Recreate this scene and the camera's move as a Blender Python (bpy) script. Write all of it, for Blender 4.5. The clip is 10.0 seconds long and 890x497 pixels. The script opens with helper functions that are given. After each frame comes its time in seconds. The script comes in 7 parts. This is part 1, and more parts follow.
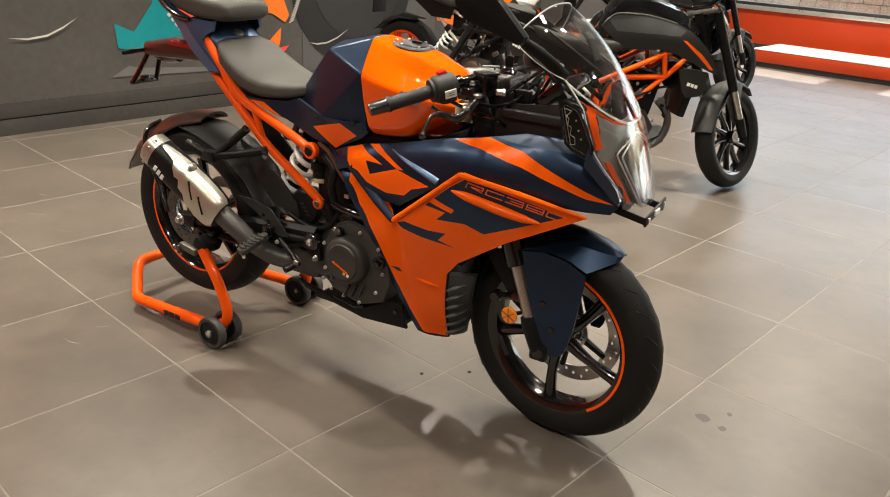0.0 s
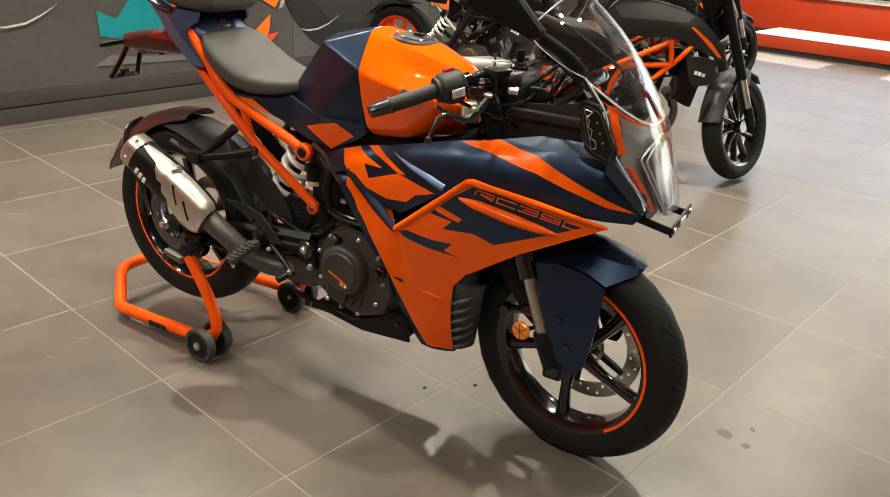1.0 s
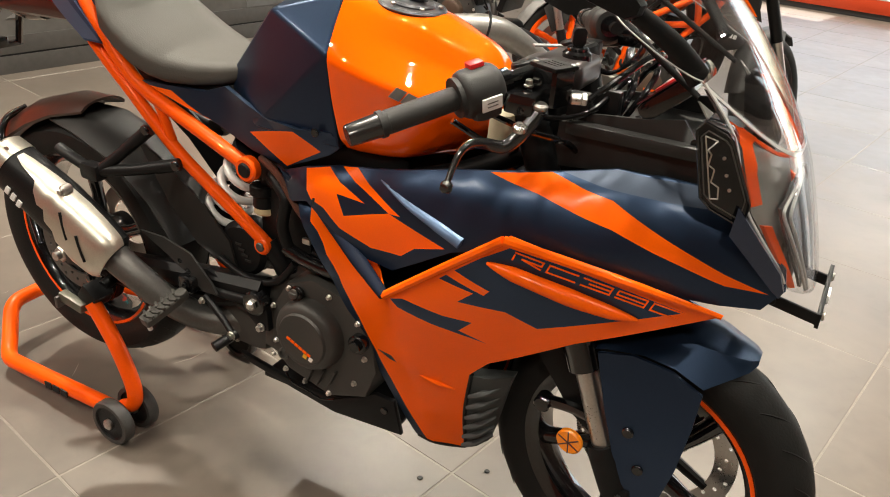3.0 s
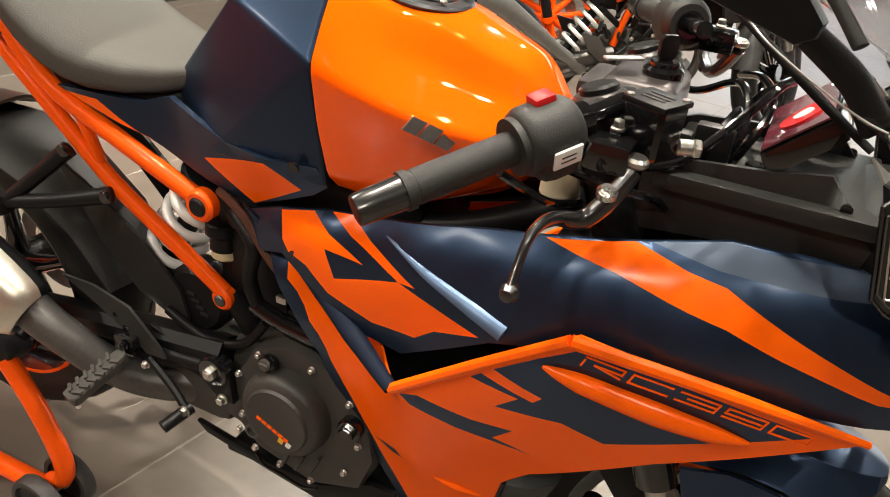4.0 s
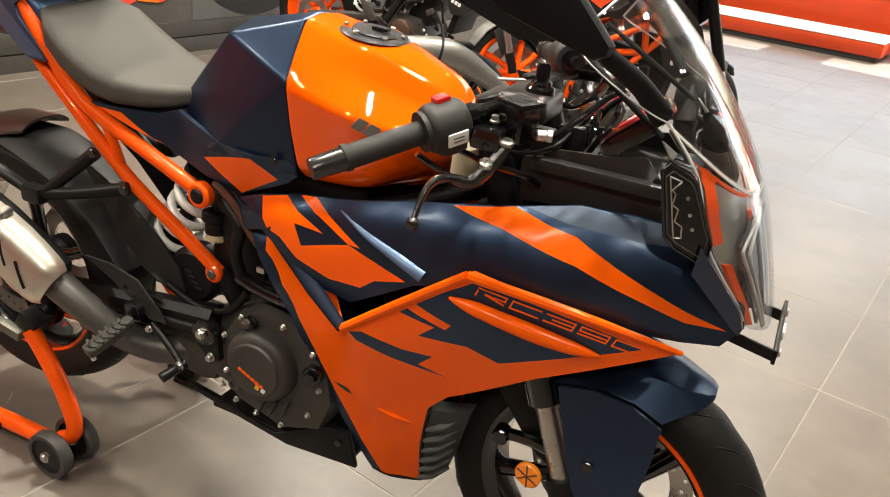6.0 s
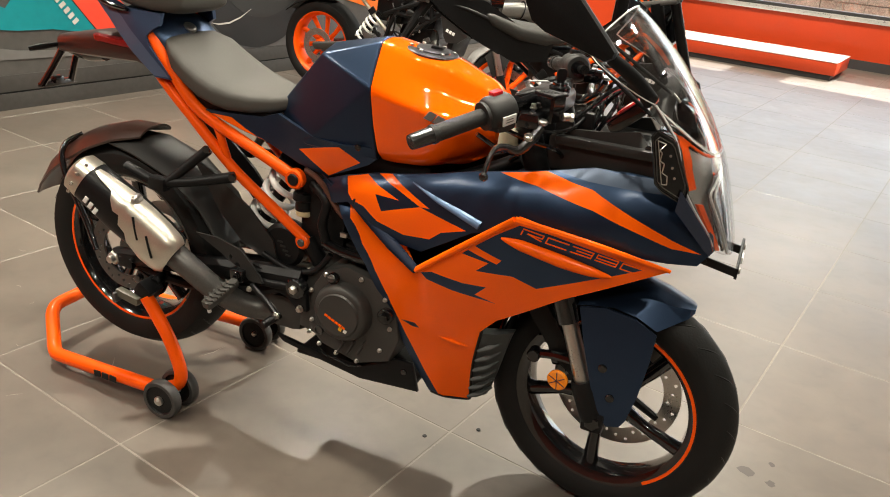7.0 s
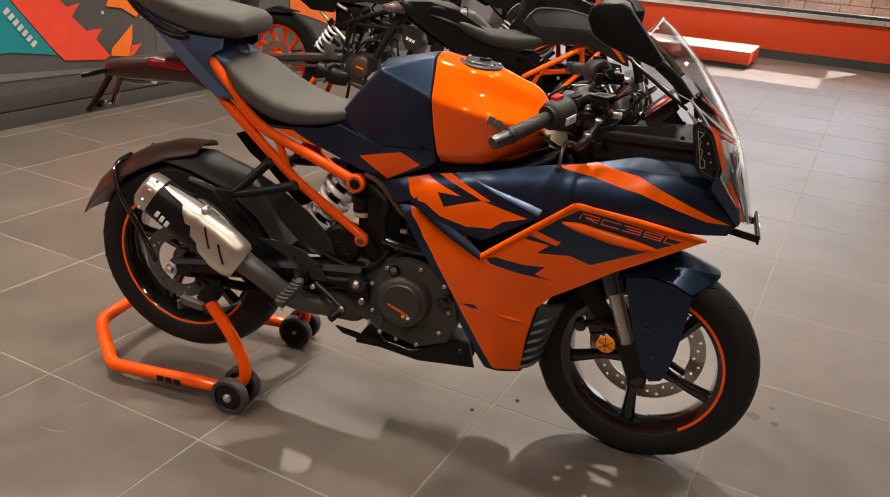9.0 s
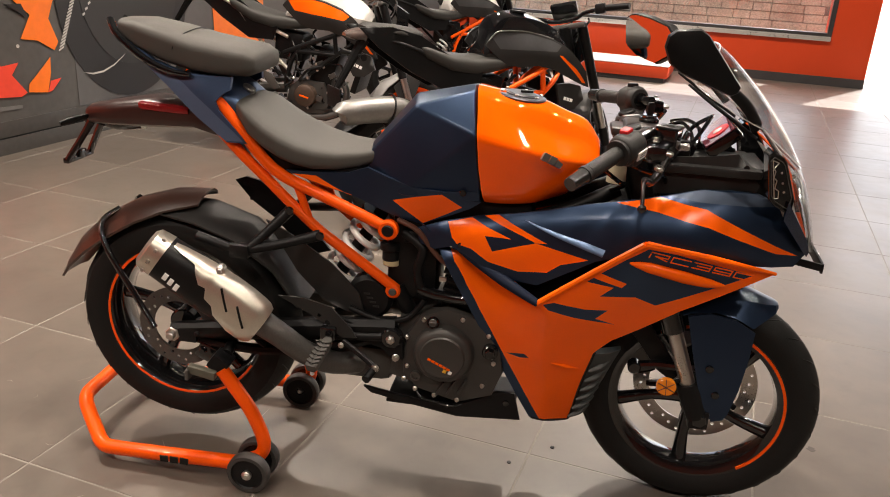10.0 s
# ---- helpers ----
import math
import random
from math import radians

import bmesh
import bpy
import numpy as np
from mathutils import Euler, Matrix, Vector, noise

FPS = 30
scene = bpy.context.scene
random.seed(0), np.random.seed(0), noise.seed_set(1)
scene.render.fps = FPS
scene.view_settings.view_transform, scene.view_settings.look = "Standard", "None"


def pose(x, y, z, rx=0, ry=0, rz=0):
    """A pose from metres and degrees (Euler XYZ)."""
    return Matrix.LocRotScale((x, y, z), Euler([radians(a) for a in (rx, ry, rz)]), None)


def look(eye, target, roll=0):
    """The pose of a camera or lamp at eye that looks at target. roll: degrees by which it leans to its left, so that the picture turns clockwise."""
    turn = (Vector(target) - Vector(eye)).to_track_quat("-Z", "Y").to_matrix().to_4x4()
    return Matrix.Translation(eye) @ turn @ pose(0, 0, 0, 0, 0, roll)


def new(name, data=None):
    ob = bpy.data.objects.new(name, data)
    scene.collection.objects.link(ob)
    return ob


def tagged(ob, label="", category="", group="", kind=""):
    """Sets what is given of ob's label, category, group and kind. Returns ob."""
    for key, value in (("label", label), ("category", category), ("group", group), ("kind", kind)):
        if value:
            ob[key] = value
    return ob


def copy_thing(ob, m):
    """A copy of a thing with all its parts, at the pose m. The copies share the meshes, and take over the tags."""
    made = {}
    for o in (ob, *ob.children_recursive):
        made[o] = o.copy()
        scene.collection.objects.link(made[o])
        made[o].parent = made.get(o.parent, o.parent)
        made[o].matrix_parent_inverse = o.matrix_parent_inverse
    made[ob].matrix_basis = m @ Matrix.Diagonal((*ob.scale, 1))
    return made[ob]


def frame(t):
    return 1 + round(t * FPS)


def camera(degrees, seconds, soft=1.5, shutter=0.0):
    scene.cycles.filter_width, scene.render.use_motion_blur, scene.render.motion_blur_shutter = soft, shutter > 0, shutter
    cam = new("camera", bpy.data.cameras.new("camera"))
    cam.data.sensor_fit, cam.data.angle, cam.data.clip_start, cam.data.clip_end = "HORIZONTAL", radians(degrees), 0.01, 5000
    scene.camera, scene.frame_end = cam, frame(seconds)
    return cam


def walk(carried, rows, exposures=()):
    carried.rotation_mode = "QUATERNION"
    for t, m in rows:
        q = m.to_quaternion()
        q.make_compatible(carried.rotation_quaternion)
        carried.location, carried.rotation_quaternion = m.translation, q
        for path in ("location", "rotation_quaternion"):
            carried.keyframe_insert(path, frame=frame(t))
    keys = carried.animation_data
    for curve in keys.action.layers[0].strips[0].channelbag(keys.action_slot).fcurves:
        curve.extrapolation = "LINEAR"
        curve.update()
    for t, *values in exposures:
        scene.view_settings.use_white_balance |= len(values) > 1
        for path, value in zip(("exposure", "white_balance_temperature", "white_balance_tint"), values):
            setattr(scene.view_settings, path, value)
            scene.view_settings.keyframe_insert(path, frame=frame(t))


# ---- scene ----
cam = camera(58.7, 10.0, 1.0)
PATH = [
    (0, (2.1, -1.855, 1.347), (1.146, -0.266, 0.597), 3.0),
    (0.5, (2.065, -1.813, 1.344), (1.12, -0.224, 0.582), 2.9),
    (1, (1.976, -1.724, 1.346), (1.049, -0.136, 0.559), 2.9),
    (1.5, (1.87, -1.642, 1.338), (0.965, -0.052, 0.53), 2.9),
    (2, (1.778, -1.525, 1.326), (0.895, 0.069, 0.501), 3.1),
    (2.2, (1.731, -1.447, 1.316), (0.856, 0.149, 0.486), 3.2),
    (3.3, (1.471, -1.076, 1.268), (0.687, 0.505, 0.326), 4.2),
    (3.5, (1.411, -1.006, 1.259), (0.653, 0.574, 0.295), 4.4),
    (4, (1.293, -0.889, 1.256), (0.602, 0.703, 0.262), 5.5),
    (4.5, (1.27, -0.861, 1.253), (0.611, 0.74, 0.252), 6.3),
    (5, (1.323, -0.914, 1.267), (0.666, 0.705, 0.293), 6.9),
    (5.2, (1.366, -0.954, 1.273), (0.695, 0.673, 0.321), 7.0),
    (6.3, (1.531, -1.293, 1.308), (0.834, 0.389, 0.481), 6.2),
    (6.5, (1.532, -1.396, 1.315), (0.842, 0.298, 0.506), 6.0),
    (7, (1.564, -1.646, 1.335), (0.898, 0.068, 0.55), 5.4),
    (7.5, (1.648, -1.83, 1.338), (1.011, -0.096, 0.569), 4.9),
    (8, (1.665, -1.926, 1.349), (1.064, -0.179, 0.583), 4.7),
    (8.5, (1.546, -1.95, 1.357), (0.992, -0.188, 0.591), 4.3),
    (9, (1.32, -1.97, 1.369), (0.842, -0.185, 0.604), 4.0),
    (9.5, (1.158, -1.946, 1.364), (0.775, -0.132, 0.615), 3.5),
    (10, (0.949, -1.874, 1.355), (0.694, -0.021, 0.647), 3.3),
]
walk(cam, [(t, look(eye, target, roll)) for t, eye, target, roll in PATH], exposures=[(0.0, 1.9, 6350, 3), (2.2, 1.95, 6350, 3), (3.5, 2.15, 6350, 4), (5.2, 2.15, 6350, 4), (6.5, 2.1, 6350, 2), (7.0, 2.05, 6350, 2), (7.6, 1.5, 6500, 11), (9.0, 1.5, 6500, 11), (10.0, 1.72, 6500, 11)])

from mathutils.geometry import delaunay_2d_cdt

# ---- room frame: u along the window wall, v towards it ----
ROOM_TURN, ROOM_X, ROOM_Y = -0.2020, 0.233, -0.394
ROOM = Matrix.Translation((ROOM_X, ROOM_Y, 0)) @ Matrix.Rotation(ROOM_TURN, 4, "Z")
TILE = 0.614
U_WALL, V_BENCH, V_WALL = -3.21, 8.47, 9.81
U_EAST, V_SOUTH, CEILING = 6.2, -4.4, 3.3

# ---- world, sun, lamps ----
SUN_EL = radians(53.4)
sun_way = ROOM.to_3x3() @ Vector((-0.40 * math.cos(SUN_EL), -0.92 * math.cos(SUN_EL), -math.sin(SUN_EL)))
world = bpy.data.worlds.new("sky")
scene.world = world
world.use_nodes = True
wn = world.node_tree.nodes
sky = wn.new("ShaderNodeTexSky")
sky.sky_type, sky.sun_disc = "NISHITA", False
sky.dust_density = 4.0
sky.sun_elevation = SUN_EL
sky.sun_rotation = math.atan2(-sun_way.x, -sun_way.y)
world.node_tree.links.new(sky.outputs["Color"], wn["Background"].inputs["Color"])
wn["Background"].inputs["Strength"].default_value = 0.15
sun = new("sun", bpy.data.lights.new("sun", "SUN"))
sun.data.energy, sun.data.angle, sun.data.color = 5.0, radians(0.5), (1.0, 0.96, 0.91)
sun.matrix_basis = look((0, 0, 9), Vector((0, 0, 9)) + sun_way)

# ceiling downlights: u, v, watts; row v 8.3 added to brighten the window wall
DOWNLIGHTS = [(0.05, 0.42, 4.5), (0.54, 0.42, 4.5), (1.03, 0.42, 4.5), (-0.7, 1.7, 5), (1.7, 1.7, 6), (-1.8, 0.5, 22), (2.9, 0.5, 6), (0.1, -1.9, 6.0), (1.0, -1.9, 6.0), (-1.8, -1.9, 19), (2.9, -1.9, 14),
              (-1.8, 2.9, 17), (0.27, 2.9, 26), (2.9, 2.9, 9), (-1.8, 5.6, 16), (0.3, 5.6, 18), (-1.8, 8.3, 18), (0.3, 8.3, 18), (2.4, 8.3, 10)]


def downlamp(u, v, watts):
    lamp = new("lamp", bpy.data.lights.new("lamp", "AREA"))
    lamp.data.shape, lamp.data.size, lamp.data.energy = "DISK", 0.08, watts
    lamp.data.color = (1.0, 0.88, 0.75)
    lamp.data.spread = radians(130)
    lamp.matrix_basis = ROOM @ pose(u, v, CEILING - 0.03, 0, 0, 0)


for u, v, watts in DOWNLIGHTS:
    downlamp(u, v, watts)

# ---- materials ----


def material(name, color, rough=0.5, metal=0.0, coat=0.0, vary=0.15, scale=8.0, bump=0.0, fine=60.0, spec=0.5, per_object=0.0, coat_rough=0.06, in_world=False):
    m = bpy.data.materials.new(name)
    m.use_nodes = True
    nt = m.node_tree
    p = nt.nodes["Principled BSDF"]
    p.inputs["Metallic"].default_value = metal
    p.inputs["Coat Weight"].default_value = coat
    p.inputs["Coat Roughness"].default_value = coat_rough
    p.inputs["Specular IOR Level"].default_value = spec
    co = nt.nodes.new("ShaderNodeNewGeometry" if in_world else "ShaderNodeTexCoord")
    where = co.outputs["Position" if in_world else "Object"]
    big, small = nt.nodes.new("ShaderNodeTexNoise"), nt.nodes.new("ShaderNodeTexNoise")
    big.inputs["Scale"].default_value, small.inputs["Scale"].default_value = scale, fine
    big.inputs["Detail"].default_value, small.inputs["Detail"].default_value = 4, 3
    for n in (big, small):
        nt.links.new(where, n.inputs["Vector"])
    add = nt.nodes.new("ShaderNodeMath")
    add.operation = "ADD"
    nt.links.new(big.outputs["Fac"], add.inputs[0])
    nt.links.new(small.outputs["Fac"], add.inputs[1])
    ramp = nt.nodes.new("ShaderNodeMapRange")
    ramp.inputs["From Min"].default_value, ramp.inputs["From Max"].default_value = 0.6, 1.4
    ramp.inputs["To Min"].default_value, ramp.inputs["To Max"].default_value = 1 - vary, 1 + vary
    nt.links.new(add.outputs[0], ramp.inputs["Value"])
    tint = nt.nodes.new("ShaderNodeVectorMath")
    tint.operation = "SCALE"
    tint.inputs[0].default_value = color
    if per_object:
        info = nt.nodes.new("ShaderNodeObjectInfo")
        mul = nt.nodes.new("ShaderNodeMapRange")
        mul.inputs["To Min"].default_value, mul.inputs["To Max"].default_value = 1 - per_object, 1 + per_object
        nt.links.new(info.outputs["Random"], mul.inputs["Value"])
        both = nt.nodes.new("ShaderNodeMath")
        both.operation = "MULTIPLY"
        nt.links.new(ramp.outputs[0], both.inputs[0])
        nt.links.new(mul.outputs[0], both.inputs[1])
        nt.links.new(both.outputs[0], tint.inputs["Scale"])
    else:
        nt.links.new(ramp.outputs[0], tint.inputs["Scale"])
    nt.links.new(tint.outputs[0], p.inputs["Base Color"])
    rr = nt.nodes.new("ShaderNodeMapRange")
    rr.inputs["From Min"].default_value, rr.inputs["From Max"].default_value = 0.6, 1.4
    rr.inputs["To Min"].default_value, rr.inputs["To Max"].default_value = rough * 0.85, min(1.0, rough * 1.15)
    nt.links.new(add.outputs[0], rr.inputs["Value"])
    nt.links.new(rr.outputs[0], p.inputs["Roughness"])
    if bump:
        b = nt.nodes.new("ShaderNodeBump")
        b.inputs["Strength"].default_value, b.inputs["Distance"].default_value = bump, 0.002
        nt.links.new(small.outputs["Fac"], b.inputs["Height"])
        nt.links.new(b.outputs["Normal"], p.inputs["Normal"])
    return m


def thin_clear(name, ior=1.55, rough=0.02, most=0.75):
    """A thin clear sheet: see-through, with a gloss that grows at the edge-on."""
    m = bpy.data.materials.new(name)
    m.use_nodes = True
    nt = m.node_tree
    nt.nodes.remove(nt.nodes["Principled BSDF"])
    see, shine, mix, fr, rise = (nt.nodes.new(n) for n in ("ShaderNodeBsdfTransparent", "ShaderNodeBsdfGlossy", "ShaderNodeMixShader", "ShaderNodeLayerWeight", "ShaderNodeMapRange"))
    see.inputs["Color"].default_value = (0.95, 0.955, 0.955, 1)
    shine.inputs["Roughness"].default_value = rough
    fr.inputs["Blend"].default_value = 0.17
    rise.inputs["To Min"].default_value, rise.inputs["To Max"].default_value = ior * 0.04, most
    nt.links.new(fr.outputs["Facing"], rise.inputs["Value"])
    nt.links.new(rise.outputs[0], mix.inputs[0])
    nt.links.new(see.outputs[0], mix.inputs[1])
    nt.links.new(shine.outputs[0], mix.inputs[2])
    nt.links.new(mix.outputs[0], nt.nodes["Material Output"].inputs["Surface"])
    return m


ORANGE = material("satin orange paint", (0.90, 0.117, 0.002), 0.42, coat=0.5, coat_rough=0.22, spec=0.0, vary=0.04, bump=0.02, fine=400)
TANK_ORANGE = material("gloss metallic orange paint", (0.88, 0.104, 0.0008), 0.5, metal=0.0, coat=1.0, coat_rough=0.03, spec=0.0, vary=0.05, fine=700)
NAVY = material("matte metallic navy paint", (0.020, 0.038, 0.078), 0.36, metal=0.8, coat=0.2, coat_rough=0.2, vary=0.1, fine=500)
FRAME_ORANGE = material("orange powder coat", (0.84, 0.088, 0.002), 0.38, coat=0.25, spec=0.12, vary=0.06, bump=0.05, fine=300)
BLACK = material("black moulded plastic", (0.006, 0.006, 0.0064), 0.42, spec=0.2, vary=0.25, bump=0.15, fine=500)
BLACK_GLOSS = material("gloss black paint", (0.004, 0.004, 0.0045), 0.10, coat=0.6, vary=0.1)
GREY_PLASTIC = material("dark grey textured plastic", (0.016, 0.0155, 0.015), 0.5, spec=0.4, vary=0.15, bump=0.2, fine=600)
SEAT = material("dark grey seat vinyl", (0.058, 0.054, 0.048), 0.6, spec=0.35, vary=0.08, bump=0.25, fine=450)
SEAT_BLACK = material("black seat vinyl", (0.028, 0.027, 0.025), 0.55, spec=0.25, vary=0.1, bump=0.2, fine=450)
TYRE = material("black tyre rubber", (0.008, 0.0078, 0.0075), 0.6, spec=0.22, vary=0.25, bump=0.2, fine=200)
RIM = material("gloss black wheel paint", (0.005, 0.005, 0.0055), 0.12, coat=0.8, coat_rough=0.04, vary=0.15)
STEEL = material("brushed steel", (0.55, 0.53, 0.50), 0.30, metal=1.0, vary=0.12, fine=250)
SILVER = material("satin silver exhaust metal", (0.62, 0.58, 0.50), 0.33, metal=0.9, vary=0.10, bump=0.05, fine=300)
DULL_STEEL = material("grey coated steel", (0.10, 0.095, 0.09), 0.42, metal=0.6, vary=0.2, bump=0.1, fine=200)
CASTING = material("grey black cast engine cover", (0.040, 0.038, 0.035), 0.5, metal=0.2, vary=0.2, bump=0.2, fine=350)
SPRING = material("white spring paint", (0.72, 0.72, 0.70), 0.3, coat=0.3, vary=0.06)
RED = material("red plastic", (0.55, 0.01, 0.012), 0.3, vary=0.1)
AMBER = material("amber reflector plastic", (0.85, 0.25, 0.01), 0.15, coat=0.6, vary=0.15, fine=500)
WHITE = material("white label print", (0.75, 0.74, 0.72), 0.5, vary=0.06)
CLEAR = thin_clear("clear windscreen plastic", 2.4)
CLEAR_EDGE = material("bright cut edge of clear plastic", (0.5, 0.5, 0.5), 0.2, coat=0.5, vary=0.05)
LENS = thin_clear("headlight lens", 1.6, most=0.42)
FLOOR_TILE = material("grey matt porcelain tile", (0.122, 0.101, 0.083), 0.35, spec=0.65, vary=0.14, scale=1.7, fine=11, per_object=0.06, in_world=True)
GROUT = material("pale tile grout", (0.20, 0.18, 0.155), 0.85, vary=0.2)


def trodden(m):
    """Blotchy foot traffic on a floor: soft darker clouds and small dull smears."""
    nt = m.node_tree
    p = nt.nodes["Principled BSDF"]
    geo = nt.nodes.new("ShaderNodeNewGeometry")
    paint = p.inputs["Base Color"].links[0].from_socket
    gloss = p.inputs["Roughness"].links[0].from_socket
    for size, low, high, least, dull in ((1.6, 0.36, 0.70, 0.80, 0.02), (5.0, 0.42, 0.72, 0.86, -0.012), (17.0, 0.50, 0.80, 0.90, 0.010)):
        cloud, step, mul, more = (nt.nodes.new(n) for n in ("ShaderNodeTexNoise", "ShaderNodeMapRange", "ShaderNodeVectorMath", "ShaderNodeMath"))
        cloud.inputs["Scale"].default_value, cloud.inputs["Detail"].default_value, cloud.inputs["Distortion"].default_value = size, 3, 0.8
        step.inputs["From Min"].default_value, step.inputs["From Max"].default_value = low, high
        step.inputs["To Min"].default_value, step.inputs["To Max"].default_value = 1.0, least
        mul.operation, more.operation = "SCALE", "MULTIPLY_ADD"
        nt.links.new(geo.outputs["Position"], cloud.inputs["Vector"])
        nt.links.new(cloud.outputs["Fac"], step.inputs["Value"])
        nt.links.new(paint, mul.inputs[0])
        nt.links.new(step.outputs[0], mul.inputs["Scale"])
        nt.links.new(step.outputs[0], more.inputs[0])
        more.inputs[1].default_value = -dull / (1 - least)
        off = nt.nodes.new("ShaderNodeMath")
        off.operation = "ADD"
        off.inputs[1].default_value = dull / (1 - least)
        nt.links.new(gloss, more.inputs[2])
        nt.links.new(more.outputs[0], off.inputs[0])
        paint, gloss = mul.outputs[0], off.outputs[0]
    nt.links.new(paint, p.inputs["Base Color"])
    nt.links.new(gloss, p.inputs["Roughness"])


trodden(FLOOR_TILE)
PLINTH = material("dark grey step tile", (0.045, 0.042, 0.039), 0.45, vary=0.25, scale=2, fine=30, bump=0.05)
WALL_RED = material("orange red wall paint", (0.62, 0.055, 0.008), 0.45, vary=0.06, scale=3, bump=0.1, fine=150)
WALL_BROWN = material("brick red wall paint", (0.38, 0.07, 0.03), 0.6, vary=0.08, scale=2, bump=0.05)
SKIRT = material("dark grey skirting", (0.05, 0.048, 0.05), 0.5, vary=0.15)
MURAL = material("dark printed mural", (0.070, 0.066, 0.062), 0.4, vary=0.2, scale=1.5, fine=20)
CEILING_PAINT = material("grey ceiling paint", (0.12, 0.115, 0.11), 0.8, vary=0.1)
BENCH_TOP = material("white laminate", (0.72, 0.70, 0.66), 0.35, vary=0.08, scale=4)
WALL_PALE = material("pale wall paint", (0.60, 0.57, 0.53), 0.7, vary=0.06, scale=2, bump=0.05)

# ---- mesh helpers ----
WORLD_OF = {}


def link(name, bm, mats, parent=None, label="", smooth=40):
    me = bpy.data.meshes.new(name)
    bmesh.ops.recalc_face_normals(bm, faces=bm.faces) if smooth is not None else None
    for f in bm.faces:
        f.smooth = bool(smooth)
    if smooth:
        for e in bm.edges:
            if len(e.link_faces) == 2 and e.calc_face_angle(0) > radians(smooth):
                e.smooth = False
    bm.to_mesh(me)
    bm.free()
    for m in mats if isinstance(mats, (list, tuple)) else [mats]:
        me.materials.append(m)
    ob = new(name, me)
    WORLD_OF[ob] = Matrix()
    if parent is not None:
        ob.parent = parent
        ob.matrix_parent_inverse = WORLD_OF[parent].inverted()
    if label:
        tagged(ob, label)
    return ob


def part(name, bm, material_, parent, label="", smooth=40):
    return link(name, bm, material_, parent, label, smooth)


def root(name, base=(0, 0, 0)):
    ob = new(name)
    ob.empty_display_size = 0.1
    ob.matrix_basis = Matrix.Translation(base)
    WORLD_OF[ob] = Matrix.Translation(base)
    return ob


def box(centre, size, bevel=0.0, turn=None, segments=2):
    bm = bmesh.new()
    bmesh.ops.create_cube(bm, size=1, matrix=Matrix.Diagonal((*size, 1)))
    if bevel:
        bmesh.ops.bevel(bm, geom=bm.edges[:], offset=bevel, segments=segments, affect="EDGES", profile=0.6)
    m = Matrix.Translation(centre)
    if turn is not None:
        m = m @ turn
    bmesh.ops.transform(bm, matrix=m, verts=bm.verts)
    return bm


def join(*bms):
    out = bmesh.new()
    for b in bms:
        me = bpy.data.meshes.new("tmp")
        b.to_mesh(me)
        b.free()
        out.from_mesh(me)
        bpy.data.meshes.remove(me)
    return out


def mirrored(bm):
    b = bm.copy()
    for v in b.verts:
        v.co.y = -v.co.y
    bmesh.ops.reverse_faces(b, faces=b.faces)
    return b


def glide(pts, n=6):
    """Points of a smooth curve through pts."""
    p = [Vector(a) for a in pts]
    if len(p) < 3:
        return p
    out = []
    for i in range(len(p) - 1):
        a, b, c, d = p[max(i - 1, 0)], p[i], p[i + 1], p[min(i + 2, len(p) - 1)]
        for k in range(n):
            s = k / n
            out.append(0.5 * ((2 * b) + (c - a) * s + (2 * a - 5 * b + 4 * c - d) * s * s + (3 * b - a - 3 * c + d) * s ** 3))
    return out + [p[-1]]


def tube(pts, r, seg=10, n=6, flat=1.0, ends=None):
    """A round bar along a smooth curve. r: one radius or one for each point of pts."""
    path = glide(pts, n)
    radii = [r] * len(path) if not isinstance(r, (list, tuple)) else [
        float(np.interp(i / (len(path) - 1), np.linspace(0, 1, len(r)), r)) for i in range(len(path))]
    bm = bmesh.new()
    rings = []
    side = None
    for i, p in enumerate(path):
        way = (path[min(i + 1, len(path) - 1)] - path[max(i - 1, 0)]).normalized()
        if side is None:
            side = way.orthogonal().normalized()
        side = (side - way * side.dot(way)).normalized()
        other = way.cross(side)
        rings.append([bm.verts.new(p + radii[i] * (math.cos(2 * math.pi * k / seg) * side + flat * math.sin(2 * math.pi * k / seg) * other)) for k in range(seg)])
    for a, b in zip(rings, rings[1:]):
        for k in range(seg):
            bm.faces.new((a[k], a[(k + 1) % seg], b[(k + 1) % seg], b[k]))
    bm.faces.new(rings[0][::-1])
    bm.faces.new(rings[-1])
    return bm


def lathe(profile, centre=(0, 0, 0), axis=(0, 1, 0), seg=48, closed=True):
    """Turns (radius, offset) points about an axis."""
    bm = bmesh.new()
    way = Vector(axis).normalized()
    a = way.orthogonal().normalized()
    b = way.cross(a)
    rings = []
    for r, o in profile:
        rings.append([bm.verts.new(Vector(centre) + way * o + r * (math.cos(2 * math.pi * k / seg) * a + math.sin(2 * math.pi * k / seg) * b)) for k in range(seg)])
    pairs = list(zip(rings, rings[1:])) + ([(rings[-1], rings[0])] if closed else [])
    for p, q in pairs:
        for k in range(seg):
            bm.faces.new((p[k], p[(k + 1) % seg], q[(k + 1) % seg], q[k]))
    bmesh.ops.remove_doubles(bm, verts=bm.verts, dist=1e-5)
    return bm


def drum(centre, axis, r, length, bevel=0.003, seg=24):
    """A short rounded cylinder, its middle at centre."""
    h = length / 2
    return lathe([(1e-6, -h), (r - bevel, -h), (r, -h + bevel), (r, h - bevel), (r - bevel, h), (1e-6, h)], centre, axis, seg, closed=False)


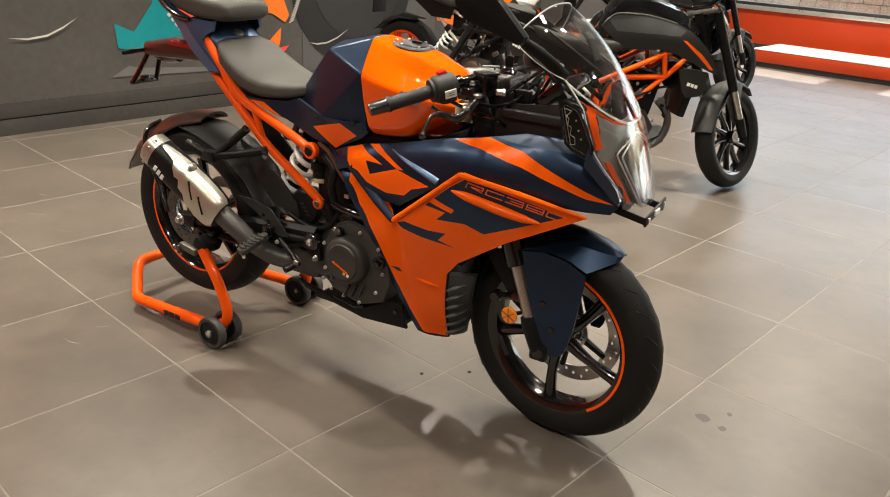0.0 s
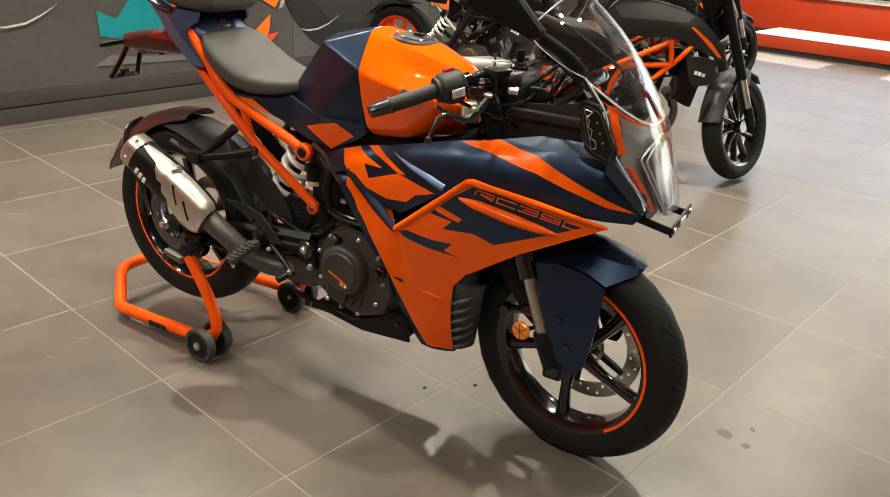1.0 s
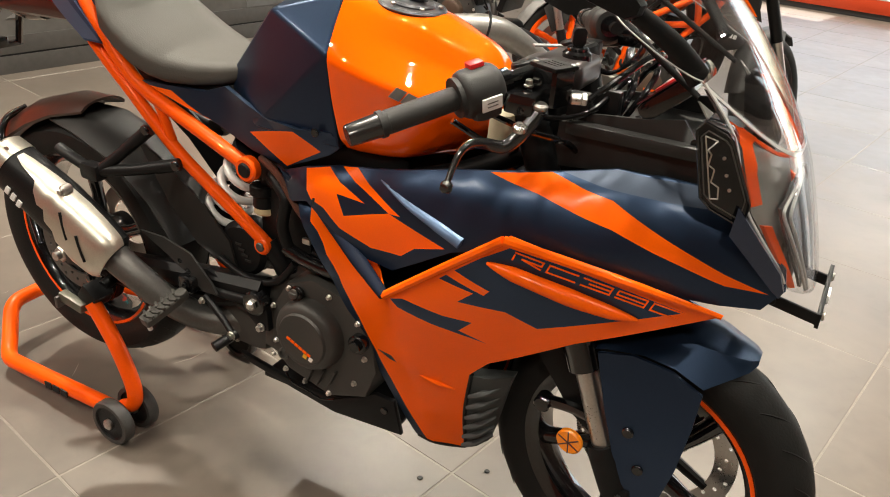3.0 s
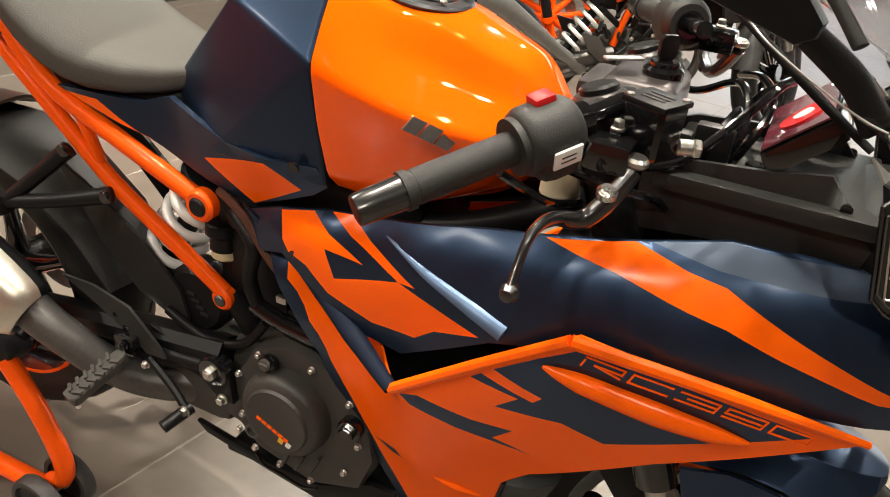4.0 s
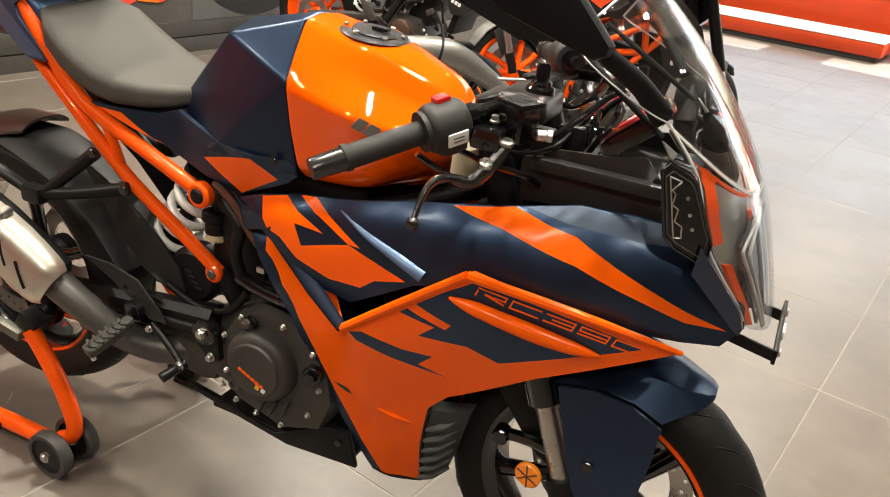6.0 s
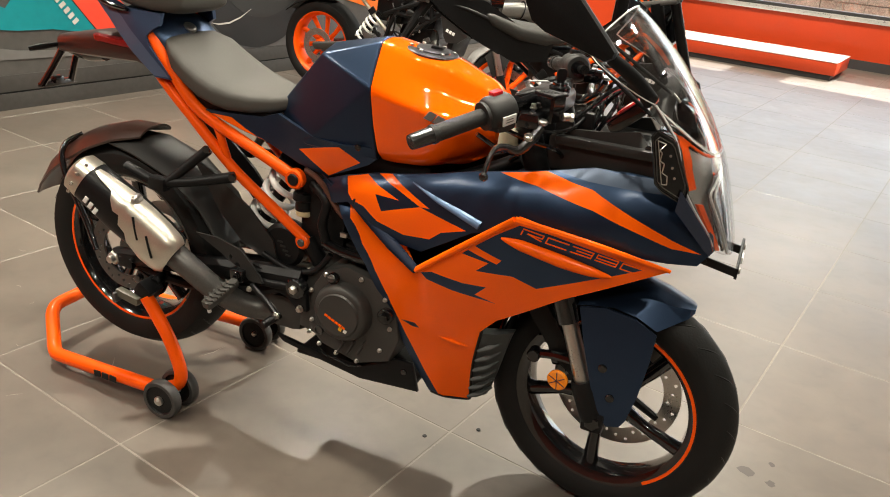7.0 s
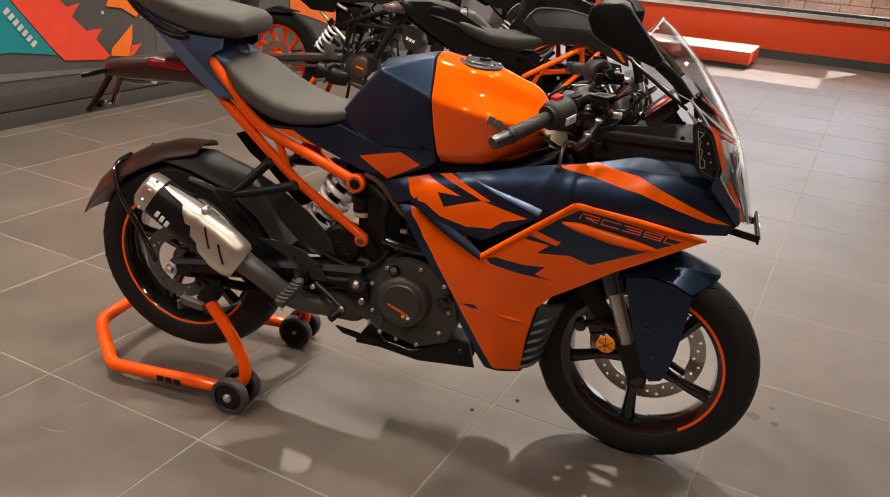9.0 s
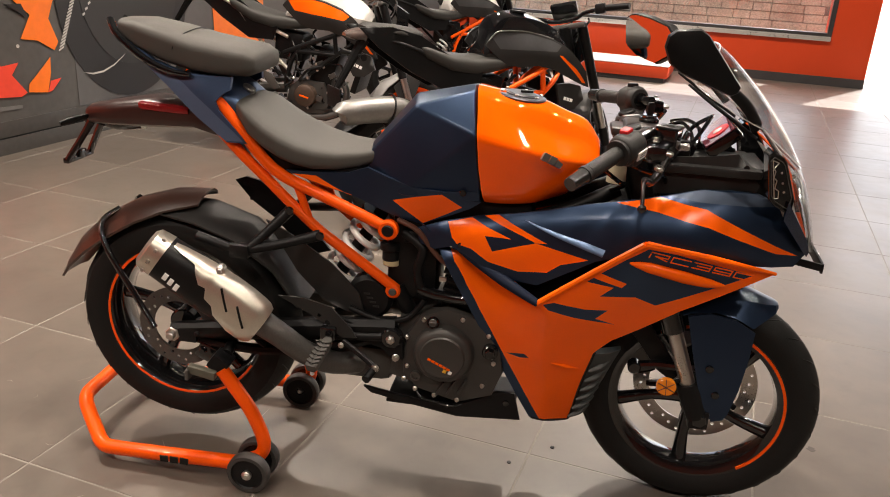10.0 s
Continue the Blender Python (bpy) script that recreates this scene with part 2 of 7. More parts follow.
def bolt(centre, axis, r=0.008, h=0.006):
    return join(drum(centre, axis, r * 1.3, h * 0.5, 0.001, 14), drum(Vector(centre) + Vector(axis).normalized() * h * 0.6, axis, r, h, 0.001, 6))


def loft(rings, caps=True, wrap=True):
    bm = bmesh.new()
    vs = [[bm.verts.new(p) for p in ring] for ring in rings]
    n = len(vs[0])
    for a, b in zip(vs, vs[1:]):
        for k in range(n if wrap else n - 1):
            bm.faces.new((a[k], a[(k + 1) % n], b[(k + 1) % n], b[k]))
    if caps:
        bm.faces.new(vs[0][::-1])
        bm.faces.new(vs[-1])
    return bm


def spread(ctrl, soft=False):
    """A smooth depth over (x, z) through control points (x, z, y)."""
    c = np.array(ctrl, float)
    X, n = c[:, :2], len(c)
    A = np.zeros((n + 3, n + 3))
    bend = (lambda r: r * r * np.log(r + 1e-9)) if soft else (lambda r: r)
    A[:n, :n] = bend(np.linalg.norm(X[:, None] - X[None], axis=2)) + (3e-3 if soft else 1e-4) * np.eye(n)
    A[:n, n], A[:n, n + 1:] = 1, X
    A[n:, :n] = A[:n, n:].T
    w = np.linalg.solve(A, np.r_[c[:, 2], 0, 0, 0])
    return lambda x, z: float(bend(np.linalg.norm(X - np.array((x, z)), axis=1)) @ w[:n] + w[n] + w[n + 1] * x + w[n + 2] * z)


def inside(p, poly):
    hit = False
    for (x1, y1), (x2, y2) in zip(poly, poly[1:] + poly[:1]):
        if (y1 > p[1]) != (y2 > p[1]) and p[0] < (x2 - x1) * (p[1] - y1) / (y2 - y1) + x1:
            hit = not hit
    return hit


def panel(outline, depth, regions=(), thick=0.004, step=0.022, holes=()):
    """A curved sheet over (x, z) with printed regions (polygon, material slot), thick inwards (+y)."""
    pts, edges, done = [], [], []
    for poly in [list(outline)] + [list(r[0]) for r in regions] + [list(h) for h in holes]:
        first = len(pts)
        dense = []
        for a, b in zip(poly, poly[1:] + poly[:1]):
            k = max(1, int(math.dist(a, b) / step))
            dense += [(a[0] + (b[0] - a[0]) * i / k, a[1] + (b[1] - a[1]) * i / k) for i in range(k)]
        pts += dense
        edges += [(first + i, first + (i + 1) % len(dense)) for i in range(len(dense))]
    xs, zs = [p[0] for p in outline], [p[1] for p in outline]
    x = min(xs)
    row = 0
    while x < max(xs):
        z = min(zs) + (step / 2 if row % 2 else 0)
        while z < max(zs):
            if inside((x, z), list(outline)) and min(math.dist((x, z), q) for q in pts) > step * 0.45:
                pts.append((x, z))
            z += step
        x += step
        row += 1
    vs, _, fs, *_ = delaunay_2d_cdt([Vector(p) for p in pts], edges, [], 0, 1e-5)
    bm = bmesh.new()
    front = [bm.verts.new((v[0], depth(v[0], v[1]), v[1])) for v in vs]
    back = [bm.verts.new((v[0], depth(v[0], v[1]) + thick, v[1])) for v in vs]
    rim = {}
    for f in fs:
        c = (sum(vs[i][0] for i in f) / len(f), sum(vs[i][1] for i in f) / len(f))
        if not inside(c, list(outline)) or any(inside(c, list(h)) for h in holes):
            continue
        slot = 0
        for poly, s in regions:
            if inside(c, list(poly)):
                slot = s
        try:
            bm.faces.new([front[i] for i in f]).material_index = slot
            bm.faces.new([back[i] for i in f][::-1]).material_index = slot
        except ValueError:
            continue
        for a, b in zip(f, list(f[1:]) + [f[0]]):
            rim[(a, b)] = slot
    for (a, b), slot in rim.items():
        if (b, a) not in rim:
            bm.faces.new((front[b], front[a], back[a], back[b])).material_index = slot
    bmesh.ops.delete(bm, geom=[v for v in bm.verts if not v.link_faces], context="VERTS")
    return bm


def plate(outline, y0, y1, bevel=0.0, plane="xz"):
    """A flat sheet cut to an outline, from y0 to y1 across it."""
    bm = bmesh.new()
    put = {"xz": lambda a, b, c: (a, c, b), "xy": lambda a, b, c: (a, b, c), "yz": lambda a, b, c: (c, a, b)}[plane]
    a = [bm.verts.new(put(*p, y0)) for p in outline]
    b = [bm.verts.new(put(*p, y1)) for p in outline]
    n = len(a)
    bm.faces.new(a)
    bm.faces.new(b[::-1])
    for k in range(n):
        bm.faces.new((a[k], b[k], b[(k + 1) % n], a[(k + 1) % n]))
    if bevel:
        bmesh.ops.recalc_face_normals(bm, faces=bm.faces)
        rims = [e for e in bm.edges if not (e.verts[0] in a and e.verts[1] in b or e.verts[0] in b and e.verts[1] in a)]
        bmesh.ops.bevel(bm, geom=rims, offset=bevel, segments=2, affect="EDGES", profile=0.6)
    return bm


def room_box(u0, u1, v0, v1, z0, z1, bevel=0.0):
    bm = box(((u0 + u1) / 2, (v0 + v1) / 2, (z0 + z1) / 2), (u1 - u0, v1 - v0, z1 - z0), bevel)
    bmesh.ops.transform(bm, matrix=ROOM, verts=bm.verts)
    return bm

# ---- the room ----


def floor_base():
    ob = link("floor", room_box(U_WALL, U_EAST, V_SOUTH, V_WALL + 0.3, -0.12, -0.0009), GROUT, smooth=0)
    tagged(ob, "grey square porcelain floor tiles with pale grout", "floor", kind="structure")
    return ob


FLOOR = floor_base()
tagged(link("ground", box((0, 20, -0.2), (160, 160, 0.12)), material("pale sunlit concrete", (0.42, 0.40, 0.36), 0.8, vary=0.2, scale=0.6), smooth=0),
       "pale sunlit concrete yard outside the showroom", "ground", kind="structure")
SKIRT_H = 0.205
tagged(link("wall_skirting", join(room_box(U_WALL - 0.004, U_WALL + 0.009, V_SOUTH, V_WALL, -0.01, 0.098, 0.0015), room_box(U_WALL - 0.004, U_WALL + 0.006, V_SOUTH, V_WALL, 0.108, SKIRT_H, 0.0015)), PLINTH),
       "two courses of dark grey tile skirting below the mural", "baseboard", kind="structure")
tagged(link("skirting_groove", room_box(U_WALL - 0.004, U_WALL + 0.004, V_SOUTH, V_WALL, 0.096, 0.110), BLACK, smooth=0),
       "thin black groove between the skirting courses", "trim", kind="structure")
tagged(link("wall_west", room_box(U_WALL - 0.15, U_WALL, V_SOUTH, V_WALL + 0.2, -0.1, CEILING), MURAL, smooth=0),
       "dark wall with a large printed racing mural", "wall", kind="structure")
tagged(link("wall_west_painted", room_box(U_WALL - 0.002, U_WALL + 0.006, V_SOUTH, 0.20, SKIRT_H, CEILING), WALL_RED, smooth=0),
       "plain orange red painted stretch of wall", "wall", kind="structure")
tagged(link("ceiling", room_box(U_WALL - 0.15, U_EAST + 0.15, V_SOUTH - 0.15, V_WALL + 0.2, CEILING, CEILING + 0.15), CEILING_PAINT, smooth=0),
       "plain grey painted ceiling with downlights", "ceiling", kind="structure")
tagged(link("wall_south", room_box(U_WALL - 0.15, U_EAST + 0.15, V_SOUTH - 0.15, V_SOUTH, -0.1, CEILING), WALL_BROWN, smooth=0),
       "plain brick red painted wall", "wall", kind="structure")
tagged(link("wall_east", room_box(U_EAST, U_EAST + 0.15, V_SOUTH, V_WALL + 0.2, -0.1, CEILING), WALL_PALE, smooth=0),
       "plain pale painted wall", "wall", kind="structure")

# window wall: sill wall, pier, lintel
WIN_Z0, WIN_Z1, WIN_U1, PIER_U1, DOOR_U1, DOOR_Z1 = 0.555, 3.25, 1.97, 2.45, 5.4, 3.0
# the pier's unseen depth outdoors is added to narrow the sun patch
NORTH = [room_box(U_WALL, WIN_U1, V_WALL, V_WALL + 0.2, -0.1, WIN_Z0), room_box(WIN_U1, PIER_U1, V_WALL, V_WALL + 1.0, -0.1, CEILING),
         room_box(U_WALL, WIN_U1, V_WALL, V_WALL + 0.2, WIN_Z1, CEILING), room_box(PIER_U1, DOOR_U1, V_WALL, V_WALL + 0.2, DOOR_Z1, CEILING),
         room_box(DOOR_U1, U_EAST, V_WALL, V_WALL + 0.2, -0.1, CEILING)]
tagged(link("wall_north", join(*NORTH), WALL_RED, smooth=0), "orange red wall with a wide display window", "wall", kind="structure")
tagged(link("baseboard", join(room_box(U_WALL, PIER_U1 + 0.002, V_WALL - 0.014, V_WALL - 0.001, -0.01, 0.11)), SKIRT, smooth=0),
       "dark grey skirting along the orange wall", "baseboard", kind="structure")


def window():
    w = root("window_1", ROOM @ Vector((-0.9, V_WALL, WIN_Z0)))
    part("window_sill", room_box(U_WALL, WIN_U1, V_WALL - 0.03, V_WALL + 0.21, WIN_Z0 - 0.02, WIN_Z0 + 0.035, 0.005), material("pale aluminium", (0.7, 0.69, 0.66), 0.3, metal=0.6), w, "bright aluminium sill")
    al = material("dark aluminium frame", (0.06, 0.058, 0.06), 0.4, metal=0.4)
    part("window_frame", room_box(WIN_U1 - 0.05, WIN_U1 + 0.004, V_WALL - 0.01, V_WALL + 0.1, WIN_Z0 + 0.03, WIN_Z1, 0.004), al, w, "dark aluminium window frame")
    part("window_frame", room_box(U_WALL, WIN_U1, V_WALL - 0.008, V_WALL + 0.1, WIN_Z0 + 0.034, WIN_Z0 + 0.075, 0.004), al, w, "dark aluminium window frame")
    pane = part("pane", room_box(U_WALL, WIN_U1 - 0.05, V_WALL + 0.05, V_WALL + 0.058, WIN_Z0 + 0.07, WIN_Z1), thin_clear("window glass", 1.2, 0.0, 0.6), w, "clear window glass", smooth=0)
    pane.visible_shadow = False
    tagged(w, "wide display window with aluminium sill and frame", "window", kind="structure")


window()

# garden wall of stone courses outside the window
def stone_wall():
    w = root("stone_wall", ROOM @ Vector((-1, V_WALL + 2.2, -0.14)))
    rng = random.Random(4)
    bms = []
    for row in range(10):
        u = -7 + (row % 2) * 0.2
        while u < (2.0 if row < 9 else 0.5):
            n = rng.uniform(0.22, 0.5)
            bms.append(box((u + n / 2, V_WALL + 2.3 + rng.uniform(-0.01, 0.01), -0.08 + row * 0.125), (n - 0.006, 0.2, 0.119), 0.006, segments=1))
            u += n
    bm = join(*bms)
    bmesh.ops.transform(bm, matrix=ROOM, verts=bm.verts)
    blocks = part("stone_courses", bm, material("beige grey stone", (0.34, 0.315, 0.25), 0.8, vary=0.5, scale=3, bump=0.4, fine=40), w)
    tagged(blocks, kind="stuff")
    core = join(box((-2.45, V_WALL + 2.34, 0.40), (9.1, 0.2, 1.10)), box((-3.25, V_WALL + 2.34, 1.01), (7.5, 0.2, 0.12)))
    bmesh.ops.transform(core, matrix=ROOM, verts=core.verts)
    part("mortar", core, material("grey mortar", (0.16, 0.15, 0.135), 0.9), w, smooth=0)
    tagged(w, "beige grey stone block wall standing outside the window", "garden wall")


stone_wall()
# unseen slabs, added only to trim the sun patch on the floor
tagged(link("sun_blocker", join(room_box(-7, 2.0, V_WALL + 1.13, V_WALL + 1.95, 3.3, 3.42, 0.01), room_box(0.20, 0.78, V_WALL + 0.2, V_WALL + 1.12, 3.3, 3.42, 0.01)), WALL_PALE), "added unseen pale slabs that cut the sun through the window", "canopy", kind="structure")


def bench():
    b = root("display_bench", ROOM @ Vector((-0.9, V_BENCH + 0.25, 0)))
    part("body", room_box(-1.82, 0.20, V_BENCH, V_BENCH + 0.78, 0.055, 0.19, 0.008), WALL_RED, b)
    part("bench_top", room_box(-1.822, 0.202, V_BENCH - 0.002, V_BENCH + 0.782, 0.19, 0.202, 0.003), BENCH_TOP, b, "white laminate top")
    part("recessed_base", room_box(-1.78, 0.16, V_BENCH + 0.03, V_BENCH + 0.74, 0.0, 0.055), SKIRT, b, "dark recessed base")
    tagged(b, "low orange display bench with white top below the window", "bench")


bench()


def downlight(u, v):
    c = ROOM @ Vector((u, v, CEILING - 0.012))
    d = root("ceiling_light", c)
    part("ring", lathe([(0.075, 0.0), (0.10, 0.0), (0.10, 0.012), (0.075, 0.012)], c, (0, 0, 1), 32), WHITE, d)
    tagged(d, "round white recessed ceiling downlight", "ceiling light", group="ceiling downlights")


for u, v, watts in DOWNLIGHTS:
    downlight(u, v)

# ---- the sport motorcycle, on its own axes: x ahead, y to its left, wheels in y = 0 ----
BIKE = root("sport_motorcycle", (0.67, 0, 0))
tagged(BIKE, "orange and navy faired sport motorcycle held upright on a rear stand", "motorcycle")
FRONT, REAR = Vector((1.370, 0.018, 0.300)), Vector((0.007, -0.018, 0.380))
# the bars and the front wheel stand turned a little to the right
STEER = Matrix.Translation(FRONT) @ Matrix.Rotation(radians(-6.0), 4, "Z") @ Matrix.Translation(-FRONT)


def arc_band(centre, r0, r1, y0, y1, a0, a1, n=28):
    """A curved strip round a wheel's axis, from angle a0 to a1 in degrees (0 ahead, 90 up)."""
    bm = bmesh.new()
    rows = []
    for i in range(n + 1):
        a = radians(a0 + (a1 - a0) * i / n)
        d = Vector((math.cos(a), 0, math.sin(a)))
        rows.append([bm.verts.new(Vector(centre) + d * r + Vector((0, y, 0))) for r, y in ((r0, y0), (r1, y0), (r1, y1), (r0, y1))])
    for p, q in zip(rows, rows[1:]):
        for k in range(4):
            bm.faces.new((p[k], p[(k + 1) % 4], q[(k + 1) % 4], q[k]))
    bm.faces.new(rows[0])
    bm.faces.new(rows[-1][::-1])
    return bm


def disc(centre, r0, r1, thick, holes=30, rows=3):
    """A brake disc with drilled holes."""
    pts, edges, cut = [], [], []

    def ring(cx, cz, r, n):
        first = len(pts)
        pts.extend((cx + r * math.cos(2 * math.pi * i / n), cz + r * math.sin(2 * math.pi * i / n)) for i in range(n))
        edges.extend((first + i, first + (i + 1) % n) for i in range(n))

    ring(0, 0, r0, 40)
    ring(0, 0, r1, 60)
    for k in range(holes):
        a = 2 * math.pi * k / holes
        r = r0 + (r1 - r0) * (0.28 + 0.22 * (k % rows))
        c = (r * math.cos(a), r * math.sin(a))
        cut.append(c)
        ring(*c, 0.0042, 8)
    vs, _, fs, *_ = delaunay_2d_cdt([Vector(p) for p in pts], edges, [], 0, 1e-6)
    bm = bmesh.new()
    cy = Vector(centre)
    top = [bm.verts.new(cy + Vector((v[0], -thick / 2, v[1]))) for v in vs]
    low = [bm.verts.new(cy + Vector((v[0], thick / 2, v[1]))) for v in vs]
    rim = set()
    for f in fs:
        c = Vector((sum(vs[i][0] for i in f), sum(vs[i][1] for i in f))) / len(f)
        if not r0 < c.length < r1 or any(math.dist(c, h) < 0.0041 for h in cut):
            continue
        bm.faces.new([top[i] for i in f])
        bm.faces.new([low[i] for i in f][::-1])
        rim.update(zip(f, list(f[1:]) + [f[0]]))
    for a, b in rim:
        if (b, a) not in rim:
            bm.faces.new((top[b], top[a], low[a], low[b]))
    bmesh.ops.delete(bm, geom=[v for v in bm.verts if not v.link_faces], context="VERTS")
    return bm


def tyre_mesh(c, R, w, r_in):
    h = w / 2
    return lathe([(r_in, -h * 0.78), (r_in + 0.012, -h * 0.9), (r_in + (R - r_in) * 0.42, -h * 0.98), (R - 0.030, -h * 0.93), (R - 0.012, -h * 0.62), (R - 0.003, -h * 0.3), (R, 0),
                  (R - 0.003, h * 0.3), (R - 0.012, h * 0.62), (R - 0.030, h * 0.93), (r_in + (R - r_in) * 0.42, h * 0.98), (r_in + 0.012, h * 0.9), (r_in, h * 0.78)], c, (0, 1, 0), 72)


def grooves(c, R, w, n=26):
    """Slanted tread grooves, thin dark blocks let into the crown."""
    out = []
    for i in range(n):
        for s in (-1, 1):
            a = 2 * math.pi * (i + (0.5 if s > 0 else 0)) / n
            pts = []
            for k in range(5):
                f = k / 4
                y = s * w * (0.06 + 0.34 * f)
                rr = R - 0.0018 - 0.026 * (abs(y) / (w / 2)) ** 2
                aa = a + 0.16 * f
                pts.append(Vector(c) + Vector((math.cos(aa) * rr, y, math.sin(aa) * rr)))
            out.append(tube(pts, [0.0008, 0.0016, 0.0018, 0.0016, 0.0008], 5, 2))
    return join(*out)


def wheel(name, parent, c, R, w, r_rim, spokes, turn, rim_mat, label, tread=True):
    hub = part(name, join(lathe([(r_rim - 0.004, -w * 0.40), (r_rim + 0.006, -w * 0.40), (r_rim + 0.006, -w * 0.36), (r_rim - 0.012, -w * 0.30), (r_rim - 0.018, 0),
                                 (r_rim - 0.012, w * 0.30), (r_rim + 0.006, w * 0.36), (r_rim + 0.006, w * 0.40), (r_rim - 0.004, w * 0.40), (r_rim - 0.022, w * 0.28), (r_rim - 0.027, 0), (r_rim - 0.022, -w * 0.28)], c, (0, 1, 0), 72),
                          drum(c, (0, 1, 0), 0.038, w * 0.9, 0.004, 28)), rim_mat, parent, label)
    for k in range(spokes):
        a = radians(turn + 360 * k / spokes)
        d, t = Vector((math.cos(a), 0, math.sin(a))), Vector((-math.sin(a), 0, math.cos(a)))
        part("spoke", tube([Vector(c) + d * 0.03, Vector(c) + d * (r_rim * 0.5), Vector(c) + d * (r_rim - 0.022) + t * 0.012], [0.022, 0.0145, 0.019], 10, 4, 1.15), rim_mat, hub)
    part("tyre", tyre_mesh(c, R, w, r_rim - 0.001), TYRE, hub, "black road tyre")
    if tread:
        tagged(part("tread_groove", grooves(c, R, w), BLACK, hub), kind="stuff")
    return hub


fw = wheel("front_wheel", BIKE, FRONT, 0.300, 0.108, 0.219, 5, -97, RIM, "gloss black five spoke front wheel with orange rim tape")
part("rim_tape", arc_band(FRONT, 0.2105, 0.2175, -0.0452, -0.042, -53, 84), FRAME_ORANGE, fw, "orange rim tape")
part("rim_tape", arc_band(FRONT, 0.2105, 0.2175, -0.0452, -0.042, 92, 122), FRAME_ORANGE, fw, "orange rim tape")
fd = part("brake_disc", disc(FRONT + Vector((0, 0.062, 0)), 0.118, 0.160, 0.005, 36), STEEL, fw, "drilled steel brake disc")
for k in range(5):
    a = radians(-97 + 72 * k)
    part("carrier_arm", tube([FRONT + Vector((0.03 * math.cos(a), 0.06, 0.03 * math.sin(a))), FRONT + Vector((0.125 * math.cos(a), 0.062, 0.125 * math.sin(a)))], [0.012, 0.009], 8), BLACK, fd)
part("sensor_ring", disc(FRONT + Vector((0, 0.050, 0)), 0.040, 0.058, 0.003, 30, 1), STEEL, fw, "slotted sensor ring")
fw.matrix_basis = STEER
rw = wheel("rear_wheel", BIKE, REAR, 0.306, 0.150, 0.219, 5, 20, RIM, "gloss black five spoke rear wheel with orange rim tape")
part("rim_tape", arc_band(REAR, 0.211, 0.2175, -0.0622, -0.0605, 118, 330), FRAME_ORANGE, rw, "orange rim tape")
part("brake_disc", disc(REAR + Vector((0, -0.085, 0)), 0.072, 0.112, 0.005, 30), DULL_STEEL, rw, "drilled steel brake disc")
part("sprocket", lathe([(0.06, -0.003), (0.1, -0.003), (0.1, 0.003), (0.06, 0.003)], REAR + Vector((0, 0.085, 0)), (0, 1, 0), 40), STEEL, rw)

# swingarm and axle
for s in (-1, 1):
    part("swingarm", join(tube([(0.0, s * 0.115, 0.372), (0.2, s * 0.113, 0.40), (0.42, s * 0.10, 0.425), (0.59, s * 0.085, 0.435)], [0.022, 0.026, 0.030, 0.034], 10, 5, 1.5),
                          tube([(0.0, s * 0.115, 0.372), (0.06, s * 0.113, 0.355), (0.25, s * 0.11, 0.345), (0.45, s * 0.10, 0.385), (0.59, s * 0.085, 0.435)], [0.010, 0.012, 0.015, 0.018, 0.02], 8, 5)), DULL_STEEL if s > 0 else BLACK, BIKE)
    for x in (0.12, 0.2, 0.28, 0.36):
        part("swingarm_brace", tube([(x, s * 0.112, 0.40), (x + 0.05, s * 0.112, 0.352)], 0.008, 6), DULL_STEEL if s > 0 else BLACK, BIKE)
part("axle_nut", join(drum((0.005, -0.140, 0.374), (0, -1, 0), 0.020, 0.012, 0.002, 6), drum((0.005, -0.152, 0.374), (0, -1, 0), 0.011, 0.016, 0.002, 16)), STEEL, BIKE, "steel axle nut")
part("axle_adjuster", join(box((0.045, -0.135, 0.374), (0.05, 0.018, 0.036), 0.004), bolt((0.075, -0.146, 0.386), (0, -1, 0), 0.006)), BLACK, BIKE)
part("rear_caliper", join(box((0.10, -0.105, 0.315), (0.085, 0.045, 0.05), 0.01, Matrix.Rotation(radians(25), 4, "Y")), bolt((0.08, -0.13, 0.33), (0, -1, 0)), bolt((0.125, -0.13, 0.305), (0, -1, 0))), BLACK_GLOSS, BIKE, "black rear brake caliper")
part("front_axle", join(drum((1.362, -0.112, 0.302), (0, 1, 0), 0.019, 0.02, 0.003, 6), drum((1.362, 0.005, 0.302), (0, 1, 0), 0.010, 0.22)), BLACK_GLOSS, BIKE)

# forks
for s in (-1, 1):
    back = -0.008 if s < 0 else 0.012
    top, mid, low = Vector((1.108 + back, s * 0.098 + 0.006, 0.99)), Vector((1.268 + back, s * 0.102 + 0.008, 0.555)), Vector((1.364 + back, s * 0.108 + 0.008, 0.305))
    part("fork_outer_tube", tube([top, mid], [0.026, 0.027], 20), BLACK, BIKE)
    part("fork_collar", join(tube([mid.lerp(top, 0.09), mid.lerp(low, 0.10)], 0.030, 20), tube([mid.lerp(top, 0.12), mid.lerp(top, 0.17)], 0.0295, 20)), BLACK_GLOSS, BIKE)
    part("fork_stanchion", tube([mid.lerp(top, 0.05), mid.lerp(low, 0.72)], 0.0190, 20), STEEL, BIKE, "polished fork stanchion")
    part("fork_foot", join(tube([mid.lerp(low, 0.64), mid.lerp(low, 0.74), low], [0.026, 0.029, 0.024], 16), box(low + Vector((0.005, 0, -0.004)), (0.05, 0.034, 0.05), 0.009)), BLACK, BIKE)

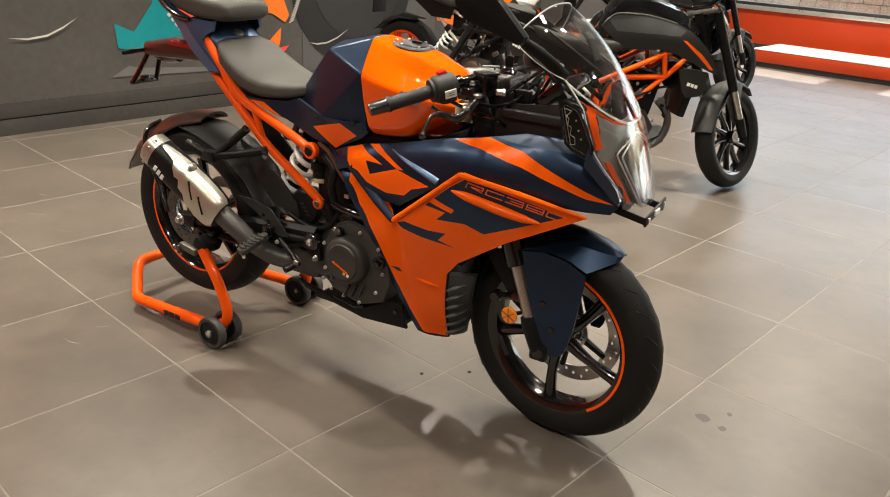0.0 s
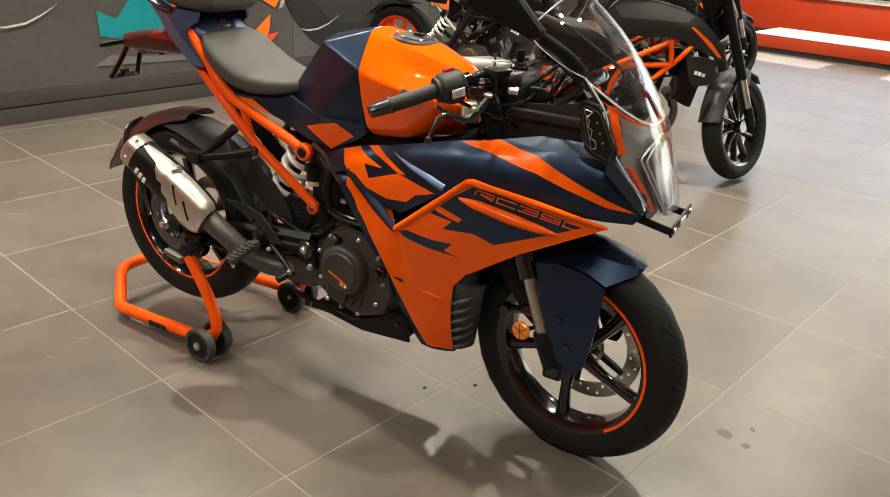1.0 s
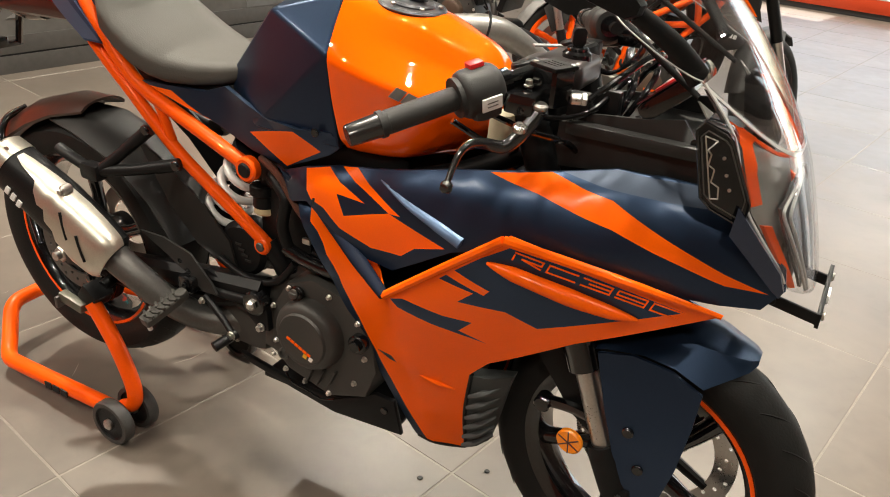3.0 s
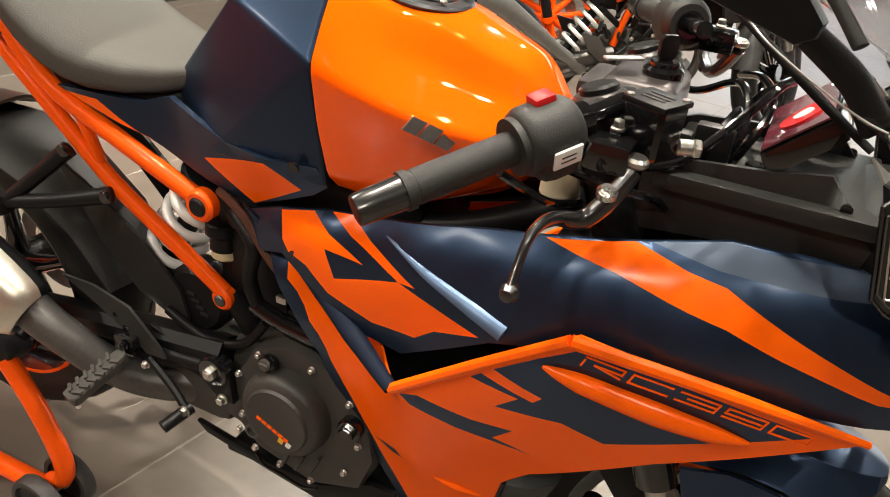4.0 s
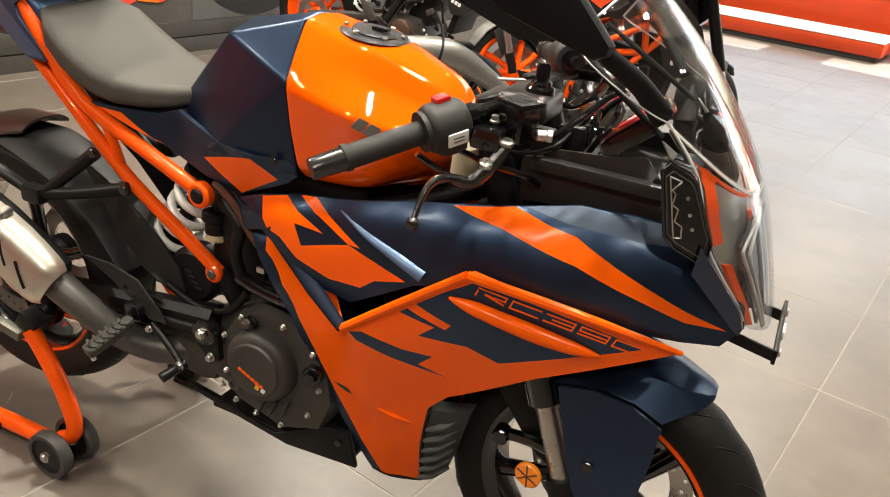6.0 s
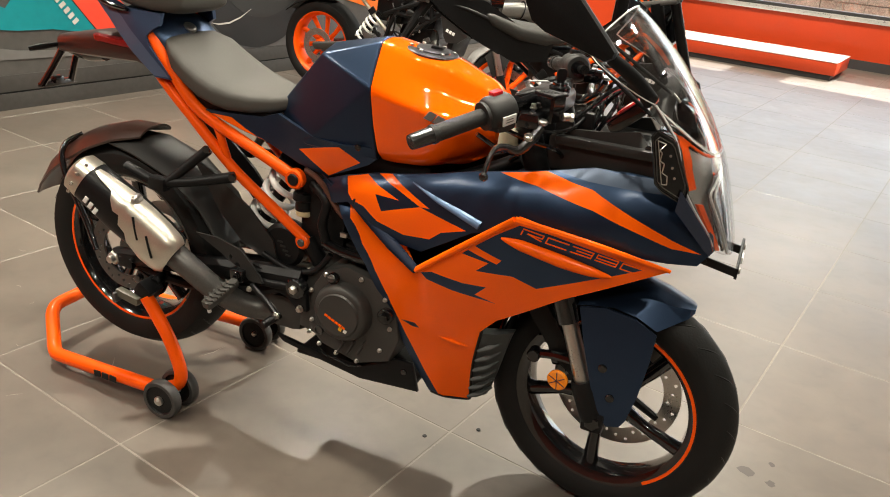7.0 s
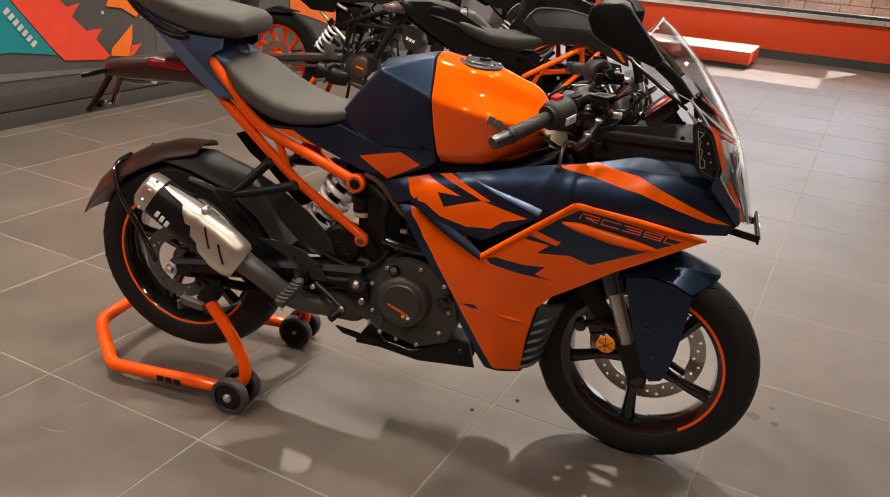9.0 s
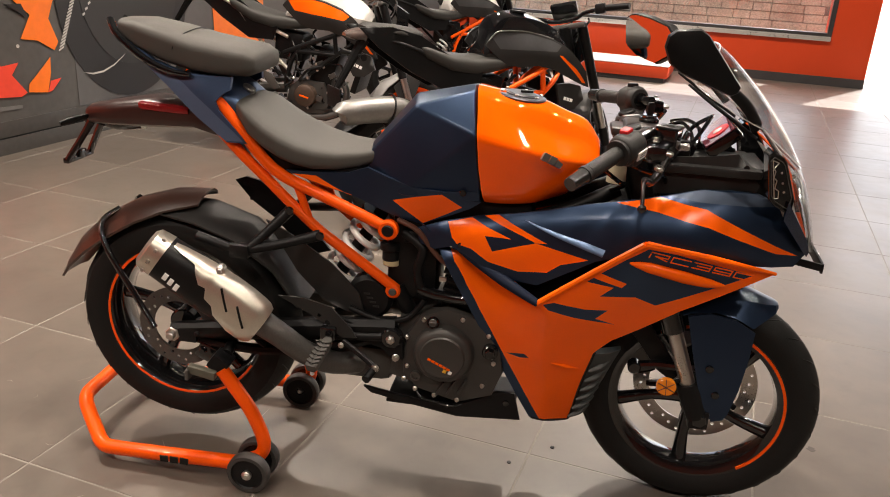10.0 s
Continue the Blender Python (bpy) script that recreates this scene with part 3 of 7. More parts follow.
# rear hub guard over the tyre
def shell_arc(c, sections, w_edge=0.006):
    """A ribbon over a wheel: rows of (angle, radius, half width, drop at the edge)."""
    rings = []
    for a, r, hw, drop in sections:
        d = Vector((math.cos(radians(a)), 0, math.sin(radians(a))))
        ring = []
        for k in range(13):
            y = -hw + 2 * hw * k / 12
            rr = r - drop * abs(y / hw) ** 3
            ring.append(Vector(c) + d * rr + Vector((0, y, 0)))
        for k in range(12, -1, -1):
            y = -hw + 2 * hw * k / 12
            rr = r - w_edge - drop * abs(y / hw) ** 3
            ring.append(Vector(c) + d * rr + Vector((0, y * 0.97, 0)))
        rings.append(ring)
    return loft(rings)


part("rear_mudguard", shell_arc(REAR, [(80, 0.362, 0.060, 0.02), (95, 0.352, 0.078, 0.035), (112, 0.345, 0.085, 0.045), (130, 0.350, 0.086, 0.05), (145, 0.356, 0.082, 0.04), (158, 0.362, 0.070, 0.02), (165, 0.366, 0.058, 0.008)]), material("brown black mudguard plastic", (0.045, 0.022, 0.016), 0.32, vary=0.15, bump=0.06, fine=300), BIKE, "brown black rear mudguard")
part("mudguard_stay", tube([(-0.03, -0.165, 0.40), (-0.09, -0.14, 0.47), (-0.165, -0.125, 0.585), (-0.195, -0.09, 0.645), (-0.165, -0.05, 0.675)], 0.008, 10), BLACK_GLOSS, BIKE)
part("mudguard_stay", tube([(-0.03, 0.165, 0.40), (-0.09, 0.14, 0.47), (-0.165, 0.125, 0.585), (-0.195, 0.09, 0.645), (-0.165, 0.05, 0.675)], 0.008, 10), BLACK_GLOSS, BIKE)
part("inner_mudguard", shell_arc(REAR, [(15, 0.345, 0.075, 0.01), (35, 0.342, 0.085, 0.02), (58, 0.336, 0.088, 0.03), (80, 0.330, 0.085, 0.03), (98, 0.328, 0.07, 0.02)]), GREY_PLASTIC, BIKE, "dark grey inner mudguard")

# exhaust
EX_A, EX_B = Vector((0.022, -0.240, 0.651)), Vector((0.262, -0.198, 0.476))
ex_way = (EX_B - EX_A).normalized()
ex_out = (Vector((0, -1, 0)) - ex_way * -ex_way.y).normalized()
ex_up = ex_way.cross(ex_out)
if ex_up.z < 0:
    ex_up = -ex_up


def ex_ring(s, r_out, r_up, a0=0.0, a1=360.0, n=28):
    c = EX_A.lerp(EX_B, s)
    out = []
    for k in range(n):
        a = radians(a0 + (a1 - a0) * (k / n if a1 - a0 >= 360 else k / (n - 1)))
        ca, sa = math.cos(a), math.sin(a)
        f = 1 / (abs(ca) ** 2.6 + abs(sa) ** 2.6) ** (1 / 2.6)
        out.append(c + 0.92 * f * (ca * r_out * ex_out + sa * r_up * ex_up))
    return out


muffler = part("muffler", loft([ex_ring(0.02, 0.045, 0.052), ex_ring(0.06, 0.050, 0.057), ex_ring(0.5, 0.053, 0.066), ex_ring(0.85, 0.050, 0.062), ex_ring(1.0, 0.044, 0.054), ex_ring(1.03, 0.034, 0.040)]), BLACK, BIKE, "black silencer with a silver heat shield")
part("end_cap", loft([ex_ring(-0.05, 0.036, 0.043), ex_ring(-0.02, 0.048, 0.055), ex_ring(0.10, 0.0515, 0.0595), ex_ring(0.10, 0.045, 0.05)]), SILVER, muffler, "silver end cap with rivets")
for a in (-40, -5, 30, 65):
    p = ex_ring(0.04, 0.052, 0.059, a, a + 1, 2)[0]
    part("rivet", drum(p, ex_out, 0.005, 0.005, 0.001, 10), STEEL, muffler)


def shield():
    rows = []
    for s, a0, a1, g in ((0.13, 66, 84, 0.003), (0.20, 58, 88, 0.005), (0.34, 52, 92, 0.006), (0.38, 36, 93, 0.007), (0.45, 20, 94, 0.007), (0.51, 22, 94, 0.008), (0.55, 2, 95, 0.008), (0.63, -4, 96, 0.008), (0.68, -20, 96, 0.009), (0.84, -38, 92, 0.010), (0.94, -58, 90, 0.010), (1.00, -60, 88, 0.009), (1.045, -56, 84, 0.001)):
        r_out, r_up = float(np.interp(s, (0, 0.5, 0.85, 1.06), (0.050, 0.053, 0.051, 0.047))), float(np.interp(s, (0, 0.5, 0.85, 1.06), (0.056, 0.066, 0.064, 0.058)))
        outer = ex_ring(s, r_out + g, r_up + g, a0, a1, 14)
        inner = ex_ring(s, r_out + g - 0.003, r_up + g - 0.003, a0, a1, 14)
        rows.append(outer + inner[::-1])
    return loft(rows)


part("heat_shield", shield(), SILVER, muffler, "satin silver heat shield")
for s, a in ((0.68, 22), (0.86, 10)):
    c0 = ex_ring(s - 0.07, 0.063, 0.075, a + 18, a + 19, 2)[0]
    c1 = ex_ring(s + 0.07, 0.061, 0.073, a - 16, a - 15, 2)[0]
    part("slot", tube([c0, c0.lerp(c1, 0.5) + ex_out * 0.001, c1], 0.003, 6, 3), BLACK, muffler, "dark slot")
for k in range(3):
    c = ex_ring(0.27, 0.054, 0.06, -16, -15, 2)[0] + ex_way * (0.017 * (k - 1)) + ex_up * (-0.004 * (k - 1))
    part("marking", box(c, (0.011, 0.004, 0.017), 0.001, ex_way.to_track_quat("X", "Z").to_matrix().to_4x4()), WHITE, muffler, "plain white marking")
part("clamp", join(drum(EX_A.lerp(EX_B, 0.52) + ex_up * 0.070 + ex_out * 0.012, ex_out, 0.011, 0.022), bolt(EX_A.lerp(EX_B, 0.52) + ex_up * 0.070 + ex_out * 0.024, ex_out, 0.007)), STEEL, muffler)
part("exhaust_pipe", tube([EX_B - ex_way * 0.02, EX_B + ex_way * 0.06, (0.375, -0.155, 0.375), (0.44, -0.11, 0.335), (0.52, -0.05, 0.33)], [0.034, 0.031, 0.030, 0.032, 0.04], 18), DULL_STEEL, BIKE, "grey exhaust pipe")
part("collector_box", join(box((0.50, -0.02, 0.335), (0.17, 0.16, 0.10), 0.03)), CASTING, BIKE)

# rear frame
for s in (-1, 1):
    part("subframe_tube", tube([(0.04, s * 0.085, 1.03), (0.145, s * 0.098, 0.919), (0.203, s * 0.100, 0.860), (0.26, s * 0.100, 0.808), (0.30, s * 0.100, 0.770), (0.351, s * 0.099, 0.723), (0.40, s * 0.097, 0.682), (0.498, s * 0.090, 0.612), (0.578, s * 0.084, 0.554)], 0.0135, 14), FRAME_ORANGE, BIKE)
    part("subframe_tube", tube([(0.10, s * 0.090, 1.03), (0.146, s * 0.098, 0.988), (0.182, s * 0.102, 0.943), (0.233, s * 0.104, 0.882), (0.272, s * 0.105, 0.842), (0.31, s * 0.105, 0.818), (0.36, s * 0.105, 0.797), (0.431, s * 0.104, 0.769), (0.562, s * 0.100, 0.714)], 0.0145, 14), FRAME_ORANGE, BIKE)
    part("subframe_tube", tube([(0.335, s * 0.101, 0.800), (0.348, s * 0.100, 0.765), (0.362, s * 0.098, 0.722)], 0.010, 12), FRAME_ORANGE, BIKE)
    part("frame_joint", drum((0.565, s * 0.104, 0.712), (0, 1, 0), 0.025, 0.024, 0.004, 28), FRAME_ORANGE, BIKE)
    part("joint_bolt", drum((0.565, s * 0.114, 0.712), (0, s, 0), 0.015, 0.012, 0.003, 20), BLACK, BIKE)
    part("frame_joint", drum((0.578, s * 0.085, 0.545), (0, 1, 0), 0.019, 0.024, 0.004, 24), FRAME_ORANGE, BIKE)
    part("joint_bolt", drum((0.578, s * 0.096, 0.545), (0, s, 0), 0.010, 0.010, 0.002, 16), DULL_STEEL, BIKE)
    # pillion peg hanger
    part("peg_hanger", join(tube([(0.324, s * 0.122, 0.742), (0.275, s * 0.155, 0.690), (0.240, s * 0.178, 0.655)], [0.014, 0.012, 0.012], 10),
                            tube([(0.400, s * 0.122, 0.686), (0.31, s * 0.155, 0.664), (0.240, s * 0.178, 0.652)], [0.014, 0.012, 0.012], 10),
                            box((0.218, s * 0.182, 0.648), (0.05, 0.03, 0.035), 0.008)), BLACK, BIKE)
    for x, z in ((0.326, 0.744), (0.402, 0.687)):
        part("hanger_bolt", drum((x, s * 0.134, z), (0, s, 0), 0.0105, 0.008, 0.002, 18), BLACK_GLOSS, BIKE)
    part("pillion_peg", tube([(0.212, s * 0.18, 0.647), (0.145, s * 0.176, 0.662), (0.105, s * 0.172, 0.670)], [0.011, 0.012, 0.012], 10, 4, 0.8), BLACK, BIKE)

# chain guard on the far side
part("chain_guard", mirrored(panel([(0.092, 0.737), (0.124, 0.749), (0.164, 0.740), (0.22, 0.701), (0.30, 0.63), (0.36, 0.56), (0.30, 0.54), (0.202, 0.639), (0.138, 0.684)], lambda x, z: -0.105, (), 0.008, 0.03)), BLACK, BIKE, "black chain guard")

# shock absorber
sh_a, sh_b = Vector((0.418, -0.028, 0.545)), Vector((0.515, -0.028, 0.705))
coil = []
sh_way = (sh_b - sh_a).normalized()
sh_x = sh_way.cross(Vector((0, 1, 0)))
for i in range(5 * 20 + 1):
    a = 2 * math.pi * i / 20
    coil.append(sh_a.lerp(sh_b, i / 100) + 0.043 * (math.cos(a) * sh_x + math.sin(a) * Vector((0, 1, 0))))
shock = part("shock_absorber", join(tube([sh_a - sh_way * 0.03, sh_b + sh_way * 0.06], 0.018, 16), drum(sh_b + sh_way * 0.012, sh_way, 0.05, 0.016), drum(sh_a - sh_way * 0.012, sh_way, 0.05, 0.014)), BLACK, BIKE)
part("spring", tube(coil, 0.0088, 10, 1), SPRING, shock, "white painted coil spring")
part("brake_reservoir", join(drum((0.565, -0.062, 0.632), (0, 0.1, 1), 0.023, 0.03), drum((0.563, -0.064, 0.655), (0, 0.1, 1), 0.026, 0.022)), BLACK, BIKE)
part("reservoir_window", drum((0.566, -0.063, 0.613), (0, 0.1, 1), 0.0215, 0.018), material("yellowed translucent plastic", (0.5, 0.42, 0.25), 0.3), BIKE, "yellowish fluid window")

# ---- seats and tail ----


def cushion(sections, n=20, e=3.2):
    """Lofted along x: (x, top, bottom, half width, crown)."""
    rings = []
    for x, top, low, hw, crown in sections:
        ring = []
        for k in range(n):
            a = 2 * math.pi * k / n
            ca, sa = math.cos(a), math.sin(a)
            f = 1 / (abs(ca) ** e + abs(sa) ** e) ** (1 / e)
            y, h = hw * ca * f, sa * f
            z = (top + low) / 2 + (top - low) / 2 * h - (crown * (y / hw) ** 2 if h > 0 else 0)
            ring.append(Vector((x, y, z)))
        rings.append(ring)
    return loft(rings)


part("rider_seat", cushion([(0.172, 0.990, 0.975, 0.070, 0.0), (0.18, 0.998, 0.955, 0.094, 0.003), (0.22, 0.984, 0.912, 0.124, 0.005), (0.26, 0.957, 0.884, 0.131, 0.006), (0.30, 0.935, 0.862, 0.133, 0.006), (0.34, 0.917, 0.849, 0.131, 0.006),
                            (0.38, 0.906, 0.842, 0.124, 0.006), (0.43, 0.898, 0.842, 0.106, 0.006), (0.48, 0.898, 0.848, 0.082, 0.006), (0.515, 0.901, 0.858, 0.066, 0.005), (0.53, 0.895, 0.868, 0.058, 0.003)], 36, 5.0), SEAT, BIKE, "dark grey vinyl rider seat")
part("seat_base", cushion([(0.20, 0.93, 0.88, 0.080, 0), (0.30, 0.885, 0.815, 0.100, 0), (0.42, 0.862, 0.800, 0.092, 0), (0.52, 0.868, 0.815, 0.062, 0)]), BLACK, BIKE)
pillion = part("pillion_seat", cushion([(-0.135, 1.142, 1.135, 0.03, 0.0), (-0.122, 1.158, 1.120, 0.058, 0.003), (-0.07, 1.160, 1.090, 0.080, 0.004), (0.0, 1.148, 1.064, 0.096, 0.004), (0.08, 1.130, 1.048, 0.106, 0.004),
                              (0.15, 1.120, 1.044, 0.108, 0.004), (0.205, 1.113, 1.045, 0.100, 0.004), (0.226, 1.100, 1.056, 0.088, 0.004), (0.230, 1.090, 1.062, 0.08, 0.0)], 36, 5.0), SEAT, BIKE, "dark grey vinyl pillion seat")
part("seam", tube([(0.035, -0.101, 1.10), (0.045, -0.085, 1.128), (0.055, 0, 1.142), (0.045, 0.085, 1.128), (0.035, 0.101, 1.10)], 0.0016, 6), BLACK, pillion)
TAIL_D = spread([(-0.13, 1.13, -0.055), (0.0, 1.03, -0.098), (0.1, 0.95, -0.120), (0.2, 0.9, -0.120), (0.147, 0.986, -0.119), (0.10, 1.02, -0.113), (0.175, 1.04, -0.102), (0.05, 1.05, -0.096)])
TAIL_OUT = [(-0.138, 1.142), (-0.052, 1.066), (0.015, 1.018), (0.097, 0.950), (0.171, 0.896), (0.218, 0.896), (0.205, 0.912), (0.15, 0.970), (0.143, 0.990), (0.160, 1.008), (0.176, 1.018), (0.178, 1.046), (0.06, 1.048), (-0.02, 1.07), (-0.10, 1.118)]
MID_NAVY = material("satin blue paint", (0.046, 0.078, 0.15), 0.38, metal=0.6, vary=0.08, fine=500)
# paler navy: the sheen on the tail's lower band is in this colour
LIGHT_NAVY = material("satin navy paint lightened for sheen", (0.095, 0.148, 0.25), 0.38, metal=0.55, vary=0.08, fine=500)
TAIL_REG = [([(-0.10, 1.098), (0.0, 1.02), (0.09, 0.945), (0.165, 0.9), (0.21, 0.9), (0.13, 0.972), (0.06, 1.025), (0.02, 1.045)], 1)]
tail = part("tail_panel", panel(TAIL_OUT, TAIL_D, TAIL_REG, 0.012, 0.02), [MID_NAVY, LIGHT_NAVY], BIKE, "navy tail panel with a lightened lower band")
part("tail_panel", mirrored(panel(TAIL_OUT, TAIL_D, TAIL_REG, 0.012, 0.02)), [MID_NAVY, LIGHT_NAVY], BIKE, "navy tail panel with a lightened lower band")
part("tail_cover", cushion([(0.04, 1.046, 1.0, 0.095, 0), (0.10, 1.043, 0.97, 0.103, 0.002), (0.15, 1.026, 0.95, 0.104, 0.003), (0.185, 1.000, 0.94, 0.098, 0.003), (0.202, 0.975, 0.94, 0.088, 0.0)], 28, 5.0), MID_NAVY, BIKE)
lock_way, lock_at = Vector((0.55, -0.1, 0.8)).normalized(), Vector((0.178, 0.0, 1.003))
part("lock_button", join(drum(lock_at, lock_way, 0.013, 0.016, 0.002, 24), lathe([(0.013, 0), (0.017, 0), (0.017, 0.006), (0.013, 0.006)], lock_at, lock_way, 24)), STEEL, BIKE, "round steel seat lock")
for s in (-1, 1):
    part("grab_edge", tube([(-0.155, s * 0.03, 1.15), (-0.12, s * 0.066, 1.122), (-0.05, s * 0.092, 1.078), (0.02, s * 0.105, 1.052), (0.08, s * 0.108, 1.045)], [0.008, 0.009, 0.009, 0.008, 0.005], 10, 5, 1.3), BLACK_GLOSS, BIKE)
BROWN_RED = material("dark red smoked plastic", (0.065, 0.019, 0.014), 0.35, coat=0.2, vary=0.15)
part("tail_light_housing", cushion([(-0.248, 0.928, 0.900, 0.030, 0), (-0.234, 0.938, 0.890, 0.042, 0.002), (-0.15, 0.956, 0.892, 0.054, 0.003), (-0.066, 0.972, 0.896, 0.062, 0.003), (0.06, 0.962, 0.905, 0.070, 0.003), (0.12, 0.95, 0.890, 0.072, 0.0)], 28, 5.0), material("dark brown red plastic", (0.034, 0.014, 0.012), 0.35, coat=0.2, vary=0.15), BIKE, "flat dark red smoked tail housing")
part("tail_lens", cushion([(-0.085, 0.962, 0.945, 0.060, 0), (-0.075, 0.964, 0.940, 0.0655, 0), (0.02, 0.962, 0.938, 0.0715, 0), (0.05, 0.958, 0.940, 0.0725, 0)], 24, 6.0), material("dark red lens", (0.20, 0.008, 0.010), 0.25, coat=0.5, vary=0.1), BIKE, "red tail light strip")
part("plate_carrier", join(tube([(-0.11, 0, 0.90), (-0.17, 0, 0.888), (-0.235, 0, 0.895)], [0.022, 0.018, 0.014], 10), box((-0.235, -0.0, 0.898), (0.05, 0.05, 0.02), 0.006)), BLACK_GLOSS, BIKE)
for s in (-1, 1):
    part("carrier_arm", tube([(-0.235, s * 0.028, 0.895), (-0.262, s * 0.036, 0.85), (-0.298, s * 0.05, 0.792)], [0.010, 0.009, 0.009], 8), BLACK_GLOSS, BIKE)
    part("turn_signal", tube([(-0.235, s * 0.03, 0.91), (-0.255, s * 0.075, 0.905), (-0.275, s * 0.10, 0.898)], [0.007, 0.012, 0.008], 10, 4, 0.7), BLACK, BIKE)
part("carrier_bar", join(box((-0.300, 0, 0.790), (0.016, 0.115, 0.014), 0.003), box((-0.295, 0.0, 0.80), (0.02, 0.03, 0.02), 0.003)), BLACK_GLOSS, BIKE)

# ---- side covers, tank ----
SE_D = spread([(0.573, 0.786, -0.102), (0.695, 0.82, -0.128), (0.735, 0.785, -0.109), (0.649, 0.735, -0.088), (0.743, 0.829, -0.121), (0.79, 0.818, -0.117), (0.499, 0.85, -0.088), (0.347, 0.84, -0.112), (0.42, 0.8, -0.108)])
SE_OUT = [(0.31, 0.838), (0.40, 0.842), (0.46, 0.842), (0.507, 0.858), (0.56, 0.842), (0.62, 0.826), (0.70, 0.826), (0.772, 0.832), (0.785, 0.806), (0.76, 0.786), (0.642, 0.729), (0.567, 0.748), (0.469, 0.788), (0.368, 0.818)]
SE_REG = [([(0.572, 0.787), (0.694, 0.82), (0.741, 0.788), (0.646, 0.732)], 1), ([(0.318, 0.832), (0.385, 0.832), (0.498, 0.768), (0.469, 0.789), (0.368, 0.819)], 1)]
for flip in (False, True):
    b = panel(SE_OUT, SE_D, SE_REG, 0.01, 0.02)
    part("side_cover", mirrored(b) if flip else b, [NAVY, ORANGE], BIKE, "navy side cover with orange wedge")

# faceted tank cover: rings along x of (y, z), right half from the keel to the crest
def half_loft(sections):
    rings = []
    for x, prof in sections:
        right = [Vector((x + (p[2] if len(p) > 2 else 0), -p[0], p[1])) for p in prof]
        left = [Vector((v.x, -v.y, v.z)) for v in right[::-1] if abs(v.y) > 1e-6]
        rings.append(right + left)
    return rings


def tank_cover():
    half = {"f": (0.500, 0.058, 0.886), "b": (0.500, 0.064, 0.848), "c": (0.616, 0.082, 1.015), "e": (0.763, 0.124, 0.966), "d": (0.748, 0.052, 1.056), "h": (0.591, 0.110, 0.802), "g": (0.785, 0.118, 0.806)}
    mid = {"F": (0.497, 0, 0.900), "C": (0.604, 0, 1.030), "D": (0.744, 0, 1.062), "G": (0.77, 0, 0.80), "B": (0.50, 0, 0.845)}
    bm = bmesh.new()
    v = {k: bm.verts.new(p) for k, p in mid.items()}
    for s, tag in ((-1, "r"), (1, "l")):
        for k, p in half.items():
            v[k + tag] = bm.verts.new((p[0], s * p[1], p[2]))
        w = lambda k: v[k] if k in v else v[k + tag]
        for face in ("FfcC", "CcdD", "ced", "fhc", "fbh", "che", "ehg", "Bbf", "BfF"):
            f = [w(k) for k in face]
            bm.faces.new(f if s < 0 else f[::-1])
        f = [w(k) for k in "Ghb"] + [v["B"]]
        bm.faces.new(f)
        bm.faces.new([w("g"), w("h"), v["G"]])
        bm.faces.new([w("d"), w("e"), w("g"), v["G"], v["D"]])
    bmesh.ops.recalc_face_normals(bm, faces=bm.faces)
    bmesh.ops.bevel(bm, geom=[e for e in bm.edges if e.calc_face_angle(0) > radians(9)], offset=0.007, segments=3, affect="EDGES", profile=0.6)
    return bm


cover_bm = tank_cover()
part("tank_cover", cover_bm, NAVY, BIKE, "matte navy faceted tank cover", smooth=30)


def smooth_rings(keys, n=5):
    """Fills in rings between key rings along smooth curves."""
    cols = list(zip(*keys))
    cols = [glide(c, n) for c in cols]
    return [list(r) for r in zip(*cols)]


def soften(ring, times=2):
    """Cuts the corners of a closed ring, so that facets stay flat and edges turn round."""
    for _ in range(times):
        ring = [q for a, b in zip(ring, ring[1:] + ring[:1]) for q in (a.lerp(b, 0.13), a.lerp(b, 0.87))]
    return ring


TANK_KEYS = half_loft([(0.766, [(0, 0.79), (0.095, 0.800, 0.026), (0.116, 0.825, 0.020), (0.122, 0.89, 0.008), (0.126, 0.964, 0.0), (0.098, 1.006, -0.004), (0.054, 1.056, -0.012), (0, 1.060, -0.016)]),
                       (0.83, [(0, 0.79), (0.096, 0.800), (0.114, 0.83), (0.130, 0.90), (0.143, 0.954), (0.098, 1.000), (0.066, 1.040), (0, 1.050)]),
                       (0.90, [(0, 0.79), (0.094, 0.808), (0.112, 0.84), (0.134, 0.90), (0.150, 0.944), (0.088, 0.984), (0.062, 1.028), (0, 1.040)]),
                       ]) + half_loft([
                       (0.96, [(0, 0.80), (0.084, 0.835), (0.102, 0.862), (0.122, 0.90), (0.138, 0.932), (0.076, 0.966), (0.054, 1.006), (0, 1.018)]),
                       (1.01, [(0, 0.83), (0.072, 0.862), (0.088, 0.880), (0.102, 0.90), (0.112, 0.922), (0.064, 0.955), (0.044, 0.985), (0, 0.998)]),
                       (1.045, [(0, 0.87), (0.06, 0.885), (0.072, 0.893), (0.080, 0.903), (0.084, 0.914), (0.056, 0.930), (0.032, 0.945), (0, 0.952)])])
TANK_KEYS = [soften(r) for r in TANK_KEYS]
tank_bm = loft(smooth_rings(TANK_KEYS))
part("tank", tank_bm, TANK_ORANGE, BIKE, "gloss metallic orange fuel tank", smooth=50)
CAP = Vector((0.852, 0.0, 1.042))
cap_way = Vector((0.12, 0, 1))
cap = part("tank_cap", join(lathe([(0.036, 0), (0.058, 0), (0.060, 0.004), (0.057, 0.007), (0.038, 0.007)], CAP - cap_way * 0.004, cap_way, 40), drum(CAP + cap_way * 0.004, cap_way, 0.039, 0.008)), material("dark grey anodised cap", (0.045, 0.044, 0.05), 0.35, metal=0.6), BIKE, "round dark grey fuel filler cap")
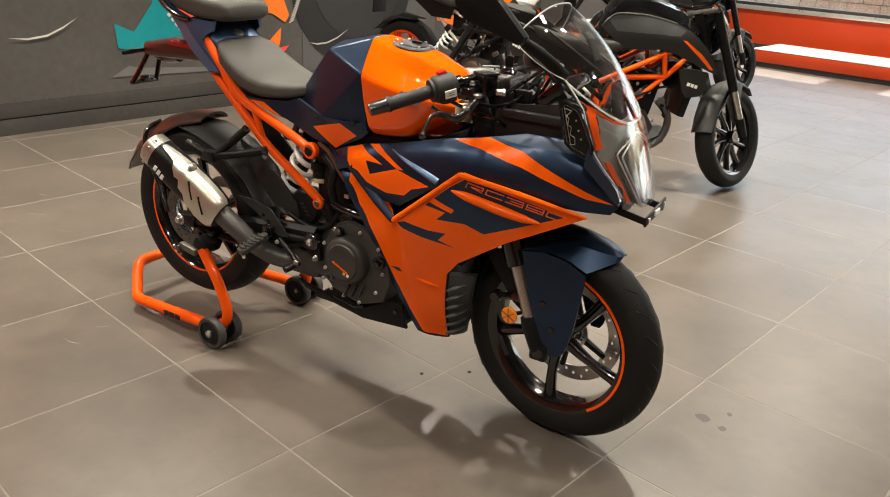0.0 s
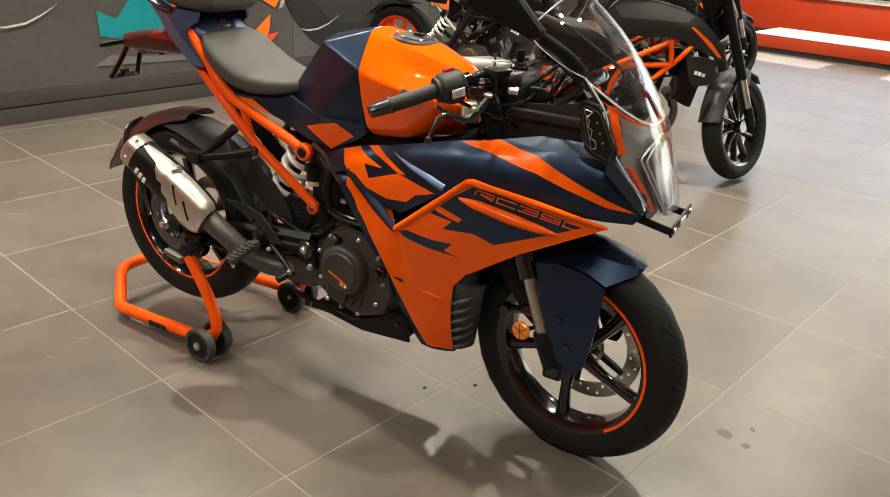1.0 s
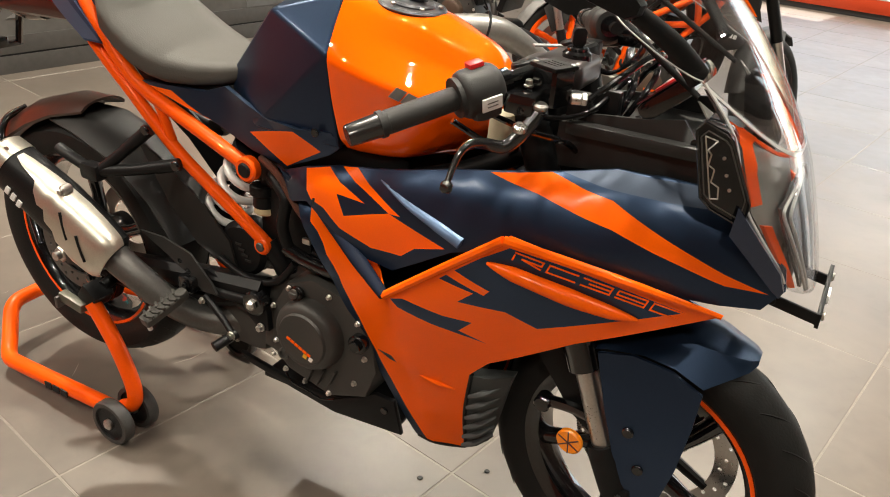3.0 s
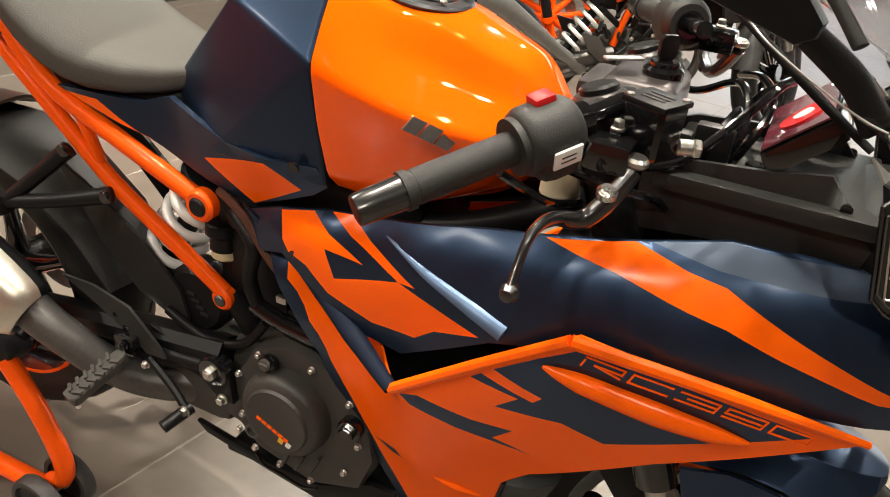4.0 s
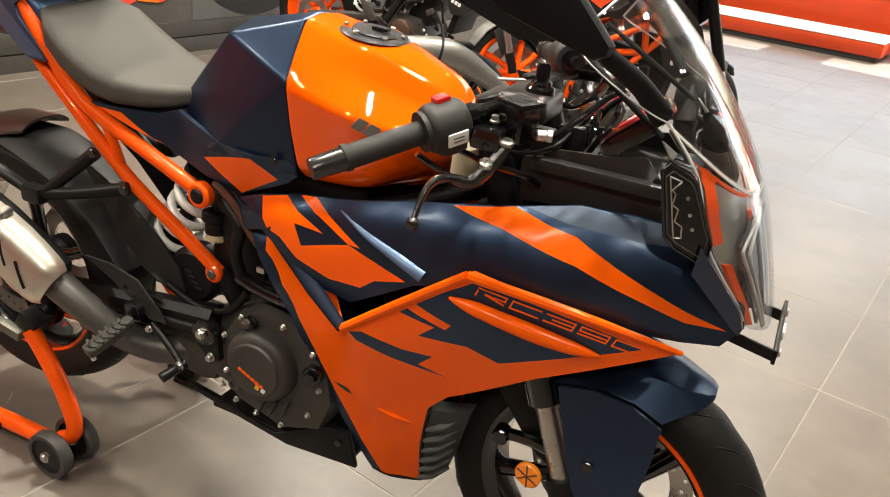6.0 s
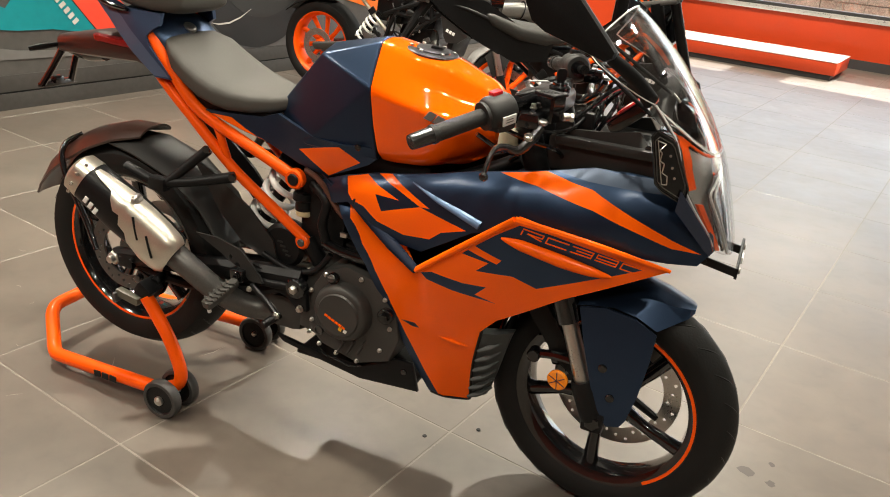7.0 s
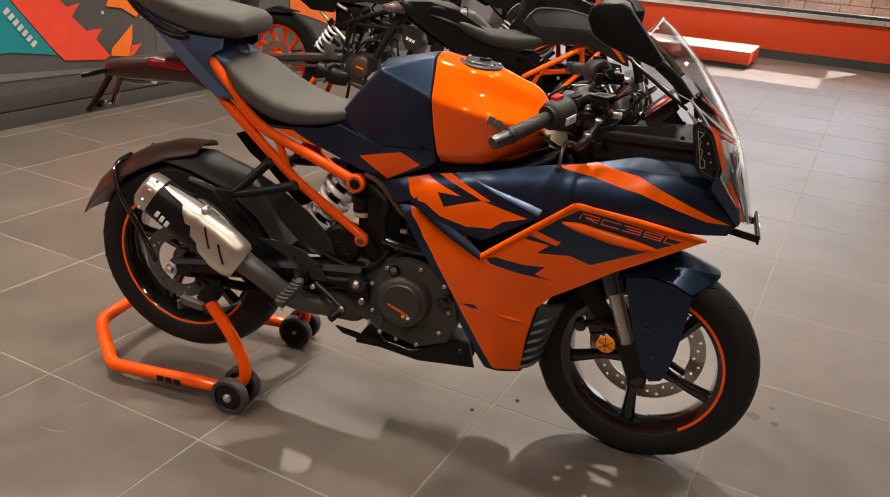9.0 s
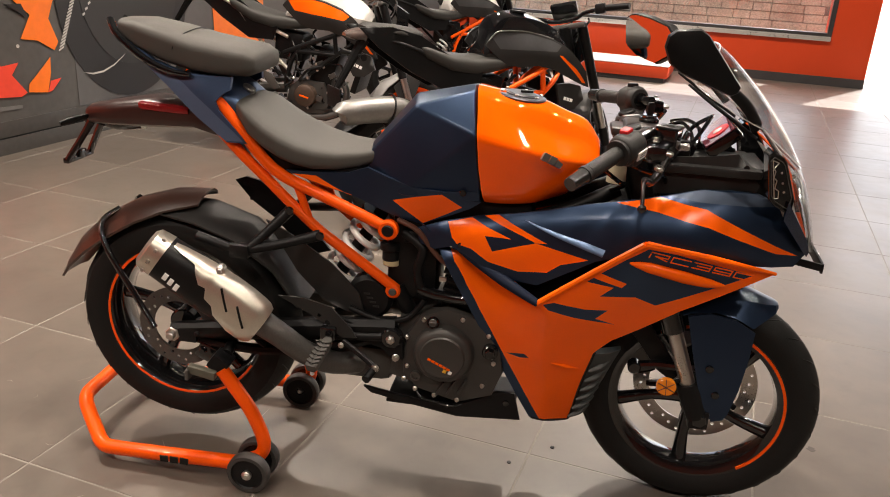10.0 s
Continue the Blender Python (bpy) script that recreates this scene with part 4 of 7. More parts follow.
for k in range(6):
    a = radians(60 * k + 20)
    part("cap_screw", drum(CAP + Vector((0.048 * math.cos(a), 0.048 * math.sin(a), 0.007 - 0.006 * math.cos(a))), cap_way, 0.0045, 0.004, 0.001, 10), STEEL, cap)
part("key_flap", box(CAP + Vector((0.012, 0, 0.011)), (0.03, 0.014, 0.006), 0.002), BLACK, cap)
BADGE = material("dull silver badge", (0.28, 0.27, 0.26), 0.3, metal=0.9)
bd = Vector((0.049, 0.035, -0.028)).normalized()
bn = Vector((0.35, -0.85, 0.40))
bn = (bn - bd * bn.dot(bd)).normalized()
bu = bn.cross(bd)
bu = bu if bu.z > 0 else -bu
for k in range(3):
    c = Vector((0.940, -0.146, 0.929)) + bd * (0.0205 * (k - 1))
    quad = [c + bd * (a * 0.0088 + b * 0.003) + bu * (b * 0.0092) for a, b in ((-1, -1), (1, -1), (1, 1), (-1, 1))]
    part("badge_bar", loft([[q - bn * 0.004 for q in quad], [q + bn * 0.0022 for q in quad]]), BADGE, BIKE, "plain silver badge", smooth=0)
part("cover_bolt", join(drum((0.743, -0.1285, 0.829), (0, -1, 0), 0.008, 0.006, 0.002, 16)), BLACK_GLOSS, BIKE)

# ---- fairing ----
NAVY_RIM = material("dark navy plastic", (0.008, 0.013, 0.028), 0.7, spec=0.12, vary=0.1)
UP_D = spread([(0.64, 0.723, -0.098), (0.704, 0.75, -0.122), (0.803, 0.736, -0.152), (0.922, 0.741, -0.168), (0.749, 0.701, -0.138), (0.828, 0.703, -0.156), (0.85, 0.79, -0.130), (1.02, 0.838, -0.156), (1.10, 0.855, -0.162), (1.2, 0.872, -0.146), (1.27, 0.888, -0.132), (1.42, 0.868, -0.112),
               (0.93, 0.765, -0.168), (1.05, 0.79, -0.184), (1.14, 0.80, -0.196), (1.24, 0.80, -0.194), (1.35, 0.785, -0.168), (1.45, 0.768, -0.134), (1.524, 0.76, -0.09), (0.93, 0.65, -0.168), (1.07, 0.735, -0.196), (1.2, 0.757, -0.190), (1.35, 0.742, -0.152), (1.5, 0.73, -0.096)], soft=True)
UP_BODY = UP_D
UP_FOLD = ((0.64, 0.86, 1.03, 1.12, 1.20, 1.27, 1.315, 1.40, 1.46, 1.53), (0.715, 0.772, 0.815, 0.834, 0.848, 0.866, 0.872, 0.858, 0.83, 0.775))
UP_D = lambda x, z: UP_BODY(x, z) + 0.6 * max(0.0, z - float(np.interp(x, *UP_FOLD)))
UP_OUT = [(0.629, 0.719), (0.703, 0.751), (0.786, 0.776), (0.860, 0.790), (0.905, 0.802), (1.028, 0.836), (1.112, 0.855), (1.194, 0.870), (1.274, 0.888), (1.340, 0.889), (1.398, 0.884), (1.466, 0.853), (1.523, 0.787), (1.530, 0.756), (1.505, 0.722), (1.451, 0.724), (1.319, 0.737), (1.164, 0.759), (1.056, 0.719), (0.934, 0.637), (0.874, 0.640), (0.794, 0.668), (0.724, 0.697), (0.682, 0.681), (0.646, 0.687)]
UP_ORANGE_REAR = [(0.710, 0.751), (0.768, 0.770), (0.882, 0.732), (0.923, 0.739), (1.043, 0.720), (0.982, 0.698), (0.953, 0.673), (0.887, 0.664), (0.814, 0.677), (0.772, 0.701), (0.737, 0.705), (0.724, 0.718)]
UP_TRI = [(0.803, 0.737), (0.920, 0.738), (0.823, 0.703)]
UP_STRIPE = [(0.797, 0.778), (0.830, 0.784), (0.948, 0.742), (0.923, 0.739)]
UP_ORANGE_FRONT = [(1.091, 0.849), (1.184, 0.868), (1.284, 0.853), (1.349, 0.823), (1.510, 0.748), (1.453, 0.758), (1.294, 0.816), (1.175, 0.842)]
# sheen of the upturned navy facet, painted as a paler grey strip
UP_SHEEN = [(1.200, 0.871), (1.276, 0.888), (1.400, 0.884), (1.456, 0.858), (1.345, 0.863), (1.271, 0.866)]
SHEEN_GREY = material("navy paint with grey sheen in its colour", (0.050, 0.068, 0.105), 0.45, metal=0.5, vary=0.08, fine=500)
UP_REG = [(UP_ORANGE_REAR, 1), (UP_TRI, 0), (UP_STRIPE, 1), (UP_ORANGE_FRONT, 1), (UP_SHEEN, 2)]
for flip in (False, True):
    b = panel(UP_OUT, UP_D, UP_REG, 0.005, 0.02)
    part("upper_fairing", mirrored(b) if flip else b, [NAVY, ORANGE, SHEEN_GREY], BIKE, "navy upper fairing with orange graphics")

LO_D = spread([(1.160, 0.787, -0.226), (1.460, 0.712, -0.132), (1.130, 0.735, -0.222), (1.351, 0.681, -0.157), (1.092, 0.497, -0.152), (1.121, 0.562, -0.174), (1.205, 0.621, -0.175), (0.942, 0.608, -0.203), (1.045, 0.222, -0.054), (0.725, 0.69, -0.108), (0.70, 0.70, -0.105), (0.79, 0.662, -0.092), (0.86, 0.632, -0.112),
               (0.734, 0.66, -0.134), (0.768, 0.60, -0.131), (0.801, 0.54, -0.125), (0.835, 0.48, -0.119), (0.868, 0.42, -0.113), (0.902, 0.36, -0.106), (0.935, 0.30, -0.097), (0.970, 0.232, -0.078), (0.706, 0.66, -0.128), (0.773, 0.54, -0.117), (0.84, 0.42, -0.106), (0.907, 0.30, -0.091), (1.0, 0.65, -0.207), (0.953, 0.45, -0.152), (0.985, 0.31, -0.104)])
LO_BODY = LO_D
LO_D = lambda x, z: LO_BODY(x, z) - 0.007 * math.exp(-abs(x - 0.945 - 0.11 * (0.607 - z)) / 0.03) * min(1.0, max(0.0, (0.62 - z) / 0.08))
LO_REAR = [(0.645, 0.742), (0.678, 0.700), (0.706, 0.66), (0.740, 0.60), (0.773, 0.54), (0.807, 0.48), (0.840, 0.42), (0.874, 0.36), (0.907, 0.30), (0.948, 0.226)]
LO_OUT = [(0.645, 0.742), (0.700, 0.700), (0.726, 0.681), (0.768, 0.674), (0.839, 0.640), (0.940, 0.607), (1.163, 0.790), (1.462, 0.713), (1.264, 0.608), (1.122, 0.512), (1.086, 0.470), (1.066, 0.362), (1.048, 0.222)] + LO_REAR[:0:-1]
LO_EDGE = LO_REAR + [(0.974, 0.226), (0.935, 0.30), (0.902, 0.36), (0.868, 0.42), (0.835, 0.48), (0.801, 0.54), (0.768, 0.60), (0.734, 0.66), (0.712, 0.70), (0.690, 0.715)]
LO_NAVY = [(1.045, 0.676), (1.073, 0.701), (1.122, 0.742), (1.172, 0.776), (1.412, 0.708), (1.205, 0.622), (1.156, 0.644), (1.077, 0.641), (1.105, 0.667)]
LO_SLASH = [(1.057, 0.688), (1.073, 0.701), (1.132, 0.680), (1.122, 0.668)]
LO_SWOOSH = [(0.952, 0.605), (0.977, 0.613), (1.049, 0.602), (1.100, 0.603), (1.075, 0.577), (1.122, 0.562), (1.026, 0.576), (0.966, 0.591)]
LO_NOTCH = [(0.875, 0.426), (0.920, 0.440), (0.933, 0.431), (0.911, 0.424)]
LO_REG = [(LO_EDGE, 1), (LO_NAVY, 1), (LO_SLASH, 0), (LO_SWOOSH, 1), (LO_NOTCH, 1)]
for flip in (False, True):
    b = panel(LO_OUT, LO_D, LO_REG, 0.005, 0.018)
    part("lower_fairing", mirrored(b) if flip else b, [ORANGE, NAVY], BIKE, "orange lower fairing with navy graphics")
for flip in (False, True):
    b = panel([(0.79, 0.615), (0.82, 0.625), (0.940, 0.595), (1.163, 0.776), (1.44, 0.708), (1.258, 0.615), (1.114, 0.518), (1.078, 0.474), (1.058, 0.362), (1.040, 0.230), (0.970, 0.234), (0.945, 0.300), (0.885, 0.42), (0.830, 0.52)], lambda x, z: LO_D(x, z) + 0.008, (), 0.003, 0.04)
    part("fairing_lining", mirrored(b) if flip else b, BLACK, BIKE, "black inner lining of the fairing")
    hem = tube([(x, LO_D(x, z) + 0.002, z) for x, z in ((0.952, 0.226), (0.99, 0.223), (1.040, 0.222), (1.050, 0.235), (1.058, 0.30), (1.066, 0.362), (1.077, 0.42), (1.087, 0.468))], 0.0042, 8, 4)
    part("fairing_hem", mirrored(hem) if flip else hem, BLACK, BIKE, "thin black hem")
GLYPHS = [[[(0, 0), (0, 0.62)], [(0, 1), (1, 1), (1, 0.45), (0.3, 0.45), (1, 0)]], [[(1, 1), (0, 1), (0, 0), (1, 0)]], [[(0, 1), (1, 1), (1, 0), (0, 0)], [(0.25, 0.5), (1, 0.5)]],
          [[(1, 0.45), (0, 0.45), (0, 1), (1, 1), (1, 0), (0, 0)]], [[(0, 0), (0, 1), (1, 1), (1, 0), (0, 0)]]]
for s in (-1, 1):
    on = lambda x, z, k=0.0: (x, s * (-LO_D(x, z) + k), z)
    part("fairing_rim", join(tube([on(0.940, 0.607, 0.002), on(1.050, 0.697, 0.003), on(1.156, 0.783, 0.003)], 0.0075, 8, 4, 1.0),
                             tube([on(1.156, 0.783, 0.003), on(1.31, 0.752, 0.003), on(1.460, 0.713, 0.002)], [0.008, 0.0075, 0.004], 8, 4, 1.0)), ORANGE, BIKE, "raised orange fairing rim")
    part("blade", tube([on(1.130, 0.736, 0.001), on(1.172, 0.728, 0.004), on(1.252, 0.705, 0.006), on(1.312, 0.689, 0.004), on(1.351, 0.681, 0.001)], [0.002, 0.012, 0.014, 0.011, 0.002], 12, 5, 0.9), ORANGE, BIKE, "raised orange blade")
    part("rib", tube([on(0.985, 0.428), on(1.02, 0.421, 0.002), on(1.055, 0.415)], [0.001, 0.005, 0.001], 8, 4), ORANGE, BIKE)
    # model lettering in angular outline strokes
    for k, glyph in enumerate(GLYPHS):
        spot = lambda a, b, k=k: (1.174 + 0.0490 * k + 0.040 * a - 0.005 * (1 - b), 0.7525 - 0.0121 * k - 0.0099 * a + 0.0130 * b)
        strokes = []
        for p, q in [(u, v) for run in glyph for u, v in zip(run, run[1:])]:
            p, q = Vector(spot(*p)), Vector(spot(*q))
            d = (q - p).normalized() * 0.0012
            n = Vector((-d.y, d.x))
            strokes.append(loft([[on(*(c + w), h) for c, w, h in ((p - d, n, 0.0012), (q + d, n, 0.0012), (q + d, -n, 0.0012), (p - d, -n, 0.0012))], [on(*(c + w), h) for c, w, h in ((p - d, n, -0.001), (q + d, n, -0.001), (q + d, -n, -0.001), (p - d, -n, -0.001))]]))
        part("model_marking", join(*strokes), ORANGE, BIKE, "orange outlined character", smooth=0)
    part("fairing_fin", tube([(x, s * (-UP_D(x, z) + 0.002), z) for x, z in ((0.893, 0.785), (0.96, 0.768), (1.03, 0.753), (1.074, 0.742))], [0.001, 0.006, 0.010, 0.011], 8, 5, 0.45), LIGHT_NAVY, BIKE, "slate blue fin")
    part("fairing_bolt", drum((0.749, s * 0.134, 0.702), (0, s, 0), 0.010, 0.008, 0.002, 18), BLACK_GLOSS, BIKE)
    part("fairing_edge", tube([(0.728, s * 0.124, 0.700), (0.79, s * 0.138, 0.666), (0.86, s * 0.166, 0.636), (0.940, s * 0.204, 0.607)], [0.006, 0.012, 0.014, 0.009], 12, 5, 0.9), NAVY_RIM, BIKE)



def duct():
    """Grey louvred outlet that rounds off the fairing's front edge."""
    rows = []
    for x, z in ((1.036, 0.226), (1.050, 0.29), (1.062, 0.36), (1.072, 0.42), (1.081, 0.462)):
        y, w = LO_D(x, z), 0.046 + 0.10 * (z - 0.22)
        rows.append([Vector((x - 0.002, y + 0.001, z)), Vector((x + w * 0.6, y + 0.010, z + 0.004)), Vector((x + w, y + 0.035, z + 0.006)), Vector((x + w, y + 0.055, z + 0.006)), Vector((x - 0.002, y + 0.03, z))])
    return loft(rows)


LOUVRE = material("grey louvre plastic", (0.045, 0.049, 0.049), 0.45, spec=0.4, vary=0.15)
grille = part("radiator_grille", duct(), LOUVRE, BIKE, "grey louvred radiator outlet")
for k in range(6):
    z = 0.255 + 0.034 * k
    x = float(np.interp(z, (0.226, 0.36, 0.462), (1.036, 1.062, 1.081)))
    part("louvre", tube([(x + 0.006, LO_D(x, z) - 0.001, z - 0.014), (x + 0.032, LO_D(x, z) + 0.006, z), (x + 0.056, LO_D(x, z) + 0.030, z + 0.014)], [0.003, 0.008, 0.005], 8, 4, 0.6), LOUVRE, grille)

# front mudguard
FM_D = spread([(1.304, 0.579, -0.118), (1.363, 0.447, -0.116), (1.389, 0.374, -0.108), (1.46, 0.53, -0.086), (1.43, 0.33, -0.096), (1.38, 0.58, -0.098), (1.34, 0.42, -0.116)])
FM_OUT = [(1.292, 0.580), (1.345, 0.586), (1.408, 0.570), (1.458, 0.540), (1.455, 0.472), (1.445, 0.385), (1.430, 0.318), (1.420, 0.302), (1.392, 0.298), (1.366, 0.340), (1.343, 0.398), (1.316, 0.490)]


def beaked_guard():
    """Sections along x of (crest z; shoulder y, z; edge y, z), drawn out to a sharp beak."""
    rows = []
    for x, top, sy, sz, ey, ez in ((1.262, 0.604, 0.050, 0.590, 0.112, 0.565), (1.30, 0.620, 0.056, 0.603, 0.118, 0.582), (1.36, 0.634, 0.060, 0.612, 0.108, 0.586), (1.41, 0.629, 0.058, 0.606, 0.096, 0.572),
                                   (1.456, 0.614, 0.052, 0.600, 0.086, 0.545), (1.49, 0.601, 0.038, 0.592, 0.060, 0.563), (1.512, 0.593, 0.026, 0.588, 0.040, 0.573), (1.521, 0.588, 0.014, 0.585, 0.020, 0.579)):
        rows.append((x, [(0, top - 0.005), (sy * 0.92, sz - 0.005), (ey - 0.004, ez), (ey, ez), (sy, sz), (sy * 0.4, sz + (top - sz) * 0.8), (0, top)]))
    return loft(half_loft(rows))


guard_top = beaked_guard()
bmesh.ops.transform(guard_top, matrix=Matrix.Translation((0, 0.012, 0)), verts=guard_top.verts)
guard = part("front_mudguard", guard_top, NAVY, BIKE, "matte navy front mudguard", smooth=24)
for flip in (False, True):
    b = panel(FM_OUT, FM_D, (), 0.006, 0.025)
    cheek = part("mudguard_cheek", mirrored(b) if flip else b, NAVY, guard)
    if flip:
        cheek.matrix_basis = Matrix.Translation((0.024, 0.030, 0))
for s in (-1, 1):
    for x, z in ((1.363, 0.447), (1.389, 0.374)):
        part("mudguard_bolt", drum((x, FM_D(x, z) - 0.001 if s < 0 else 0.03 - FM_D(x, z), z), (0, s, 0), 0.010, 0.008, 0.002, 18), BLACK_GLOSS, guard)
part("side_reflector", join(drum((1.270, -0.117, 0.387), (-0.1, -1, 0), 0.024, 0.012, 0.003, 32)), AMBER, BIKE, "round amber side reflector")
for k in range(3):
    part("reflector_line", box((1.2693, -0.1236, 0.387), (0.044, 0.0015, 0.0018), 0, Matrix.Rotation(radians(-5.7), 4, "Z") @ Matrix.Rotation(radians(25 + 60 * k), 4, "Y")), BROWN_RED, BIKE, "dark line across the reflector", smooth=0)
part("reflector_bracket", join(tube([(1.270, -0.110, 0.387), (1.30, -0.104, 0.40), (1.322, -0.10, 0.42)], 0.006, 8), plate([(1.15, 0.53), (1.20, 0.545), (1.31, 0.40), (1.29, 0.372), (1.25, 0.40)], -0.062, -0.045, 0.003)), BLACK, BIKE)
part("front_caliper", join(box((1.225, 0.085, 0.375), (0.06, 0.06, 0.11), 0.012, Matrix.Rotation(radians(-20), 4, "Y"))), BLACK_GLOSS, BIKE)
part("caliper_lug", join(drum((1.195, -0.055, 0.40), (0, 1, 0), 0.016, 0.03), tube([(1.195, -0.05, 0.40), (1.25, -0.07, 0.42), (1.30, -0.09, 0.43)], 0.011, 8)), BLACK_GLOSS, BIKE)

# ---- engine ----
CL = Vector((0.720, -0.10, 0.405))
CASE = [(0.612, 0.376), (0.622, 0.441), (0.655, 0.495), (0.721, 0.524), (0.805, 0.503), (0.858, 0.44), (0.872, 0.363), (0.848, 0.294), (0.76, 0.262), (0.653, 0.290), (0.615, 0.327)]
crank = part("crankcase", join(plate(CASE, -0.115, 0.10, 0.012), plate([(0.57, 0.31), (0.66, 0.29), (0.68, 0.5), (0.60, 0.48)], -0.095, 0.09, 0.01)), CASTING, BIKE, "dark grey cast engine case")
part("clutch_cover", lathe([(1e-6, -0.0505), (0.046, -0.0505), (0.050, -0.0525), (0.054, -0.0525), (0.057, -0.048), (0.066, -0.046), (0.072, -0.040), (0.076, -0.030), (0.078, 0.0)], CL, (0, 1, 0), 56, closed=False), CASTING, crank, "round dark grey clutch cover")
for k in range(6):
    part("cover_marking", box((0.688 + 0.0098 * k, -0.1510, 0.398 - 0.0044 * k), (0.0088, 0.002, 0.0058), 0.0, Matrix.Rotation(radians(22), 4, "Y")), ORANGE, crank, "plain orange marking", smooth=0)
part("cover_marking", box((0.728, -0.1510, 0.370), (0.009, 0.002, 0.009), 0, Matrix.Rotation(radians(20), 4, "Y")), material("yellow label", (0.7, 0.4, 0.02), 0.4), crank, "small yellow label", smooth=0)
part("cover_marking", box((0.742, -0.1510, 0.367), (0.009, 0.002, 0.009), 0, Matrix.Rotation(radians(20), 4, "Y")), WHITE, crank, "small white label", smooth=0)
for x, z in ((0.624, 0.435), (0.665, 0.488), (0.762, 0.500), (0.829, 0.464), (0.627, 0.353), (0.619, 0.316), (0.650, 0.290), (0.846, 0.389), (0.822, 0.322), (0.760, 0.272), (0.70, 0.278)):
    part("case_bolt", bolt((x, -0.116, z), (0, -1, 0), 0.0048, 0.006), STEEL, crank, "steel bolt")
part("oil_filler", join(drum((0.690, -0.124, 0.488), (0, -1, 0.3), 0.0135, 0.020), lathe([(0.012, 0), (0.0155, 0), (0.0155, 0.005), (0.012, 0.005)], (0.690, -0.122, 0.487), (0, -1, 0.3), 20)), BLACK_GLOSS, crank)
part("filler_cap", join(drum((0.690, -0.135, 0.4915), (0, -1, 0.3), 0.010, 0.005, 0.0015, 18), box((0.690, -0.138, 0.4925), (0.016, 0.005, 0.005), 0.0015)), DULL_STEEL, crank)
part("water_pump", join(drum((0.836, -0.122, 0.425), (0, -1, 0), 0.020, 0.02), drum((0.836, -0.135, 0.425), (0, -1, 0), 0.013, 0.012, 0.002, 6)), BLACK_GLOSS, crank)
part("oil_sight", join(lathe([(0.009, 0), (0.013, 0), (0.013, 0.01), (0.009, 0.01)], (0.650, -0.125, 0.330), (0, 1, 0), 20), drum((0.650, -0.117, 0.330), (0, 1, 0), 0.010, 0.006)), DULL_STEEL, crank)
for k in range(3):
    part("cooling_fin", box((0.715 + 0.028 * k, -0.116, 0.302 + 0.006 * k), (0.005, 0.02, 0.045), 0.002, Matrix.Rotation(radians(24), 4, "Y")), CASTING, crank)
part("gasket_clip", tube([(0.655, -0.122, 0.285), (0.672, -0.124, 0.268), (0.705, -0.122, 0.262), (0.745, -0.122, 0.255), (0.775, -0.12, 0.265)], 0.0022, 6), BLACK_GLOSS, crank)
part("cylinder", join(box((0.795, 0, 0.60), (0.16, 0.17, 0.22), 0.02, Matrix.Rotation(radians(12), 4, "Y")), ), BLACK, BIKE, "black finned cylinder")
for k in range(5):
    part("cooling_fin", box((0.79, 0, 0.53 + 0.022 * k), (0.175, 0.19, 0.008), 0.002, Matrix.Rotation(radians(12), 4, "Y")), BLACK, BIKE)
part("coolant_pipe", tube([(0.645, -0.095, 0.562), (0.70, -0.10, 0.552), (0.78, -0.105, 0.552), (0.86, -0.11, 0.575)], 0.014, 12), BLACK_GLOSS, BIKE)
part("coolant_hose", tube([(0.66, -0.09, 0.53), (0.62, -0.10, 0.48), (0.55, -0.105, 0.468), (0.47, -0.10, 0.49)], 0.008, 10), BLACK, BIKE)
part("hose", tube([(0.83, -0.11, 0.50), (0.845, -0.115, 0.55), (0.83, -0.10, 0.62), (0.78, -0.09, 0.68)], 0.011, 10), BLACK, BIKE)
part("wiring", tube([(0.60, -0.08, 0.70), (0.65, -0.10, 0.67), (0.64, -0.10, 0.61), (0.655, -0.095, 0.55)], 0.012, 10), BLACK, BIKE)
part("wiring", tube([(0.585, -0.09, 0.735), (0.64, -0.105, 0.715), (0.70, -0.11, 0.65), (0.77, -0.10, 0.62)], 0.007, 8), material("brown coated pipe", (0.10, 0.045, 0.03), 0.4, metal=0.4), BIKE, "brown coated pipe")
for k in range(4):
    part("hose_clip", box((0.705 + 0.03 * k, -0.108, 0.60 + 0.012 * ((k * 7) % 3)), (0.018, 0.008, 0.012), 0.002, Matrix.Rotation(radians(30 * k), 4, "Y")), STEEL, BIKE)
part("air_box", join(box((0.62, 0, 0.62), (0.13, 0.14, 0.20), 0.02), box((0.74, 0, 0.76), (0.34, 0.17, 0.09), 0.02)), BLACK, BIKE)
part("main_frame", join(*[tube([(0.60, s * 0.075, 0.69), (0.72, s * 0.075, 0.72), (0.95, s * 0.065, 0.78), (1.10, s * 0.04, 0.85)], 0.018, 10) for s in (-1, 1)], tube([(0.58, -0.07, 0.55), (0.62, -0.06, 0.47), (0.60, -0.05, 0.40)], 0.022, 10), tube([(0.58, 0.07, 0.55), (0.62, 0.06, 0.47), (0.60, 0.05, 0.40)], 0.022, 10)), BLACK, BIKE)
part("charcoal_canister", join(drum((0.515, -0.055, 0.515), (0, 1, 0), 0.060, 0.06, 0.01, 32)), BLACK, BIKE)
for k in range(4):
    part("canister_marking", box((0.510 + 0.008 * k, -0.0865, 0.528 - 0.011 * k), (0.016, 0.002, 0.005)), GREY_PLASTIC, BIKE, "plain grey marking", smooth=0)
